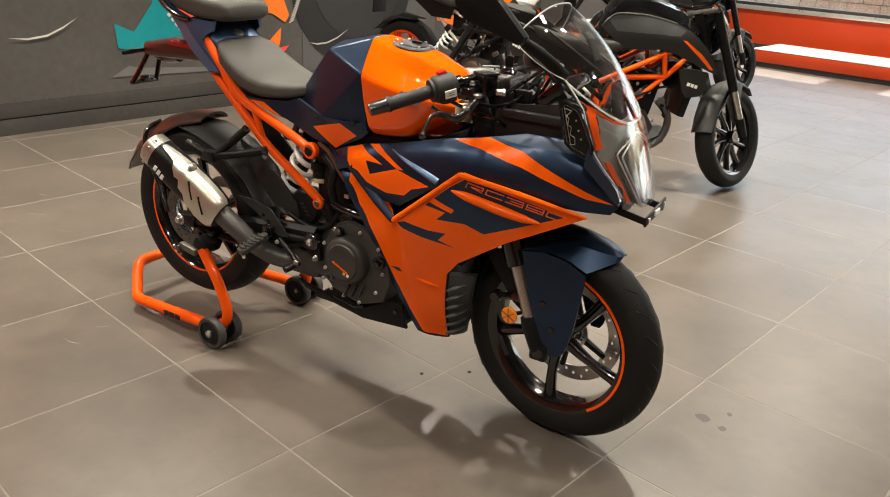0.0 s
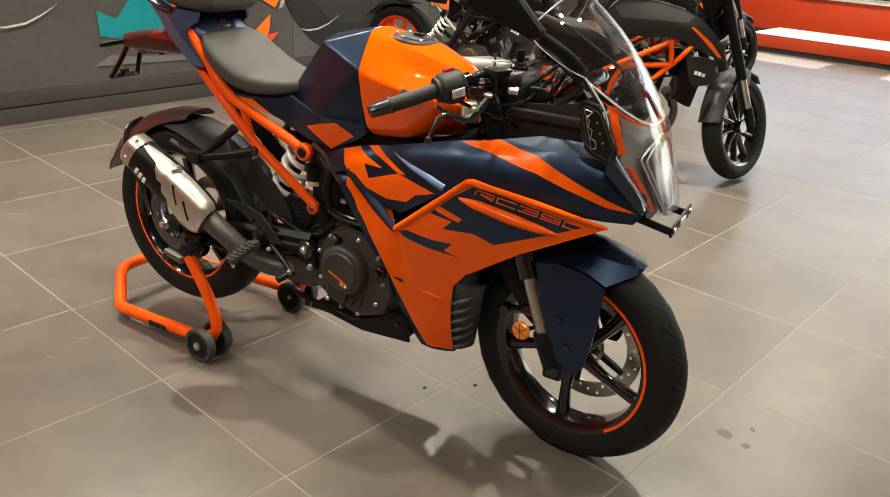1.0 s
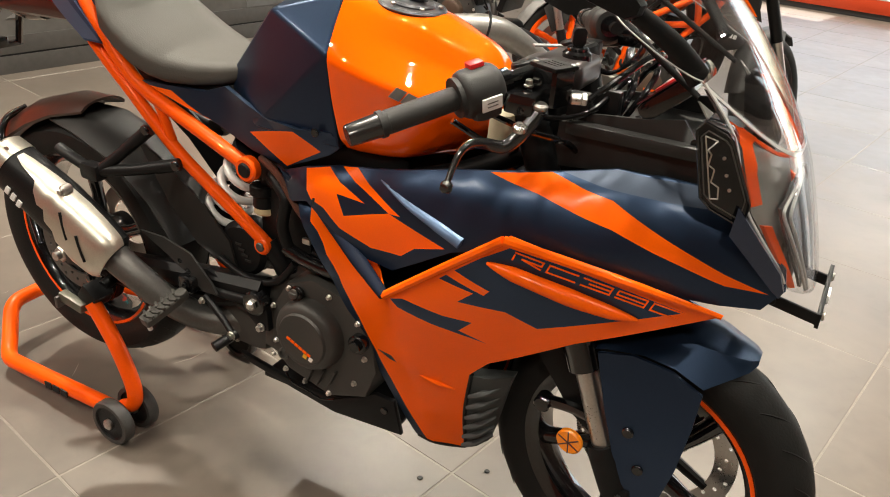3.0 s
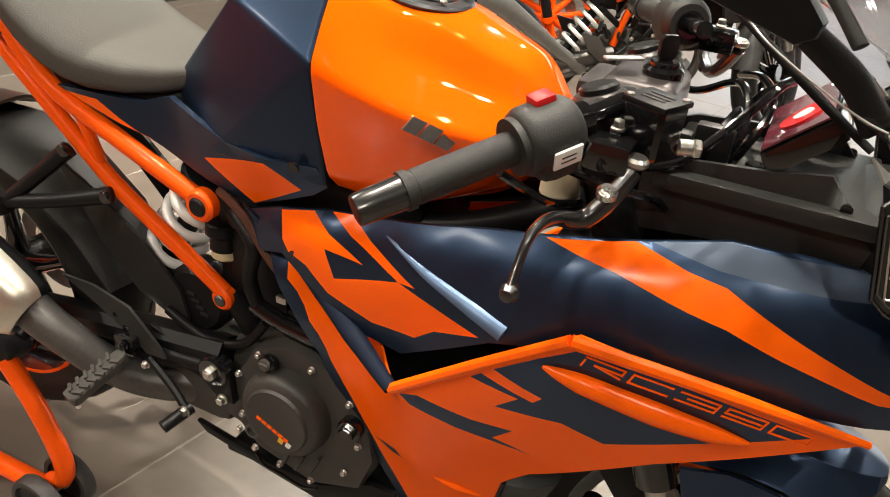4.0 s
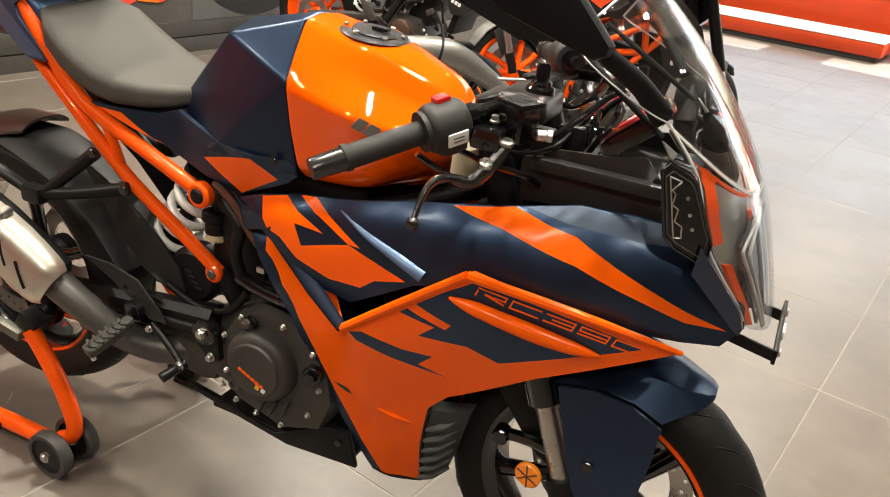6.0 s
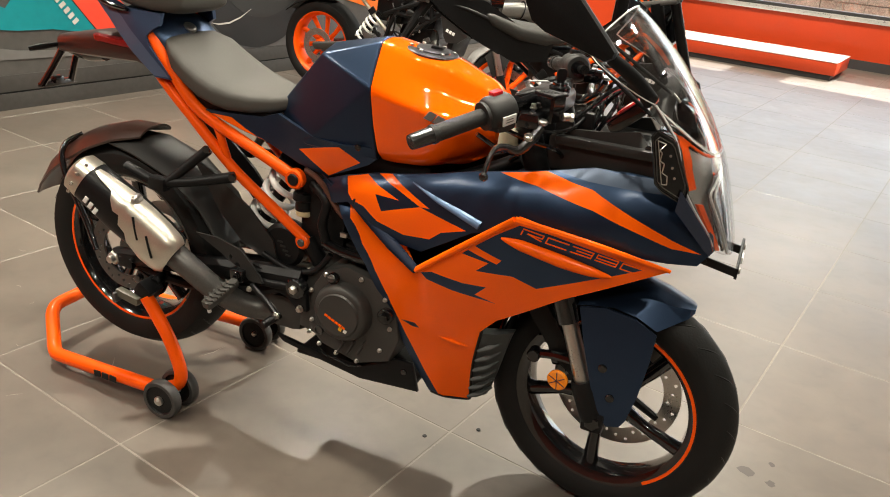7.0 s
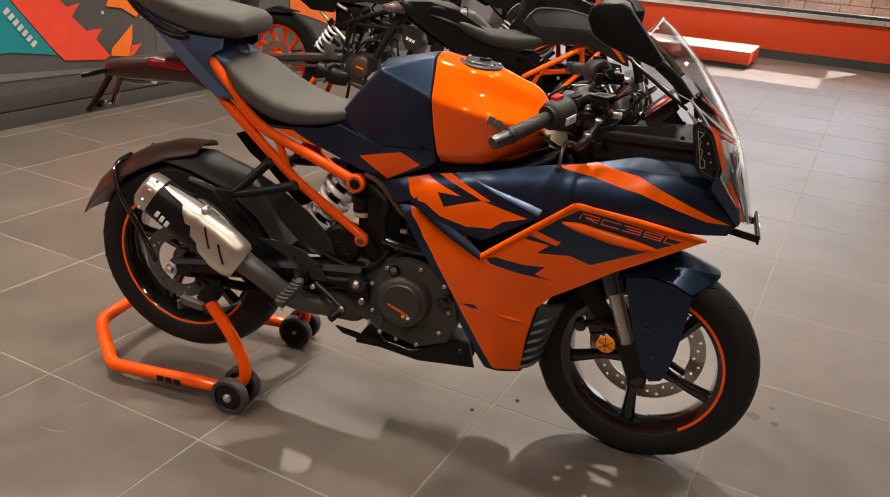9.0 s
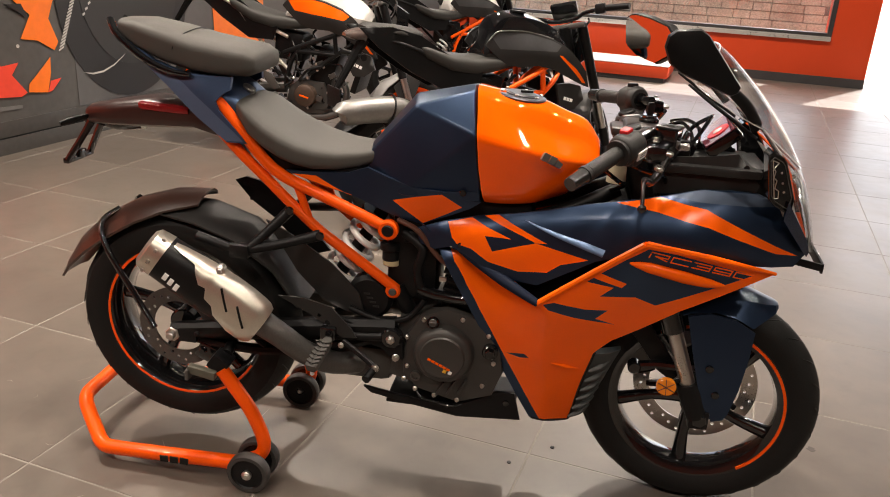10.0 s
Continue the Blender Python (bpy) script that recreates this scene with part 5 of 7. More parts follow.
# added sheet: closes the gap and stands in for the hollow's darkness
part("hollow_plug", panel([(0.80, 0.48), (1.10, 0.48), (1.24, 0.60), (1.30, 0.74), (1.16, 0.82), (0.86, 0.76)], lambda x, z: -0.098, (), 0.004, 0.05), BLACK, BIKE, "added black sheet for the dark hollow behind the side opening")
part("radiator", join(box((1.03, 0, 0.47), (0.05, 0.16, 0.32), 0.006, Matrix.Rotation(radians(12), 4, "Y"))), BLACK, BIKE)
part("belly_pan", join(plate([(0.508, 0.268), (0.53, 0.250), (0.655, 0.228), (0.761, 0.212), (0.925, 0.226), (0.905, 0.300), (0.86, 0.300), (0.816, 0.275), (0.76, 0.245), (0.66, 0.245)], -0.10, -0.088, 0.003), box((0.74, 0, 0.232), (0.34, 0.19, 0.012), 0.004)), BLACK, BIKE, "black belly pan")
part("pan_bolt", drum((0.885, -0.102, 0.272), (0, -1, 0), 0.008, 0.006, 0.001, 14), BLACK_GLOSS, BIKE)

# foot controls
part("peg_plate", join(plate([(0.455, 0.470), (0.52, 0.452), (0.575, 0.455), (0.612, 0.440), (0.618, 0.375), (0.590, 0.372), (0.56, 0.40), (0.47, 0.425)], -0.128, -0.112, 0.003), tube([(0.42, -0.125, 0.432), (0.50, -0.128, 0.428), (0.59, -0.125, 0.435)], 0.012, 10)), BLACK, BIKE, "black footrest hanger")
part("pivot_boss", drum((0.586, -0.124, 0.434), (0, -1, 0), 0.027, 0.03, 0.004, 28), BLACK_GLOSS, BIKE)
part("pivot_bolt", join(drum((0.586, -0.141, 0.434), (0, -1, 0), 0.012, 0.012, 0.002, 6), drum((0.586, -0.148, 0.434), (0, -1, 0), 0.0075, 0.004, 0.0015, 16)), STEEL, BIKE, "large steel pivot bolt")
part("hanger_bolt", bolt((0.599, -0.130, 0.380), (0, -1, 0), 0.0075, 0.009), STEEL, BIKE)
heel = part("heel_guard", panel([(0.300, 0.526), (0.365, 0.526), (0.435, 0.508), (0.488, 0.452), (0.50, 0.430), (0.462, 0.428), (0.43, 0.455), (0.37, 0.490)], lambda x, z: -0.150 + 0.03 * (x - 0.4), (), 0.005, 0.02, holes=([(0.405 + 0.006 * math.cos(a), 0.483 + 0.006 * math.sin(a)) for a in np.linspace(0, 5.5, 8)], [(0.425 + 0.008 * math.cos(a), 0.464 + 0.008 * math.sin(a)) for a in np.linspace(0, 5.5, 8)])), GREY_PLASTIC, BIKE, "grey heel guard plate")
PEG_A, PEG_B = Vector((0.437, -0.172, 0.434)), Vector((0.420, -0.272, 0.404))
peg_way = (PEG_B - PEG_A).normalized()
peg_side = Vector((1, 0, 0)) - peg_way * peg_way.x
peg_side.normalize()
peg_up = peg_side.cross(peg_way)
peg_up = peg_up if peg_up.z > 0 else -peg_up
PEG_M = Matrix((peg_way, peg_side, peg_up)).transposed().to_4x4()
PEG_GREY = material("worn grey peg metal", (0.055, 0.052, 0.047), 0.5, metal=0.3, vary=0.25, bump=0.15, fine=200)
peg = part("footpeg", loft([[PEG_A.lerp(PEG_B, f) + peg_side * (a * w) + peg_up * h for a, h in ((-0.85, -0.014), (0.85, -0.014), (1.0, -0.004), (1.0, 0.002), (0.85, 0.005), (-0.85, 0.005), (-1.0, 0.002), (-1.0, -0.004))] for f, w in ((0.0, 0.009), (0.06, 0.012), (0.2, 0.0145), (0.9, 0.016), (0.98, 0.0135), (1.0, 0.010))]), PEG_GREY, BIKE, "broad grey serrated footpeg", smooth=30)
for k in range(6):
    for m in (-1, 1):
        part("rib", box(PEG_A.lerp(PEG_B, 0.20 + 0.135 * k) + peg_side * (0.0085 * m) + peg_up * 0.006, (0.0055, 0.016, 0.007), 0.001, PEG_M @ Matrix.Rotation(radians(28 * m), 4, "Z")), PEG_GREY, peg)
part("feeler_bolt", drum(PEG_A.lerp(PEG_B, 0.93) - peg_up * 0.022, peg_up, 0.005, 0.018, 0.001, 12), WHITE, peg, "pale peg feeler bolt")
part("peg_bracket", join(box((0.430, -0.150, 0.440), (0.04, 0.03, 0.034), 0.006), bolt((0.435, -0.168, 0.445), (0, -1, 0), 0.007)), BLACK_GLOSS, BIKE)
part("brake_pedal", join(tube([(0.465, -0.145, 0.418), (0.52, -0.155, 0.385), (0.555, -0.165, 0.362)], 0.0075, 8), tube([(0.555, -0.155, 0.362), (0.540, -0.205, 0.350)], 0.011, 10)), BLACK, BIKE, "black brake pedal")
part("pedal_bolt", bolt((0.556, -0.172, 0.366), (0, -1, 0), 0.008), STEEL, BIKE)
part("peg_bolt", bolt((0.462, -0.152, 0.408), (0, -1, 0), 0.006), STEEL, BIKE)
part("swingarm_guard", panel([(0.25, 0.70), (0.33, 0.66), (0.42, 0.60), (0.49, 0.53), (0.505, 0.475), (0.46, 0.475), (0.40, 0.50), (0.33, 0.57)], lambda x, z: -0.092, (), 0.006, 0.03), GREY_PLASTIC, BIKE, "dark grey guard in front of the rear wheel")

# ---- handlebars ----
INNER = material("dark grey inner cowl plastic", (0.015, 0.0147, 0.0144), 0.42, spec=0.45, vary=0.15, bump=0.15, fine=500)
GRIP = material("knurled grip rubber", (0.016, 0.0155, 0.015), 0.5, spec=0.4, vary=0.2, bump=0.4, fine=1500)
DARK_METAL = material("black anodised metal", (0.09, 0.088, 0.088), 0.22, metal=0.9, vary=0.1)
for s in (-1, 1):
    G0, G1 = (Vector((0.988, -0.356, 0.943)), Vector((1.104, -0.203, 0.995))) if s < 0 else (Vector((1.034, 0.360, 1.000)), Vector((1.130, 0.200, 1.022)))
    way = (G1 - G0).normalized()
    part("bar_end", join(tube([G0 - way * 0.014, G0 - way * 0.011, G0 + way * 0.03], [0.0125, 0.0150, 0.0168], 24, 3), tube([G0 - way * 0.0145, G0 - way * 0.0135], 0.006, 6, 1)), DARK_METAL, BIKE, "dark metal tapered bar end")
    part("grip", join(tube([G0 + way * 0.030, G0 + way * 0.144], 0.0160, 24), tube([G0 + way * 0.042, G0 + way * 0.138], 0.0166, 24), tube([G0 + way * 0.030, G0 + way * 0.0375], 0.0186, 24)), GRIP, BIKE, "ribbed black rubber grip")
    part("grip_flange", tube([G0 + way * 0.142, G0 + way * 0.15], 0.028, 24), GREY_PLASTIC, BIKE)
    up = Vector((0, 0, 1)) - way * way.z
    up.normalize()
    fwd = way.cross(up) if way.cross(up).x > 0 else -way.cross(up)
    rot = Matrix((way, fwd, up)).transposed().to_4x4()
    sw = part("switch_housing", join(tube([G0 + way * 0.148, G0 + way * 0.158, G0 + way * 0.195, G0 + way * 0.208], [0.027, 0.034, 0.034, 0.026], 24), box(G0 + way * 0.178 - up * 0.012, (0.045, 0.058, 0.05), 0.014, rot)), GREY_PLASTIC, BIKE, "dark grey switch housing")
    part("switch_button", box(G0 + way * 0.180 + up * 0.034 - fwd * 0.004, (0.022, 0.020, 0.012), 0.003, rot), RED if s < 0 else BLACK, sw, "red rocker switch" if s < 0 else "")
    if s < 0:
        face = Vector((0.82, -0.5, -0.29))
        face = (face - way * face.dot(way)).normalized()
        turn = Matrix((way, face, way.cross(face))).transposed().to_4x4()
        spot = G0 + way * 0.181 + face * 0.0345
        part("switch_label", box(spot, (0.030, 0.003, 0.021), 0.001, turn), WHITE, sw, "small white paper label")
        for k in range(2):
            part("label_line", box(spot + face * 0.0018 + way.cross(face) * (0.003 - 0.006 * k), (0.016, 0.001, 0.0012), 0, turn), DULL_STEEL, sw, smooth=0)
    part("bar_tube", tube([G0 + way * 0.2, G1 + way * 0.07], 0.011, 14), BLACK_GLOSS, BIKE)
    part("clip_on_clamp", join(drum((1.118, s * 0.098, 0.985), (0.33, 0, -0.94), 0.037, 0.032, 0.005, 28), box((1.125, s * 0.14, 0.992), (0.03, 0.045, 0.026), 0.006)), BLACK, BIKE)
    L = Vector((1.177, -0.204, 0.970)) if s < 0 else Vector((1.205, 0.200, 1.000))
    P = L - Vector((1.176, s * 0.190, 0.962))
    part("lever_perch", join(box(Vector((1.150, s * 0.185, 0.972)) + P, (0.045, 0.04, 0.03), 0.008), tube([G1 - way * 0.005, G1 + way * 0.025], 0.018, 16)), BLACK_GLOSS, BIKE)
    part("perch_bolt", join(bolt(Vector((1.150, s * 0.172, 0.992)) + P, (0, 0, 1), 0.0055, 0.008)), STEEL, BIKE)
    part("lever_bolt", drum(L + Vector((0, 0, 0.010)), (0.1, 0, 1), 0.012, 0.010, 0.003, 18), STEEL, BIKE, "polished lever pivot bolt")
    part("lever_pivot", drum(L + Vector((-0.016, s * 0.022, -0.018)), (0.1, s * 0.25, 1), 0.0100, 0.012, 0.003, 20), STEEL, BIKE, "polished lever pivot")
    part("lever", join(tube([L, L + Vector((-0.014, s * 0.018, -0.026)), L + Vector((-0.031, s * 0.036, -0.044)), L + Vector((-0.046, s * 0.066, -0.034)), L + Vector((-0.052, s * 0.098, -0.028)), L + Vector((-0.054, s * 0.124, -0.036)), L + Vector((-0.054, s * 0.150, -0.066))], [0.010, 0.011, 0.010, 0.0075, 0.0065, 0.0055, 0.005], 10, 6, 0.8),
                       lathe([(1e-6, -0.009), (0.006, -0.007), (0.009, 0), (0.006, 0.007), (1e-6, 0.009)], L + Vector((-0.054, s * 0.151, -0.070)), (0, 1, 0), 16, closed=False)), DARK_METAL, BIKE, "black brake lever" if s < 0 else "black clutch lever")
    part("mirror_stem", tube([(1.36, -0.125, 1.036), (1.33, -0.160, 1.078), (1.285, -0.196, 1.116)] if s < 0 else [(1.34, 0.135, 1.045), (1.28, 0.19, 1.10), (1.19, 0.235, 1.15)], [0.017, 0.014, 0.012] if s < 0 else [0.010, 0.009, 0.009], 10, 5, 0.6), BLACK, BIKE)
    part("inner_cowl", panel([(1.165, 0.86), (1.165, 0.935), (1.19, 0.945), (1.29, 0.955), (1.345, 0.965), (1.40, 0.90), (1.39, 0.86), (1.26, 0.87)], lambda x, z: -0.082 - 0.10 * (0.95 - z), (), 0.006, 0.03) if s < 0 else mirrored(panel([(1.165, 0.86), (1.165, 0.935), (1.19, 0.945), (1.29, 0.955), (1.345, 0.965), (1.40, 0.90), (1.39, 0.86), (1.26, 0.87)], lambda x, z: -0.082 - 0.10 * (0.95 - z), (), 0.006, 0.03)), INNER, BIKE, "dark grey inner cowl")
    part("cowl_bolt", drum((1.366, s * 0.086, 0.937), (0, s, 0), 0.006, 0.006, 0.001, 14), BLACK_GLOSS, BIKE)
RES, RES_T = Vector((1.178, -0.168, 1.006)), Matrix.Rotation(radians(-24), 4, "Z")
reservoir = part("brake_fluid_reservoir", loft([[RES + RES_T @ Vector((x * w * 0.93, y * w * 0.93, z)) for x, y in ((0.025, 0.018), (0.020, 0.023), (-0.020, 0.023), (-0.025, 0.018), (-0.025, -0.018), (-0.020, -0.023), (0.020, -0.023), (0.025, -0.018))] for z, w in ((-0.030, 0.82), (-0.026, 0.90), (0.018, 1.0), (0.020, 0.98))]), BLACK_GLOSS, BIKE, "gloss black brake fluid reservoir", smooth=25)
part("lid", box(RES + Vector((0, 0, 0.0225)), (0.049, 0.045, 0.006), 0.002, RES_T), BLACK, reservoir, "matte black embossed lid")
for k in range(3):
    part("lid_marking", box(RES + RES_T @ Vector((0.0, 0.008 - 0.008 * k, 0.0258)), (0.026, 0.003, 0.001), 0, RES_T), GREY_PLASTIC, reservoir, smooth=0)
for k in (-1, 1):
    part("lid_screw", drum(RES + RES_T @ Vector((k * 0.0195, k * 0.0165, 0.0262)), (0, 0, 1), 0.0040, 0.002, 0.0006, 12), STEEL, reservoir)
part("banjo_bolt", join(drum((1.210, -0.156, 0.986), (1, 0.45, 0), 0.008, 0.016, 0.002, 14), drum((1.220, -0.1515, 0.986), (1, 0.45, 0), 0.0095, 0.008, 0.0015, 6)), STEEL, BIKE)
part("triple_clamp", join(box((1.122, 0, 0.984), (0.07, 0.24, 0.020), 0.009), box((1.09, 0, 0.984), (0.05, 0.09, 0.02), 0.008), box((1.135, 0, 0.984), (0.085, 0.105, 0.044), 0.016, None, 3), box((1.118, -0.06, 0.988), (0.055, 0.06, 0.026), 0.010, None, 3), box((1.118, 0.06, 0.988), (0.055, 0.06, 0.026), 0.010, None, 3), *[drum((1.110, s * 0.098, 0.990), (0.33, 0, -0.94), 0.029, 0.026, 0.004, 28) for s in (-1, 1)]), material("dark brown grey clamp", (0.05, 0.042, 0.042), 0.35, metal=0.5), BIKE, "dark metal top clamp")
for s in (-1, 1):
    part("fork_cap", drum((1.106, s * 0.098, 1.004), (-0.33, 0, 0.94), 0.021, 0.014, 0.003, 24), BLACK, BIKE)
part("ignition_lock", join(drum((1.150, 0.0, 0.998), (0, 0, 1), 0.023, 0.036, 0.004, 28), drum((1.150, 0.0, 1.018), (0, 0, 1), 0.017, 0.008, 0.002, 24)), BLACK_GLOSS, BIKE, "black ignition lock")
key_bm = join(box((0, 0, 0.004), (0.008, 0.003, 0.012)), plate([(-0.007, 0.006), (-0.011, 0.012), (-0.011, 0.028), (-0.007, 0.034), (0.007, 0.034), (0.011, 0.028), (0.011, 0.012), (0.007, 0.006)], -0.0035, 0.0035, 0.0015))
bmesh.ops.transform(key_bm, matrix=pose(1.150, 0.0, 1.016, 0, 0, 38), verts=key_bm.verts)
part("key", key_bm, BLACK, BIKE, "black headed ignition key")
part("key_tag", box((1.108, -0.02, 1.020), (0.045, 0.012, 0.003), 0.001, Matrix.Rotation(radians(40), 4, "Z")), material("grey tag", (0.25, 0.25, 0.25), 0.5), BIKE, "grey key tag")
CABLES = [[(1.225, -0.145, 0.985), (1.25, -0.11, 1.01), (1.275, -0.06, 1.035), (1.285, -0.01, 1.03), (1.25, 0.03, 0.99), (1.22, 0.02, 0.93)],
          [(1.10, -0.16, 0.965), (1.16, -0.12, 0.94), (1.21, -0.08, 0.95), (1.24, -0.02, 0.99), (1.23, 0.03, 0.94), (1.20, 0.03, 0.88)],
          [(1.05, -0.21, 0.935), (1.09, -0.17, 0.90), (1.11, -0.11, 0.88), (1.08, -0.06, 0.85)],
          [(1.08, -0.19, 0.955), (1.14, -0.15, 0.925), (1.19, -0.11, 0.905), (1.20, -0.05, 0.86)],
          [(1.10, 0.16, 0.965), (1.17, 0.12, 0.96), (1.23, 0.05, 1.0), (1.25, -0.03, 0.97), (1.22, -0.04, 0.90)],
          [(1.22, 0.145, 0.985), (1.25, 0.09, 1.0), (1.27, 0.02, 0.99), (1.25, -0.03, 0.94), (1.21, -0.02, 0.87)]]
for c in CABLES:
    part("cable", tube(c, 0.0048, 8, 8), BLACK_GLOSS, BIKE, "black cable")
part("bottle", join(tube([(1.085, -0.11, 0.885), (1.085, -0.11, 0.93)], [0.022, 0.020], 16)), material("yellowish plastic", (0.45, 0.42, 0.30), 0.4), BIKE, "yellowish plastic hose end")
part("cable_guide", join(box((1.19, -0.075, 0.925), (0.035, 0.02, 0.10), 0.006), box((1.225, -0.05, 0.955), (0.04, 0.02, 0.05), 0.006)), BLACK, BIKE)
part("steering_head", join(tube([(1.10, 0, 0.99), (1.17, 0, 0.80)], 0.035, 20), box((1.13, 0, 0.80), (0.10, 0.22, 0.03), 0.01)), BLACK, BIKE)
part("dash_shelf", box((1.29, 0, 0.925), (0.22, 0.205, 0.02), 0.006), INNER, BIKE, "dark grey dash shelf")
part("shelf_bolt", drum((1.272, -0.03, 0.938), (0, 0, 1), 0.011, 0.006, 0.002, 18), BLACK_GLOSS, BIKE)
DASH_M = Matrix.Translation((1.312, 0.0, 0.985)) @ Matrix.Rotation(radians(-42), 4, "Y")
dash = part("instrument_panel", box((0, 0, 0), (0.085, 0.16, 0.028), 0.010), BLACK_GLOSS, BIKE, "black instrument panel under dark film with a red printed mark")
dash.matrix_basis = Matrix.Translation((1.312, 0.0, 0.985)) @ Matrix.Rotation(radians(-42), 4, "Y")
WORLD_OF[dash] = DASH_M
# the film's red is a reflection put into its base colour
film = part("screen_film", box((0, 0, 0.0158), (0.074, 0.148, 0.002)), material("dark film tinted with reflected red", (0.14, 0.026, 0.04), 0.08, coat=1.0, vary=0.4, scale=20), dash, "glossy dark film with a red reflection in its colour", smooth=0)
film.matrix_parent_inverse = Matrix()
mark = part("film_mark", lathe([(1e-6, 0), (0.026, 0), (0.026, 0.002), (1e-6, 0.002)], (0.004, -0.02, 0.0168), (0, 0, 1), 28, closed=False), RED, dash, "round red printed mark")
mark.matrix_parent_inverse = Matrix()

dot = part("film_mark", lathe([(1e-6, 0), (0.011, 0), (0.011, 0.001), (1e-6, 0.001)], (0.004, -0.02, 0.0190), (0, 0, 1), 24, closed=False), WHITE, dash, "white centre of the printed mark")
dot.matrix_parent_inverse = Matrix()

# mirrors
MIR = [(1.132, 1.200), (1.136, 1.222), (1.150, 1.233), (1.198, 1.237), (1.216, 1.226), (1.258, 1.176), (1.297, 1.129), (1.293, 1.116), (1.278, 1.109), (1.170, 1.151), (1.146, 1.168)]
pad = plate(MIR, -0.222, -0.190, 0.012)
for v in pad.verts:
    v.co.y -= 0.30 * (1.29 - v.co.x)
part("mirror_shell", pad, BLACK, BIKE, "black folded mirror shell")
MIR_L = [(-0.062, 0.040), (-0.060, 0.052), (-0.050, 0.060), (-0.036, 0.063), (0.0, 0.058), (0.052, 0.042), (0.070, 0.02), (0.066, -0.03), (0.03, -0.056), (-0.02, -0.042), (-0.048, -0.022), (-0.055, -0.012)]
MIR_L = [(a * 1.15, b) for a, b in MIR_L]
LM_M = Matrix.Translation((1.150, 0.255, 1.165)) @ Matrix.Rotation(radians(-38), 4, "Z")
lm = part("mirror_shell", plate(MIR_L, -0.014, 0.022, 0.008), BLACK, BIKE, "black mirror shell")
lm.matrix_basis, WORLD_OF[lm] = LM_M, LM_M
CHROME = material("mirror silver", (0.9, 0.9, 0.9), 0.02, metal=1.0, vary=0.0)
gl = part("mirror_glass", plate([(a * 0.93, b * 0.93) for a, b in MIR_L], -0.017, -0.0145), CHROME, lm, "mirror glass", smooth=0)
gl.matrix_parent_inverse = Matrix()

# ---- windscreen and headlight ----
LENSES = [(1.498, 0.935, 1.372, 0.130, 1.035), (1.518, 0.890, 1.424, 0.132, 0.972), (1.542, 0.820, 1.457, 0.128, 0.883), (1.560, 0.760, 1.514, 0.088, 0.792), (1.565, 0.735, 1.528, 0.068, 0.758)]
SCREEN = [(1.277, 1.190, 1.222, 0.110, 1.116), (1.304, 1.171, 1.238, 0.122, 1.104), (1.331, 1.147, 1.262, 0.138, 1.090), (1.390, 1.088, 1.312, 0.146, 1.064), (1.454, 1.006, 1.350, 0.140, 1.045), (1.498, 0.937, 1.371, 0.130, 1.036)]
NOSE = lambda f: 0.016
WIDE = 0.028


def visor(rows, thick, n=21):
    """Rows of (middle x, z; edge x, y, z) bowed from side to side."""
    keys = []
    for x, z, ex, ey, ez in rows:
        out = []
        for k in range(n):
            f = 2 * k / (n - 1) - 1
            g = abs(f) ** 3
            out.append(Vector((x - (x - ex) * g, (ey + WIDE) * f + NOSE(f), z - (z - ez) * g)))
        inn = [v + Vector((-thick, 0, -thick * 0.4)) for v in out]
        keys.append(out + inn[::-1])
    return loft(smooth_rings(keys, 4))


part("windscreen", visor(SCREEN, 0.0035), CLEAR, BIKE, "clear plastic windscreen", smooth=60)
part("headlight_lens", visor(LENSES, 0.0035), LENS, BIKE, "clear headlight cover", smooth=60)


def along(rows, k, lift=0.0):
    """A line down the visor at k of its half width."""
    g = abs(k) ** 3
    return [Vector((x - (x - ex) * g + lift, (ey + WIDE) * k + NOSE(k), z - (z - ez) * g)) for x, z, ex, ey, ez in rows]


def on_lens(r, k, lift=0.0):
    """The lens cover's point at r of its rows and k of its half width."""
    x, z, ex, ey, ez = (float(np.interp(r, range(5), col)) for col in zip(*LENSES))
    g = abs(k) ** 3
    return Vector((x - (x - ex) * g + lift, (ey + WIDE) * k + NOSE(k), z - (z - ez) * g))


def lens_strip(rails, lift, thick=0.003, n=9, s=1):
    """A thin shell behind the lens cover between two rails of (r, k left, k right, r right)."""
    rows = []
    for (r0, a0, b0, q0), (r1, a1, b1, q1) in zip(rails, rails[1:]):
        for f in (0.0, 0.25, 0.5, 0.75):
            r, a, b, q = (u + (v - u) * f for u, v in ((r0, r1), (a0, a1), (b0, b1), (q0, q1)))
            rows.append((r, a, b, q))
    rows.append(rails[-1])
    out = []
    for r, a, b, q in rows:
        outer = [on_lens(r + (q - r) * i / (n - 1), s * (a + (b - a) * i / (n - 1)), lift) for i in range(n)]
        out.append(outer + [v + Vector((-thick, 0, 0)) for v in outer[::-1]])
    return loft(out)


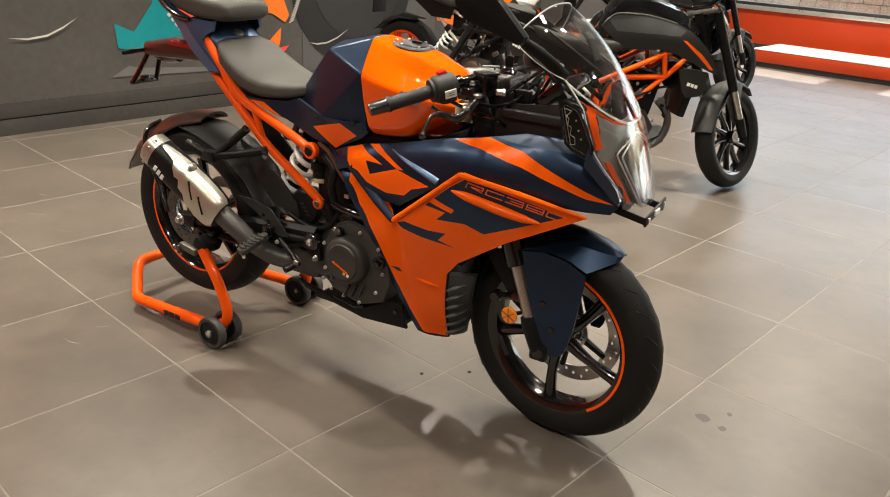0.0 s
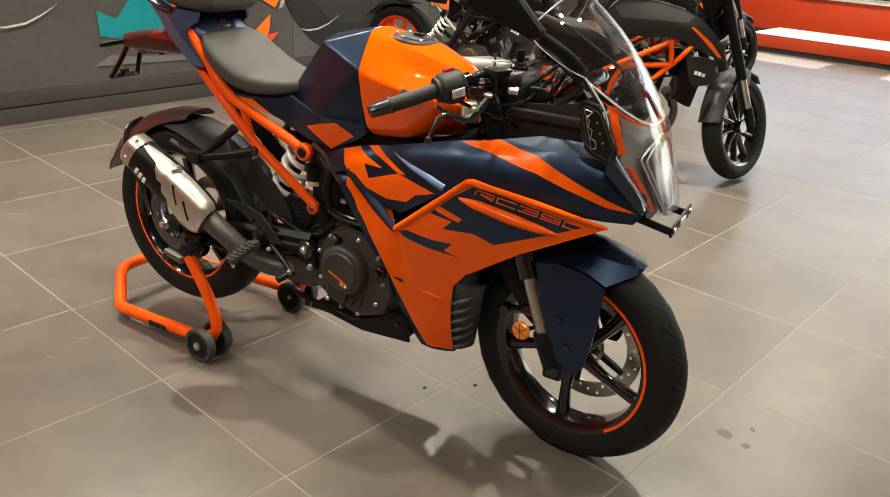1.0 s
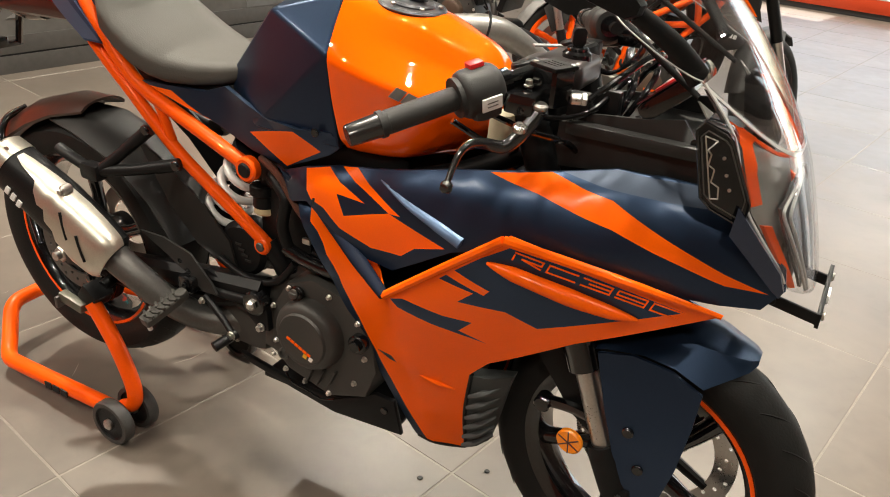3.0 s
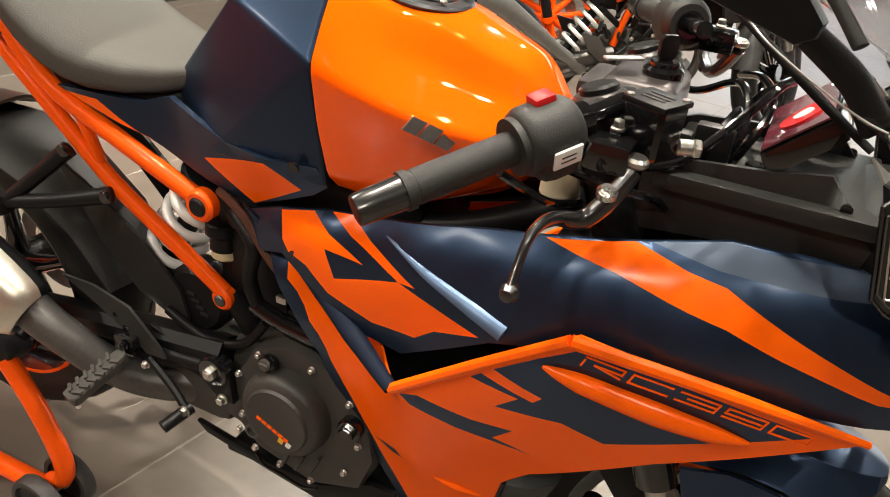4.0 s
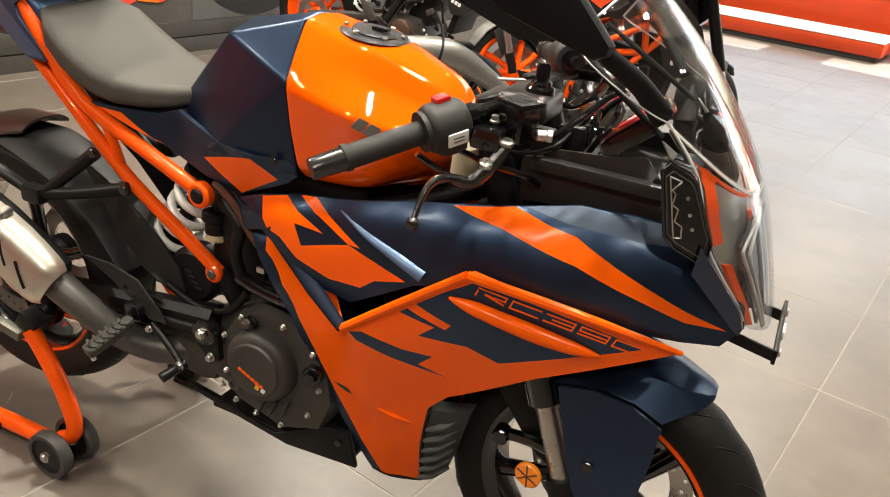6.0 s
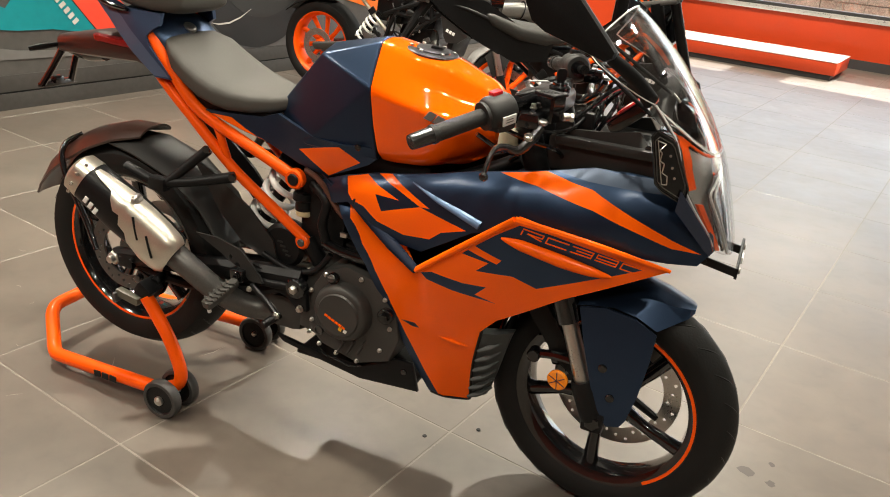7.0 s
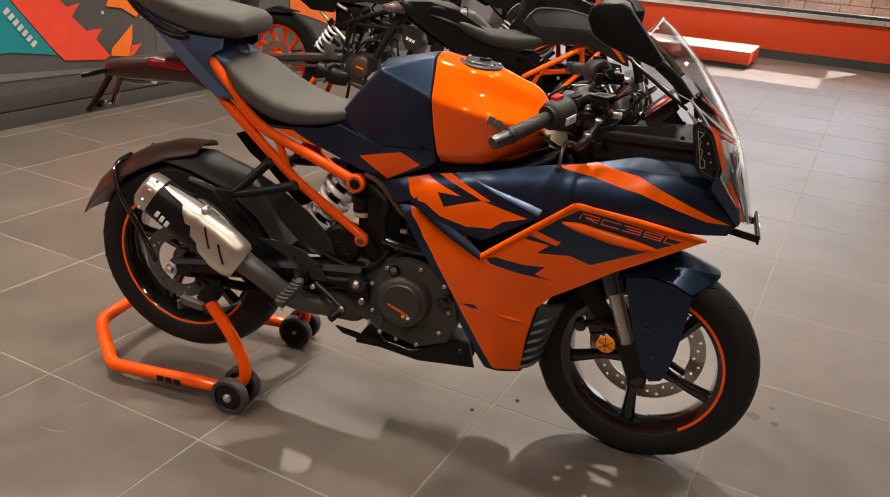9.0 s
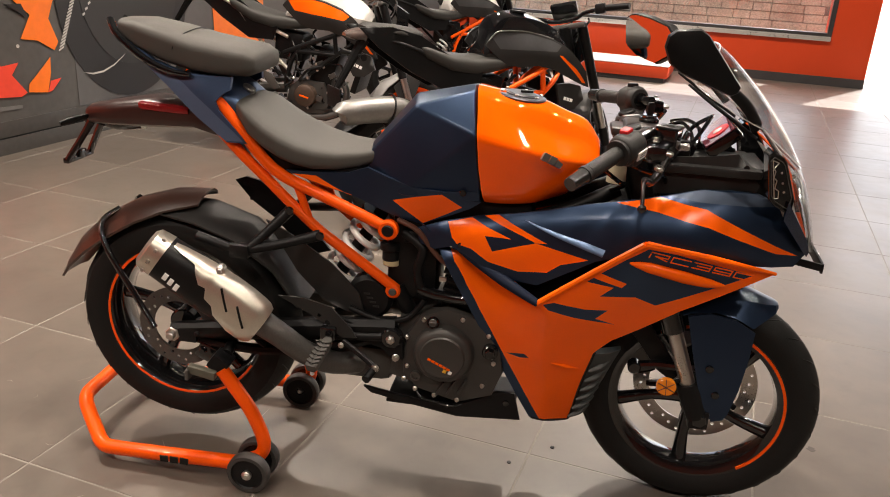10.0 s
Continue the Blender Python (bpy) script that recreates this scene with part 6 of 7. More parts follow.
REFLECTOR = material("satin grey reflector plastic", (0.27, 0.27, 0.255), 0.30, metal=0.2, vary=0.12)
SMOKED = material("smoked lamp plastic", (0.05, 0.05, 0.052), 0.12, coat=0.8, vary=0.1)
FROST = material("frosted clear plastic rim", (0.55, 0.55, 0.54), 0.3, coat=0.6, vary=0.1)
GLOSS_NAVY = material("gloss dark navy paint", (0.030, 0.044, 0.085), 0.18, metal=0.6, coat=1.0, coat_rough=0.08)
part("screen_edge", tube([along(SCREEN[:1], k / 8)[0] for k in range(-8, 9)], 0.0018, 6, 2), CLEAR_EDGE, BIKE, "bright cut edge of the windscreen")
lamp = part("headlight_unit", join(box((1.44, 0, 0.86), (0.04, 0.075, 0.13), 0.012, Matrix.Rotation(radians(-18), 4, "Y")), box((1.41, 0, 0.86), (0.06, 0.17, 0.16), 0.02, Matrix.Rotation(radians(-18), 4, "Y"))), BLACK, BIKE, "dark headlight unit")
part("reflector_shell", lens_strip([(0.12, -0.93, 0.93, 0.12), (1.0, -0.93, 0.93, 1.0), (2.0, -0.93, 0.93, 2.0), (3.0, -0.9, 0.9, 3.0), (3.9, -0.85, 0.85, 3.9)], -0.034, 0.003, 31), REFLECTOR, lamp, "satin grey headlight interior")
part("lens_seam", lens_strip([(0.0, -0.99, 0.99, 0.0), (0.11, -0.99, 0.99, 0.11)], -0.001, 0.003, 31), FROST, BIKE, "frosted joint between windscreen and headlight cover")
part("headlight_glass", lens_strip([(0.95, -0.30, 0.30, 0.95), (1.5, -0.60, 0.60, 1.5), (1.95, -0.58, 0.58, 1.95), (2.65, -0.53, 0.53, 2.65), (3.9, -0.42, 0.42, 3.9)], -0.016, 0.004, 15), SMOKED, lamp, "smoked projector lamp")
part("lamp_divider", lens_strip([(1.1, -0.06, 0.06, 1.1), (3.2, -0.04, 0.04, 3.2)], -0.012, 0.004, 5), BLACK_GLOSS, lamp)
for s in (-1, 1):
    part("screen_edge", tube(along(SCREEN, s, -0.001), 0.0011, 6), CLEAR_EDGE, BIKE)
    part("screen_trim", tube([(1.212, s * 0.094, 1.110), (1.258, s * 0.107, 1.080), (1.320, s * 0.120, 1.040), (1.365, s * 0.126, 1.012)], [0.003, 0.005, 0.005, 0.004], 8, 5, 0.5), BLACK, BIKE)
    part("lens_edge", tube(along(LENSES, s), 0.0022, 6), CLEAR_EDGE, BIKE, "bright edge of the headlight cover")
    part("lens_border", lens_strip([(0.1, 0.95, 0.995, 0.1), (1.0, 0.95, 0.995, 1.0), (2.0, 0.955, 0.995, 2.0), (3.0, 0.94, 0.995, 3.0), (3.95, 0.92, 0.995, 3.95)], -0.004, 0.003, 4, s), SMOKED, BIKE)
    for d in (0.0, 0.09):
        part("light_guide", tube([on_lens(0.66, s * (0.08 - 0.5 * d), -0.008), on_lens(0.85, s * (0.22 - d), -0.008), on_lens(1.48, s * (0.62 - d), -0.008), on_lens(1.68, s * (0.645 - d), -0.008), on_lens(1.95, s * (0.60 - d), -0.008), on_lens(2.65, s * (0.55 - d), -0.008), on_lens(3.95, s * (0.45 - d), -0.008)], 0.0024, 8), FROST, lamp, "silver headlight outline")
    part("light_blade", lens_strip([(0.34, 0.92, 0.72, 0.12), (0.5, 0.91, 0.79, 0.45), (1.4, 0.93, 0.84, 1.2), (1.9, 0.94, 0.83, 1.65)], -0.010, 0.006, 7, s), FRAME_ORANGE, BIKE, "orange blade behind the headlight cover")
    part("light_blade", lens_strip([(0.13, 0.80, 0.12, 0.10), (0.26, 0.78, 0.12, 0.16)], -0.012, 0.005, 15, s), FRAME_ORANGE, BIKE)
    part("light_blade", lens_strip([(2.05, 0.85, 0.77, 1.95), (2.8, 0.85, 0.74, 2.7), (3.85, 0.82, 0.71, 3.75)], -0.010, 0.006, 7, s), FRAME_ORANGE, BIKE, "orange blade behind the headlight cover")
    for k in range(9):
        part("grille_slat", tube([on_lens(0.42 + 0.1 * k, s * 0.80, -0.020), on_lens(0.36 + 0.09 * k, s * (0.70 + 0.006 * k), -0.024)], 0.0017, 6), BLACK, lamp)
    lamp_out = [(1.382, 0.988), (1.390, 0.998), (1.416, 0.984), (1.424, 0.975), (1.460, 0.890), (1.458, 0.857), (1.416, 0.882), (1.402, 0.897)]
    lamp_d = lambda x, z: -0.192 + 0.55 * (x - 1.372)
    face = lambda x, z: (x, s * (0.001 - lamp_d(x, z)), z)
    b = panel(lamp_out, lamp_d, (), 0.05, 0.02)
    dr = part("side_lamp", b if s < 0 else mirrored(b), BLACK_GLOSS, BIKE, "gloss black side lamp")
    mid = Vector((1.421, 0.929))
    part("lamp_frame", tube([face(x, z) for x, z in lamp_out + lamp_out[:1]], 0.0022, 6, 1), BLACK_GLOSS, dr)
    inner = [Vector(p).lerp(mid, 0.16) for p in lamp_out]
    part("lamp_frame", tube([face(p.x, p.y) for p in inner + inner[:1]], 0.0012, 6, 1), DULL_STEEL, dr, "thin grey lamp frame")
    zig = [(x + 0.011, z + 0.004) for x, z in ((1.382, 0.976), (1.397, 0.970), (1.388, 0.958), (1.393, 0.952), (1.392, 0.938), (1.400, 0.932), (1.399, 0.915), (1.409, 0.908), (1.411, 0.892), (1.402, 0.892), (1.382, 0.976))]
    part("lamp_trace", join(*[tube([face(*p), face(*q)], 0.0011, 6) for p, q in zip(zig, zig[1:])]), STEEL, dr, "thin silver light trace")
    for x, z in ((1.419, 0.952), (1.426, 0.929), (1.433, 0.909)):
        part("lamp_dot", drum(face(x, z), (0, s, 0), 0.0025, 0.002, 0.0005, 10), STEEL, dr)
    cheek = panel([(1.449, 0.887), (1.446, 0.846), (1.512, 0.765), (1.524, 0.752), (1.528, 0.762), (1.518, 0.790)], lambda x, z: -0.150 + 0.62 * (x - 1.457), (), 0.012, 0.02)
    part("nose_cheek", cheek if s < 0 else mirrored(cheek), GLOSS_NAVY, BIKE, "gloss dark cheek beside the headlight")
part("nose_underside", loft(half_loft([(1.30, [(0, 0.70), (0.10, 0.735), (0.12, 0.75), (0, 0.76)]), (1.42, [(0, 0.705), (0.085, 0.728), (0.10, 0.745), (0, 0.76)]), (1.52, [(0, 0.715), (0.055, 0.725), (0.06, 0.74), (0, 0.75)])])), BLACK, BIKE)
# empty plate carrier under the nose
for s in (-1, 1):
    part("carrier_arm", join(box((1.540, s * 0.070 + 0.015, 0.718), (0.085, 0.006, 0.018), 0.002, Matrix.Rotation(radians(10), 4, "Y")), drum((1.515, s * 0.074 + 0.015, 0.722), (0, 1, 0), 0.006, 0.005, 0.001, 12)), BLACK, BIKE)
part("plate_strip", plate([(-0.058, 0.698), (0.088, 0.715), (0.088, 0.738), (-0.058, 0.721)], 1.578, 1.584, 0.001, "yz"), BLACK, BIKE, "black plate carrier strip")
part("plate_clip", box((1.586, 0.015, 0.719), (0.004, 0.034, 0.014), 0.001), WHITE, BIKE, "white clip")
for y, z in ((-0.042, 0.712), (0.072, 0.725)):
    part("plate_bolt", drum((1.586, y, z), (1, 0, 0), 0.007, 0.004, 0.001, 14), STEEL, BIKE)

# ---- rear paddock stand ----


WORN_RUBBER = material("worn grey black rubber", (0.035, 0.033, 0.031), 0.55, vary=0.4, scale=30, fine=220, bump=0.2)


def paddock_stand():
    st = root("paddock_stand", (0, 0, 0))
    rail = [(0.235, -0.215, 0.058), (0.12, -0.215, 0.055), (-0.02, -0.214, 0.050), (-0.14, -0.213, 0.047), (-0.175, -0.210, 0.047), (-0.200, -0.196, 0.053), (-0.222, -0.176, 0.066), (-0.265, -0.137, 0.097), (-0.283, -0.118, 0.111), (-0.295, -0.092, 0.120), (-0.297, -0.060, 0.122)]
    path = rail + [(-0.297, 0.0, 0.122)] + [(x, -y, z) for x, y, z in rail[::-1]]
    part("frame_tube", tube(path, 0.0195, 16, 5), FRAME_ORANGE, st, "bent orange steel tube")
    for s in (-1, 1):
        part("upright", tube([(0.225, s * 0.20, 0.062), (0.262, s * 0.20, 0.085), (0.268, s * 0.198, 0.13), (0.235, s * 0.195, 0.21), (0.185, s * 0.19, 0.28), (0.158, s * 0.19, 0.318)], [0.0165, 0.0175, 0.018, 0.018, 0.018, 0.018], 14), FRAME_ORANGE, st, "orange upright")
        part("axle", drum((0.244, s * 0.215, 0.056), (0, 1, 0), 0.008, 0.11), STEEL, st)
        for y in (s * 0.246, s * 0.175):
            w = part("wheel", lathe([(0.012, -0.011), (0.040, -0.009), (0.044, -0.013), (0.044, 0.013), (0.040, 0.009), (0.012, 0.011)], (0.244, y, 0.056), (0, 1, 0), 36), BLACK, st, "black stand wheel")
            part("tread", lathe([(0.0435, -0.014), (0.053, -0.014), (0.056, -0.010), (0.056, 0.010), (0.053, 0.014), (0.0435, 0.014)], (0.244, y, 0.056), (0, 1, 0), 36), WORN_RUBBER, w, "grey worn rubber tread")
            part("hub_bolt", join(drum((0.244, y + s * 0.014, 0.056), (0, 1, 0), 0.013, 0.012, 0.002, 20)), STEEL, w)
        part("hook", join(box((0.150, s * 0.172, 0.330), (0.05, 0.055, 0.045), 0.008, Matrix.Rotation(radians(35), 4, "Y")), tube([(0.16, s * 0.16, 0.345), (0.155, s * 0.12, 0.352)], 0.014, 10)), BLACK, st, "black swingarm hook")
        part("hook_arm", join(box((0.112, s * 0.205, 0.312), (0.075, 0.022, 0.022), 0.004, Matrix.Rotation(radians(10), 4, "Y"))), material("worn olive metal", (0.12, 0.115, 0.09), 0.45, metal=0.4) , st, "worn metal adjuster")
        part("adjuster_end", box((0.078, s * 0.212, 0.306), (0.010, 0.026, 0.028), 0.003), DULL_STEEL, st)
    for k in range(3):
        part("marking", box((0.005 + 0.028 * k, -0.2365, 0.052), (0.022, 0.003, 0.018), 0, Matrix.Rotation(radians(4 * k - 3), 4, "Y")), BLACK, st, "plain black marking", smooth=0)
    tagged(st, "orange tubular rear paddock stand under the motorcycle", "paddock stand")


paddock_stand()

# ---- wall mural: flat printed vinyl shapes, in (v, z) on the west wall ----


def vinyl(name, outline, mat, lift, parent, label=""):
    bm = plate(outline, 0, 0.002, 0, "yz")
    bmesh.ops.transform(bm, matrix=ROOM @ Matrix.Translation((U_WALL + lift, 0, 0)), verts=bm.verts)
    return part(name, bm, mat, parent, label, smooth=0)


def mural():
    m = root("wall_mural", ROOM @ Vector((U_WALL, 3, 0.2)))
    flat = lambda n, c, r=0.42: material(n, c, r, vary=0.12, scale=2, fine=18)
    teal, red, orange = flat("teal print", (0.008, 0.21, 0.24)), flat("red orange print", (0.72, 0.06, 0.03)), flat("orange print", (0.78, 0.16, 0.01))
    dark, grey, pale = flat("charcoal print", (0.012, 0.011, 0.011)), flat("grey print", (0.090, 0.087, 0.086)), flat("pale print", (0.5, 0.48, 0.45))
    vinyl("mural_shape", [(2.92, 0.21), (4.44, 0.21), (4.44, 3.0), (2.92, 3.0)], grey, 0.002, m, "grey printed ground")
    vinyl("mural_shape", [(3.46 + 0.66 * math.cos(2 * math.pi * k / 48), 0.95 + 0.735 * math.sin(2 * math.pi * k / 48)) for k in range(48)], dark, 0.006, m, "printed dark wheel")
    vinyl("mural_shape", [(3.50 + 0.50 * math.cos(2 * math.pi * k / 48), 1.0 + 0.56 * math.sin(2 * math.pi * k / 48)) for k in range(48)], flat("soft black print", (0.020, 0.019, 0.018)), 0.009, m, "printed dark wheel rim")
    vinyl("mural_shape", [(1.38, 0.65), (1.51, 0.59), (1.655, 0.77), (1.685, 0.925), (1.87, 0.69), (2.05, 0.46), (2.09, 0.41), (1.79, 0.455), (1.57, 0.46), (1.47, 0.47), (1.39, 0.49)], teal, 0.004, m, "teal printed shape")
    vinyl("mural_shape", [(1.685, 0.935), (1.87, 0.70), (2.05, 0.47), (2.14, 0.37), (2.45, 0.34), (2.50, 0.36), (2.40, 0.48), (2.46, 0.55), (2.33, 0.54), (2.23, 0.64), (2.30, 0.72), (2.20, 0.70), (2.12, 0.78), (2.10, 0.95), (1.85, 1.05)], red, 0.006, m, "red printed shape")
    vinyl("mural_shape", [(2.42, 1.0), (2.48, 0.92), (2.59, 0.83), (2.50, 0.69), (2.63, 0.67), (2.75, 0.60), (2.79, 0.65), (2.73, 0.80), (2.80, 0.95), (2.68, 1.05)], orange, 0.008, m, "orange printed shape")
    vinyl("mural_shape", [(2.40, 0.90), (2.53, 0.90), (2.57, 0.81), (2.47, 0.87)], dark, 0.011, m, "charcoal printed shape")
    vinyl("mural_shape", [(2.71, 0.56), (2.60, 0.47), (2.52, 0.41), (2.51, 0.36), (2.66, 0.34), (2.70, 0.46)], orange, 0.008, m, "orange printed shape")
    vinyl("mural_shape", [(2.69, 0.41), (2.78, 0.42), (2.70, 0.35), (2.66, 0.34)], red, 0.011, m, "red printed shape")
    vinyl("mural_shape", [(1.33, 0.30), (1.45, 0.365), (1.56, 0.345), (2.05, 0.312), (2.45, 0.288), (2.45, 0.268), (1.80, 0.287)], flat("mid grey print", (0.13, 0.125, 0.12)), 0.004, m, "grey printed streak")
    vinyl("mural_shape", [(2.468 + 0.012 * math.cos(a), 0.65 + 0.012 * math.sin(a)) for a in np.linspace(0, 5.6, 9)], pale, 0.011, m, "pale printed dot")
    for k in range(16):
        v, z = 2.785 + 0.0095 * k, 0.60 + 0.021 * k
        vinyl("mural_shape", [(v, z), (v + 0.045, z + 0.022), (v + 0.045, z + 0.011), (v, z - 0.009)], pale, 0.012, m, "pale printed chain link")
    for pts in ([(2.97, 0.432), (3.06, 0.408), (3.16, 0.412), (3.27, 0.447), (3.38, 0.512), (3.27, 0.457), (3.16, 0.424), (3.06, 0.419)], [(0.71, 0.594), (0.82, 0.577), (0.94, 0.592), (1.04, 0.636), (1.14, 0.700), (1.04, 0.647), (0.94, 0.604), (0.82, 0.588)]):
        vinyl("mural_shape", pts, pale, 0.012, m, "pale printed arc")
    for k in range(9):
        v, z = 3.02 + 0.03 * (k % 5), 0.80 + 0.035 * k
        vinyl("mural_shape", [(v, z), (v + 0.022, z + 0.012), (v + 0.018, z + 0.024), (v - 0.004, z + 0.014)], pale, 0.012, m, "pale printed glint")
    vinyl("mural_shape", [(4.47, 0.54), (4.80, 0.46), (5.15, 0.35), (5.22, 0.35), (5.22, 1.3), (4.44, 1.3)], orange, 0.004, m, "orange printed shape")
    for k in range(7):
        a = Vector((1.792, 0.722)).lerp(Vector((1.945, 0.520)), k / 6)
        d, n = Vector((0.60, -0.80)), Vector((-0.80, -0.60))
        q = [a, a + d * 0.026, a + d * 0.026 + n * 0.042, a + n * 0.042]
        vinyl("mural_marking", [tuple(p) for p in q], pale, 0.009, m, "plain white marking")
    tagged(m, "large racing mural printed in orange, teal and charcoal", "mural")


mural()

# ---- the other motorcycles ----
GREY_PAINT = material("satin grey paint", (0.045, 0.045, 0.047), 0.35, vary=0.1)
SHROUD = material("matte charcoal plastic", (0.016, 0.015, 0.0145), 0.5, spec=0.35, vary=0.12, bump=0.1, fine=500)
PEARL = material("pearl white paint", (0.62, 0.60, 0.57), 0.3, coat=0.4, vary=0.06)


def naked_motorcycle(place, paint, accent, frame_mat, wheel_mat, sub_mat, label, marks, turned=26):
    b = root("naked_motorcycle", (0, 0, 0))
    F, R = Vector((1.36, 0, 0.298)), Vector((0, 0, 0.310))
    for nm, c, rad, w in (("front_wheel", F, 0.296, 0.112), ("rear_wheel", R, 0.308, 0.150)):
        h = wheel(nm, b, c, rad, w, 0.219, 10, 12, wheel_mat, "ten spoke wheel with black tyre", tread=False)
        part("brake_disc", disc(c + Vector((0, 0.062 if nm[0] == "f" else -0.085, 0)), 0.10 if nm[0] == "f" else 0.07, 0.155 if nm[0] == "f" else 0.112, 0.005, 24), STEEL, h, "drilled steel brake disc")
    for s in (-1, 1):
        top, mid, low = Vector((1.075, s * 0.098, 0.98)), Vector((1.25, s * 0.098, 0.56)), Vector((1.355, s * 0.098, 0.30))
        part("fork_outer_tube", tube([top, mid], 0.027, 16), BLACK, b)
        part("fork_stanchion", tube([mid, mid.lerp(low, 0.7)], 0.021, 16), STEEL, b, "polished fork stanchion")
        part("fork_foot", tube([mid.lerp(low, 0.6), low], [0.027, 0.025], 12), BLACK, b)
        part("swingarm", join(tube([(0, s * 0.115, 0.31), (0.25, s * 0.112, 0.36), (0.52, s * 0.09, 0.40)], [0.022, 0.026, 0.03], 10, 5, 1.5), tube([(0.06, s * 0.113, 0.295), (0.3, s * 0.11, 0.31), (0.46, s * 0.1, 0.36)], 0.012, 8)), DULL_STEEL, b)
        # trellis
        for pts in ([(0.50, 0.10, 0.62), (0.626, 0.12, 0.682), (0.836, 0.125, 0.778), (0.98, 0.07, 0.84)], [(0.52, 0.10, 0.44), (0.56, 0.11, 0.58), (0.626, 0.12, 0.682)], [(0.59, 0.115, 0.645), (0.72, 0.122, 0.653), (0.855, 0.125, 0.658)],
                    [(0.836, 0.125, 0.778), (0.846, 0.125, 0.72), (0.855, 0.125, 0.658)], [(0.68, 0.115, 0.51), (0.74, 0.125, 0.563), (0.912, 0.12, 0.705), (0.99, 0.08, 0.775)]):
            part("frame_tube", tube([(x, s * y, z) for x, y, z in pts], 0.0145, 10, 4), frame_mat, b)
        part("subframe_tube", tube([(0.52, s * 0.10, 0.72), (0.30, s * 0.10, 0.80), (0.05, s * 0.085, 0.90), (-0.15, s * 0.06, 0.95)], 0.012, 10), sub_mat, b)
        part("subframe_tube", tube([(0.53, s * 0.10, 0.52), (0.33, s * 0.10, 0.68), (0.18, s * 0.09, 0.84)], 0.012, 10), sub_mat, b)
        shroud = [(0.475, 0.908), (0.505, 0.950), (0.55, 0.976), (0.65, 0.978), (0.75, 0.968), (0.88, 0.938), (0.95, 0.905), (0.995, 0.872), (1.045, 0.825), (1.085, 0.775), (1.115, 0.725), (1.137, 0.680), (1.10, 0.690), (1.04, 0.715), (0.968, 0.748), (0.89, 0.783), (0.80, 0.800), (0.68, 0.795), (0.60, 0.812), (0.53, 0.862)]
        dpt = spread([(0.48, 0.908, -0.105), (0.55, 0.975, -0.105), (0.60, 0.82, -0.115), (0.70, 0.89, -0.145), (0.75, 0.968, -0.118), (0.88, 0.936, -0.135), (0.85, 0.86, -0.165), (0.80, 0.80, -0.135), (0.995, 0.87, -0.165), (0.97, 0.75, -0.150), (1.085, 0.775, -0.185), (1.13, 0.69, -0.165)])
        side = panel(shroud, dpt, [([(0.915, 0.856), (0.938, 0.852), (1.03, 0.785), (1.108, 0.704), (1.086, 0.706), (1.00, 0.785)], 1), ([(0.51, 0.945), (0.555, 0.968), (0.65, 0.970), (0.75, 0.960), (0.875, 0.930), (0.93, 0.905), (0.90, 0.875), (0.75, 0.882), (0.56, 0.888)], 2)], 0.006, 0.03)
        part("shroud_trim", tube([(x, s * (-dpt(x, z) + 0.001), z) for x, z in ((0.49, 0.93), (0.515, 0.955), (0.555, 0.977), (0.65, 0.979), (0.75, 0.969), (0.88, 0.939))], 0.0035, 8, 5), DULL_STEEL, b, "thin silver shroud trim")
        part("tank_shroud", side if s < 0 else mirrored(side), [SHROUD, ORANGE, accent], b, "angular matte dark side shroud")
        tailp = [(-0.22, 0.992), (-0.05, 0.995), (0.10, 0.955), (0.28, 0.85), (0.46, 0.79), (0.43, 0.69), (0.26, 0.68), (0.06, 0.78), (-0.12, 0.90)]
        tb = panel(tailp, lambda x, z: -0.085 - 0.09 * max(0, x), (), 0.01, 0.04)
        part("tail_panel", tb if s < 0 else mirrored(tb), BLACK, b)
        guard_bm = panel([(0.925, 0.702), (1.01, 0.705), (1.09, 0.688), (1.122, 0.612), (1.06, 0.560), (0.985, 0.550), (0.960, 0.585)], lambda x, z: -0.150 - 0.10 * max(0, 0.06 - abs(x - 1.03)), (), 0.02, 0.03)
        part("radiator_guard", guard_bm if s < 0 else mirrored(guard_bm), SHROUD, b, "matte charcoal radiator guard")
        for k in range(3):
            part("marking", box((0.985 + 0.022 * k, s * 0.1565, 0.624 - 0.006 * k), (0.016, 0.004, 0.018), 0, Matrix.Rotation(radians(14), 4, "Y")), WHITE, b, "plain white marking", smooth=0)
        part("bar_grip", tube([(1.00, s * 0.38, 1.04), (1.02, s * 0.25, 1.05)], 0.017, 12), BLACK, b)
        part("switch_housing", box((1.025, s * 0.22, 1.05), (0.05, 0.055, 0.055), 0.012), BLACK, b)
        part("lever", tube([(1.06, s * 0.20, 1.045), (1.07, s * 0.28, 1.035), (1.05, s * 0.37, 1.02)], 0.006, 8), DULL_STEEL, b)
        part("footpeg", tube([(0.47, s * 0.13, 0.36), (0.46, s * 0.23, 0.35)], 0.012, 8), DULL_STEEL, b)
        part("turn_signal", tube([(-0.20, s * 0.04, 0.86), (-0.215, s * 0.12, 0.86)], [0.008, 0.016], 8), BLACK, b)
    part("handlebar", tube([(1.01, -0.30, 1.05), (1.045, -0.14, 1.045), (1.06, -0.06, 1.02), (1.06, 0.06, 1.02), (1.045, 0.14, 1.045), (1.01, 0.30, 1.05)], 0.012, 10), BLACK_GLOSS, b)
    part("top_clamp", box((1.075, 0, 0.985), (0.07, 0.24, 0.03), 0.01), DULL_STEEL, b)
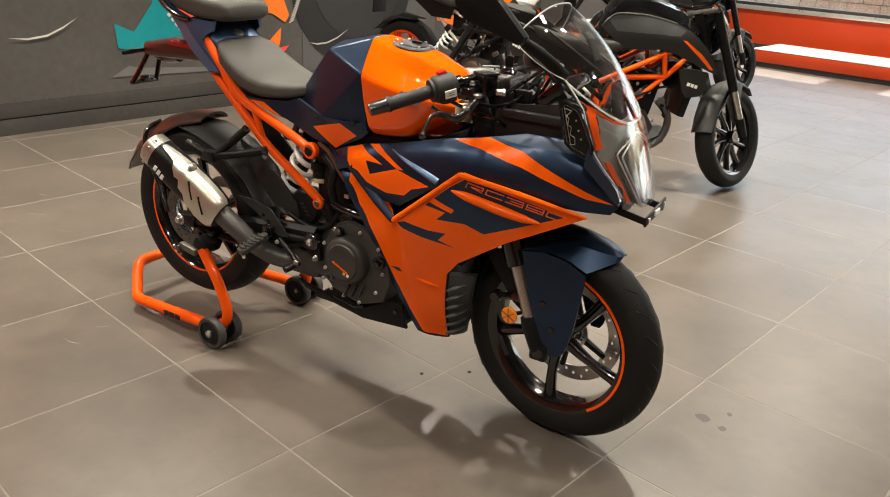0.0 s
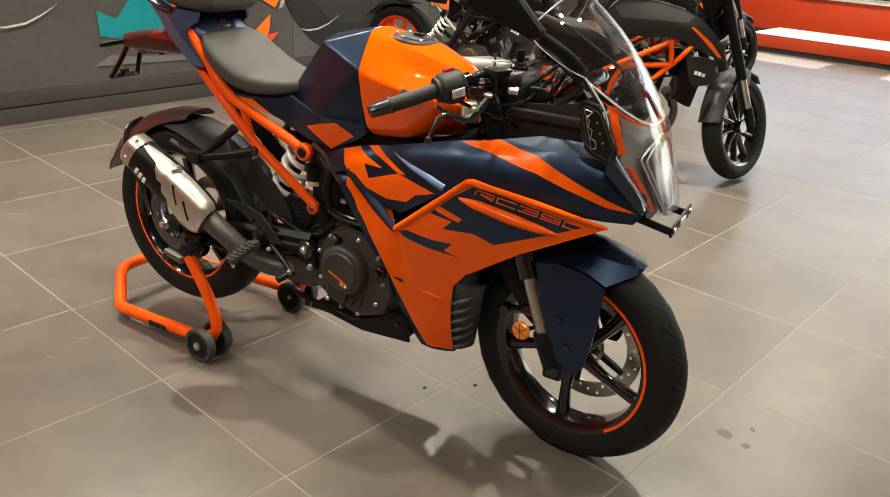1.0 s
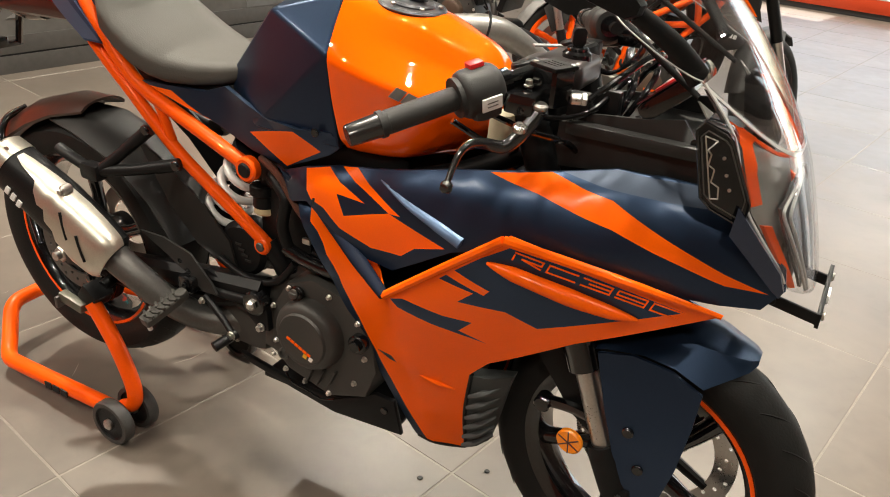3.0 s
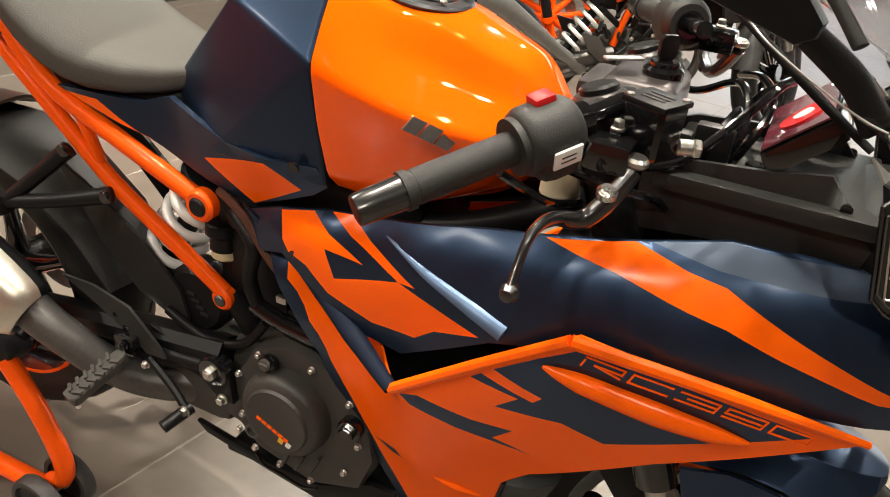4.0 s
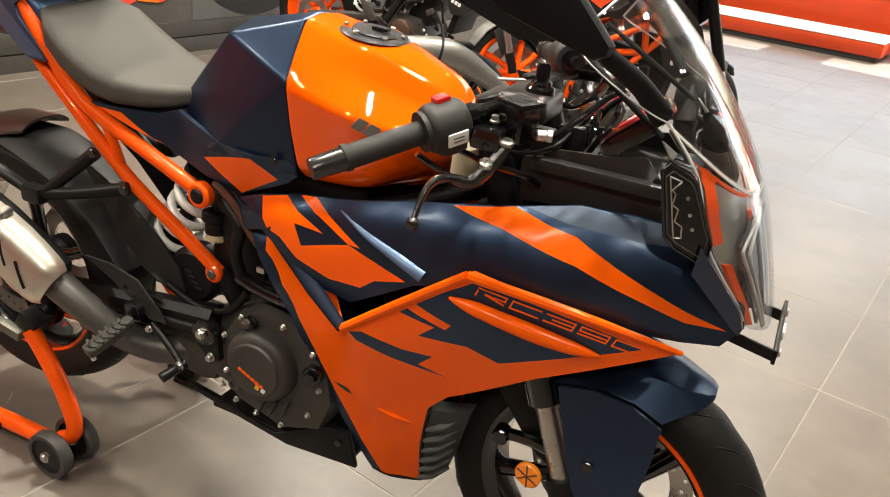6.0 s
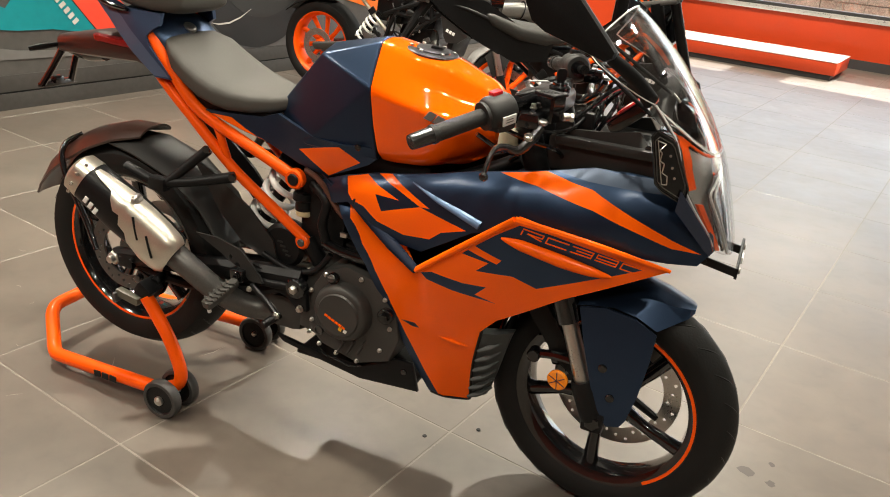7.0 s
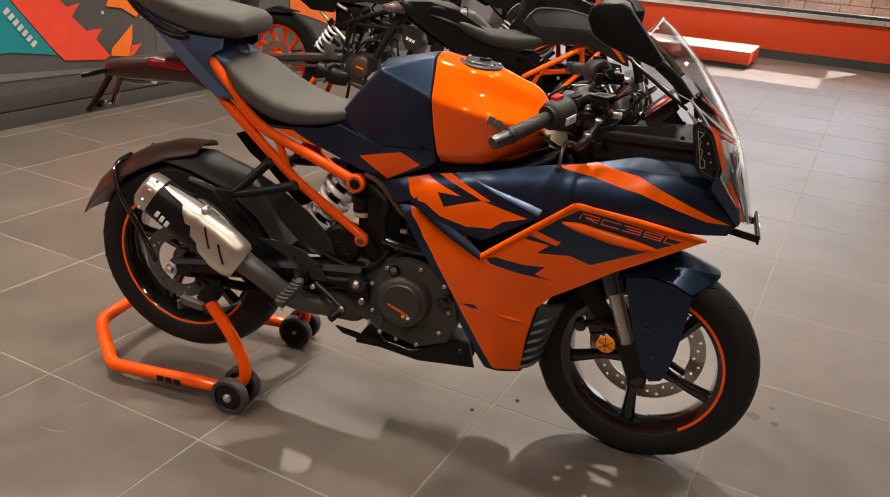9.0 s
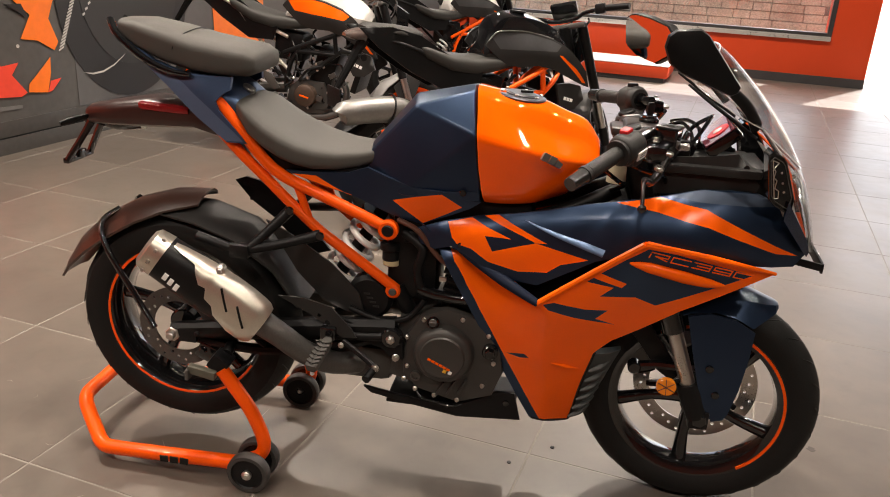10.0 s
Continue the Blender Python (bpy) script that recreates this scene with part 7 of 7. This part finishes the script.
    part("steering_head", tube([(1.06, 0, 0.99), (1.13, 0, 0.78)], 0.034, 14), BLACK, b)
    part("dash", box((1.10, 0, 1.075), (0.03, 0.15, 0.09), 0.01, Matrix.Rotation(radians(-35), 4, "Y")), BLACK_GLOSS, b, "black dash screen")
    part("headlight", loft(half_loft([(1.17, [(0, 0.76), (0.07, 0.80), (0.10, 0.90), (0.07, 0.99), (0, 1.01)]), (1.25, [(0, 0.77), (0.05, 0.80), (0.075, 0.89), (0.05, 0.955), (0, 0.97)])])), BLACK_GLOSS, b, "dark split headlight")
    part("tank", loft(smooth_rings(half_loft([(0.49, [(0, 0.80), (0.07, 0.81), (0.08, 0.85), (0.05, 0.895), (0, 0.91)]), (0.56, [(0, 0.80), (0.09, 0.81), (0.105, 0.90), (0.070, 1.015), (0, 1.035)]), (0.64, [(0, 0.80), (0.11, 0.82), (0.118, 0.91), (0.085, 1.045), (0, 1.070)]), (0.80, [(0, 0.80), (0.12, 0.84), (0.125, 0.92), (0.085, 1.03), (0, 1.052)]), (0.96, [(0, 0.82), (0.12, 0.85), (0.125, 0.90), (0.07, 0.97), (0, 0.993)]), (1.05, [(0, 0.86), (0.06, 0.87), (0.07, 0.885), (0.04, 0.905), (0, 0.915)])]), 4)), paint, b, "painted fuel tank")
    part("tank_cap", drum((0.73, 0, 1.066), (0.08, 0, 1), 0.045, 0.012), BLACK, b)
    part("rider_seat", cushion([(0.10, 0.915, 0.89, 0.09, 0.004), (0.14, 0.912, 0.84, 0.115, 0.006), (0.28, 0.868, 0.78, 0.135, 0.008), (0.42, 0.850, 0.755, 0.132, 0.008), (0.54, 0.852, 0.765, 0.122, 0.008), (0.64, 0.845, 0.785, 0.105, 0.006), (0.70, 0.825, 0.795, 0.09, 0.0)], 28, 4.5), SEAT_BLACK, b, "black vinyl seat")
    part("pillion_seat", cushion([(-0.17, 0.995, 0.98, 0.05, 0.0), (-0.14, 1.01, 0.965, 0.075, 0.006), (0.0, 1.0, 0.94, 0.09, 0.01), (0.10, 0.985, 0.92, 0.085, 0.006), (0.125, 0.97, 0.93, 0.07, 0.0)]), SEAT_BLACK, b, "black vinyl pillion seat")
    part("tail_light", cushion([(-0.262, 0.962, 0.948, 0.020, 0), (-0.245, 0.972, 0.936, 0.036, 0.002), (-0.20, 0.984, 0.926, 0.050, 0.004), (-0.165, 0.986, 0.922, 0.052, 0.0)], 20, 3.0), material("smoked tail lens", (0.10, 0.075, 0.068), 0.12, coat=0.8, vary=0.3, scale=30), b, "smoked glossy tail light")
    part("crankcase", join(plate([(0.53, 0.30), (0.55, 0.42), (0.62, 0.47), (0.78, 0.47), (0.84, 0.38), (0.80, 0.27), (0.62, 0.25)], -0.11, 0.11, 0.015)), CASTING, b, "dark cast engine case")
    part("clutch_cover", lathe([(1e-6, -0.045), (0.055, -0.045), (0.068, -0.038), (0.074, 0.0)], (0.67, -0.108, 0.375), (0, 1, 0), 36, closed=False), material("bronze cast cover", (0.07, 0.045, 0.032), 0.42, metal=0.4, vary=0.15), b, "bronze clutch cover")
    part("cover_marking", box((0.67, -0.1545, 0.372), (0.06, 0.002, 0.010), 0, Matrix.Rotation(radians(10), 4, "Y")), ORANGE, b, "plain orange marking", smooth=0)
    part("cylinder", box((0.77, 0, 0.56), (0.15, 0.17, 0.24), 0.02, Matrix.Rotation(radians(14), 4, "Y")), BLACK, b)
    part("oil_hose", tube([(0.62, -0.12, 0.46), (0.68, -0.14, 0.54), (0.78, -0.13, 0.58)], 0.009, 8), BLACK, b)
    part("air_box", box((0.52, 0, 0.66), (0.20, 0.16, 0.18), 0.03), BLACK, b)
    part("radiator", box((1.01, 0, 0.56), (0.04, 0.26, 0.25), 0.01, Matrix.Rotation(radians(14), 4, "Y")), BLACK, b)
    part("belly_pan", loft(half_loft([(0.55, [(0, 0.22), (0.07, 0.225), (0.10, 0.28), (0, 0.30)]), (0.80, [(0, 0.21), (0.08, 0.22), (0.115, 0.30), (0, 0.32)]), (0.93, [(0, 0.27), (0.06, 0.28), (0.09, 0.34), (0, 0.36)])])), GREY_PLASTIC, b)
    if accent is ORANGE:
        part("muffler", tube([(0.56, -0.09, 0.27), (0.47, -0.13, 0.28), (0.36, -0.15, 0.31)], [0.05, 0.056, 0.048], 16, 6, 1.2), BLACK, b, "short black silencer")
    else:
        part("muffler", tube([(0.40, -0.10, 0.34), (0.25, -0.14, 0.44), (0.0, -0.19, 0.595), (-0.12, -0.20, 0.63), (-0.33, -0.20, 0.625), (-0.36, -0.20, 0.62)], [0.024, 0.026, 0.052, 0.060, 0.056, 0.045], 20, 6, 1.15), material("satin grey silencer", (0.20, 0.195, 0.185), 0.38, metal=0.6), b, "fat satin grey side silencer")
        part("silencer_strap", tube([Vector((-0.12, -0.20, 0.63)) + 0.064 * Vector((0.25 * math.sin(a), math.cos(a), 1.1 * math.sin(a))) for a in np.linspace(0, 2 * math.pi, 17)], 0.006, 6, 2), BLACK, b, "black silencer strap")
    a0, a1 = Vector((0.33, -0.085, 0.42)), Vector((0.43, -0.085, 0.58))
    wy = (a1 - a0).normalized()
    wx = wy.cross(Vector((0, 1, 0)))
    part("spring", tube([a0.lerp(a1, i / 90) + 0.043 * (math.cos(i * 0.35) * wx + math.sin(i * 0.35) * Vector((0, 1, 0))) for i in range(91)], 0.0085, 8, 1), SPRING, b, "white painted coil spring")
    part("damper", tube([a0 - wy * 0.06, a1 + wy * 0.05], 0.018, 12), BLACK, b)
    part("front_mudguard", shell_arc(F, [(172, 0.318, 0.064, 0.03), (155, 0.320, 0.070, 0.05), (135, 0.322, 0.072, 0.045), (110, 0.325, 0.066, 0.025), (85, 0.33, 0.07, 0.03), (62, 0.325, 0.06, 0.02), (48, 0.315, 0.04, 0.005)]), material("pale grey plastic", (0.16, 0.155, 0.15), 0.4) if accent is ORANGE else GREY_PLASTIC, b, "plastic front mudguard")
    part("mudguard_cheek", plate([(1.20, 0.50), (1.28, 0.60), (1.38, 0.60), (1.33, 0.42), (1.27, 0.38)], -0.083, -0.076, 0.002), GREY_PLASTIC, b)
    part("rear_mudguard", shell_arc(R, [(75, 0.335, 0.07, 0.01), (100, 0.34, 0.085, 0.03), (130, 0.345, 0.085, 0.03), (150, 0.36, 0.06, 0.01)]), BLACK, b)
    part("plate_carrier", join(tube([(-0.16, 0, 0.93), (-0.24, 0, 0.80), (-0.30, 0, 0.70)], [0.03, 0.02, 0.016], 8), box((-0.31, 0, 0.66), (0.01, 0.15, 0.10), 0.004)), BLACK, b)
    part("side_stand", tube([(0.50, 0.10, 0.30), (0.44, 0.20, 0.14), (0.40, 0.26, 0.012)], 0.011, 8), BLACK, b)
    for c in ([(1.05, -0.20, 1.05), (1.14, -0.10, 1.02), (1.16, 0.0, 0.96), (1.08, 0.02, 0.86)], [(1.05, 0.20, 1.05), (1.14, 0.10, 1.03), (1.17, 0.02, 0.95), (1.10, -0.03, 0.84)], [(0.55, -0.10, 0.70), (0.60, -0.13, 0.60), (0.58, -0.12, 0.48)]):
        part("cable", tube(c, 0.006, 6), BLACK, b)
    # hoses, brackets and bolts round the engine
    rng = random.Random(11)
    for s in (-1, 1):
        for k in range(9):
            x, z = rng.uniform(0.42, 0.92), rng.uniform(0.30, 0.72)
            p = [Vector((x, s * rng.uniform(0.10, 0.135), z))]
            for _ in range(3):
                p.append(p[-1] + Vector((rng.uniform(-0.07, 0.07), s * rng.uniform(-0.02, 0.015), rng.uniform(-0.08, 0.05))))
            part("hose", tube(p, rng.uniform(0.005, 0.011), 7, 4), BLACK_GLOSS if k % 2 else BLACK, b)
        for k in range(8):
            c = Vector((rng.uniform(0.40, 0.90), s * rng.uniform(0.118, 0.14), rng.uniform(0.28, 0.66)))
            part("bracket", box(c, (rng.uniform(0.02, 0.06), 0.012, rng.uniform(0.015, 0.04)), 0.003, Matrix.Rotation(rng.uniform(-0.8, 0.8), 4, "Y")), (BLACK, CASTING, DULL_STEEL)[k % 3], b)
        for k in range(12):
            part("bolt", bolt((rng.uniform(0.40, 0.88), s * 0.128, rng.uniform(0.27, 0.62)), (0, s, 0), 0.007), STEEL, b)
        part("heel_guard", plate([(0.36, 0.50), (0.44, 0.48), (0.50, 0.40), (0.46, 0.38), (0.40, 0.43)], s * 0.135, s * 0.141, 0.002), DULL_STEEL, b)
    part("header_pipe", tube([(0.86, -0.06, 0.52), (0.93, -0.08, 0.42), (0.88, -0.09, 0.29), (0.70, -0.09, 0.235), (0.54, -0.08, 0.26)], 0.021, 12), DULL_STEEL, b, "grey exhaust header")
    # bars and front wheel turned to the left lock, as on a side stand
    steer = Matrix.Translation((1.09, 0, 0.9)) @ Matrix.Rotation(radians(turned), 4, Vector((-0.38, 0, 0.92))) @ Matrix.Translation((-1.09, 0, -0.9))
    for o in b.children:
        if o.name.split(".")[0] in ("front_wheel", "fork_outer_tube", "fork_stanchion", "fork_foot", "bar_grip", "switch_housing", "lever", "handlebar", "top_clamp", "dash", "headlight", "front_mudguard", "mudguard_cheek"):
            o.matrix_basis = steer
    tagged(b, label, "motorcycle", group="display motorcycles")
    b.matrix_basis = place
    return b


naked_motorcycle(pose(0.103, 2.006, 0, 0, 0, 40), BLACK_GLOSS, GREY_PAINT, FRAME_ORANGE, RIM, BLACK, "gloss black naked motorcycle with orange trellis frame", "black", 36)
LIFTED = Matrix.Translation((1.36, 0, 0)) @ Matrix.Rotation(radians(4.2), 4, "Y") @ Matrix.Translation((-1.36, 0, 0))
naked_motorcycle(pose(-1.38, 3.20, 0, 0, 0, -3) @ LIFTED, PEARL, ORANGE, BLACK, FRAME_ORANGE, SILVER, "white and orange naked motorcycle with orange wheels", "white")
naked_motorcycle(pose(-0.52, 5.01, 0, 0, 0, 44), PEARL, GREY_PAINT, FRAME_ORANGE, RIM, BLACK, "pearl white naked motorcycle with black wheels", "white")

tagged(copy_thing(bpy.data.objects["paddock_stand"], pose(-0.84, 3.18, 0.005, 0, 0, 177)), "orange tubular rear paddock stand under the white motorcycle", "paddock stand")

# ---- marks on the floor ----
OIL = material("dried dark drip", (0.05, 0.042, 0.035), 0.45, vary=0.2)


def stain(x, y, r, seed):
    rng = random.Random(seed)
    pts = [(x + r * rng.uniform(0.6, 1.2) * math.cos(a), y + r * rng.uniform(0.6, 1.2) * math.sin(a)) for a in np.linspace(0, 2 * math.pi, 11)[:-1]]
    s = link("floor_stain", plate(pts, -0.0015, 0.0004, 0, "xy"), OIL, smooth=0)
    tagged(s, "small dried dark drip on a floor tile", "stain", group="floor stains")


for n, (x, y, r) in enumerate([(1.735, 0.335, 0.022), (1.80, 0.31, 0.014), (2.33, 0.55, 0.014), (2.43, 0.30, 0.013), (1.80, 0.40, 0.010)]):
    stain(x, y, r, n)


def coin(x, y, seed):
    s = link("drain_cap", join(drum((x, y, 0.002), (0, 0, 1), 0.0065, 0.003, 0.001, 14)), BLACK)
    tagged(s, "tiny black cap lying on the floor", "cap", group="small caps")


coin(0.905, 0.030, 1)
coin(1.025, 0.132, 2)


# ---- faint scuffs on the tiles near the wall ----
def scuffs():
    rng = random.Random(7)
    bms = []
    for _ in range(46):
        x, y = rng.uniform(-1.9, 0.2), rng.uniform(-0.9, 1.6)
        a, n = rng.uniform(0, math.pi), rng.uniform(0.02, 0.10)
        d, w = Vector((math.cos(a), math.sin(a))), rng.uniform(0.0006, 0.0016)
        side = Vector((-d.y, d.x)) * w
        bow = Vector((-d.y, d.x)) * rng.uniform(-0.012, 0.012)
        mid = Vector((x, y)) + bow
        p0, p1 = Vector((x, y)) - d * n / 2, Vector((x, y)) + d * n / 2
        bms.append(plate([tuple(p0), tuple(mid - side), tuple(p1), tuple(mid + side)], -0.0015, 0.0003, 0, "xy"))
    ob = link("floor_scuff", join(*bms), material("pale scuff", (0.30, 0.27, 0.24), 0.6), smooth=0)
    tagged(ob, "faint pale scuff marks on the grey floor tiles", "scuff marks", kind="stuff")


scuffs()

# ---- floor tiles, laid last ----
TILE_H = 0.006


def tile_mesh():
    bm = box((0, 0, -0.004 + TILE_H / 2 - 0.002), (TILE - 0.0046, TILE - 0.0046, TILE_H), 0.0012, segments=1)
    me = bpy.data.meshes.new("tile")
    bm.to_mesh(me)
    bm.free()
    me.materials.append(FLOOR_TILE)
    return me


tile_data = tile_mesh()
for i in range(-6, 10):
    for j in range(-8, 17):
        u, v = (i + 0.5) * TILE, (j + 0.5) * TILE
        if u + TILE / 2 < U_WALL + 0.02 or u + TILE / 2 > U_EAST + 0.2:
            continue
        u0 = max(u - TILE / 2, U_WALL) + 0.002
        v1 = min(v + TILE / 2, V_WALL) - 0.002
        if u0 > u - TILE / 2 + 0.003 or v1 < v + TILE / 2 - 0.003:
            b = box(((u0 + u + TILE / 2 - 0.002) / 2, (v - TILE / 2 + 0.002 + v1) / 2, -0.003), (u + TILE / 2 - 0.002 - u0, v1 - v + TILE / 2 - 0.002, TILE_H), 0.0012, segments=1)
            me = bpy.data.meshes.new("tile")
            b.to_mesh(me)
            b.free()
            me.materials.append(FLOOR_TILE)
            ob = new("tile", me)
            ob.matrix_basis = ROOM
        else:
            ob = new("tile", tile_data)
            ob.matrix_basis = ROOM @ Matrix.Translation((u, v, 0))
        ob.parent = FLOOR
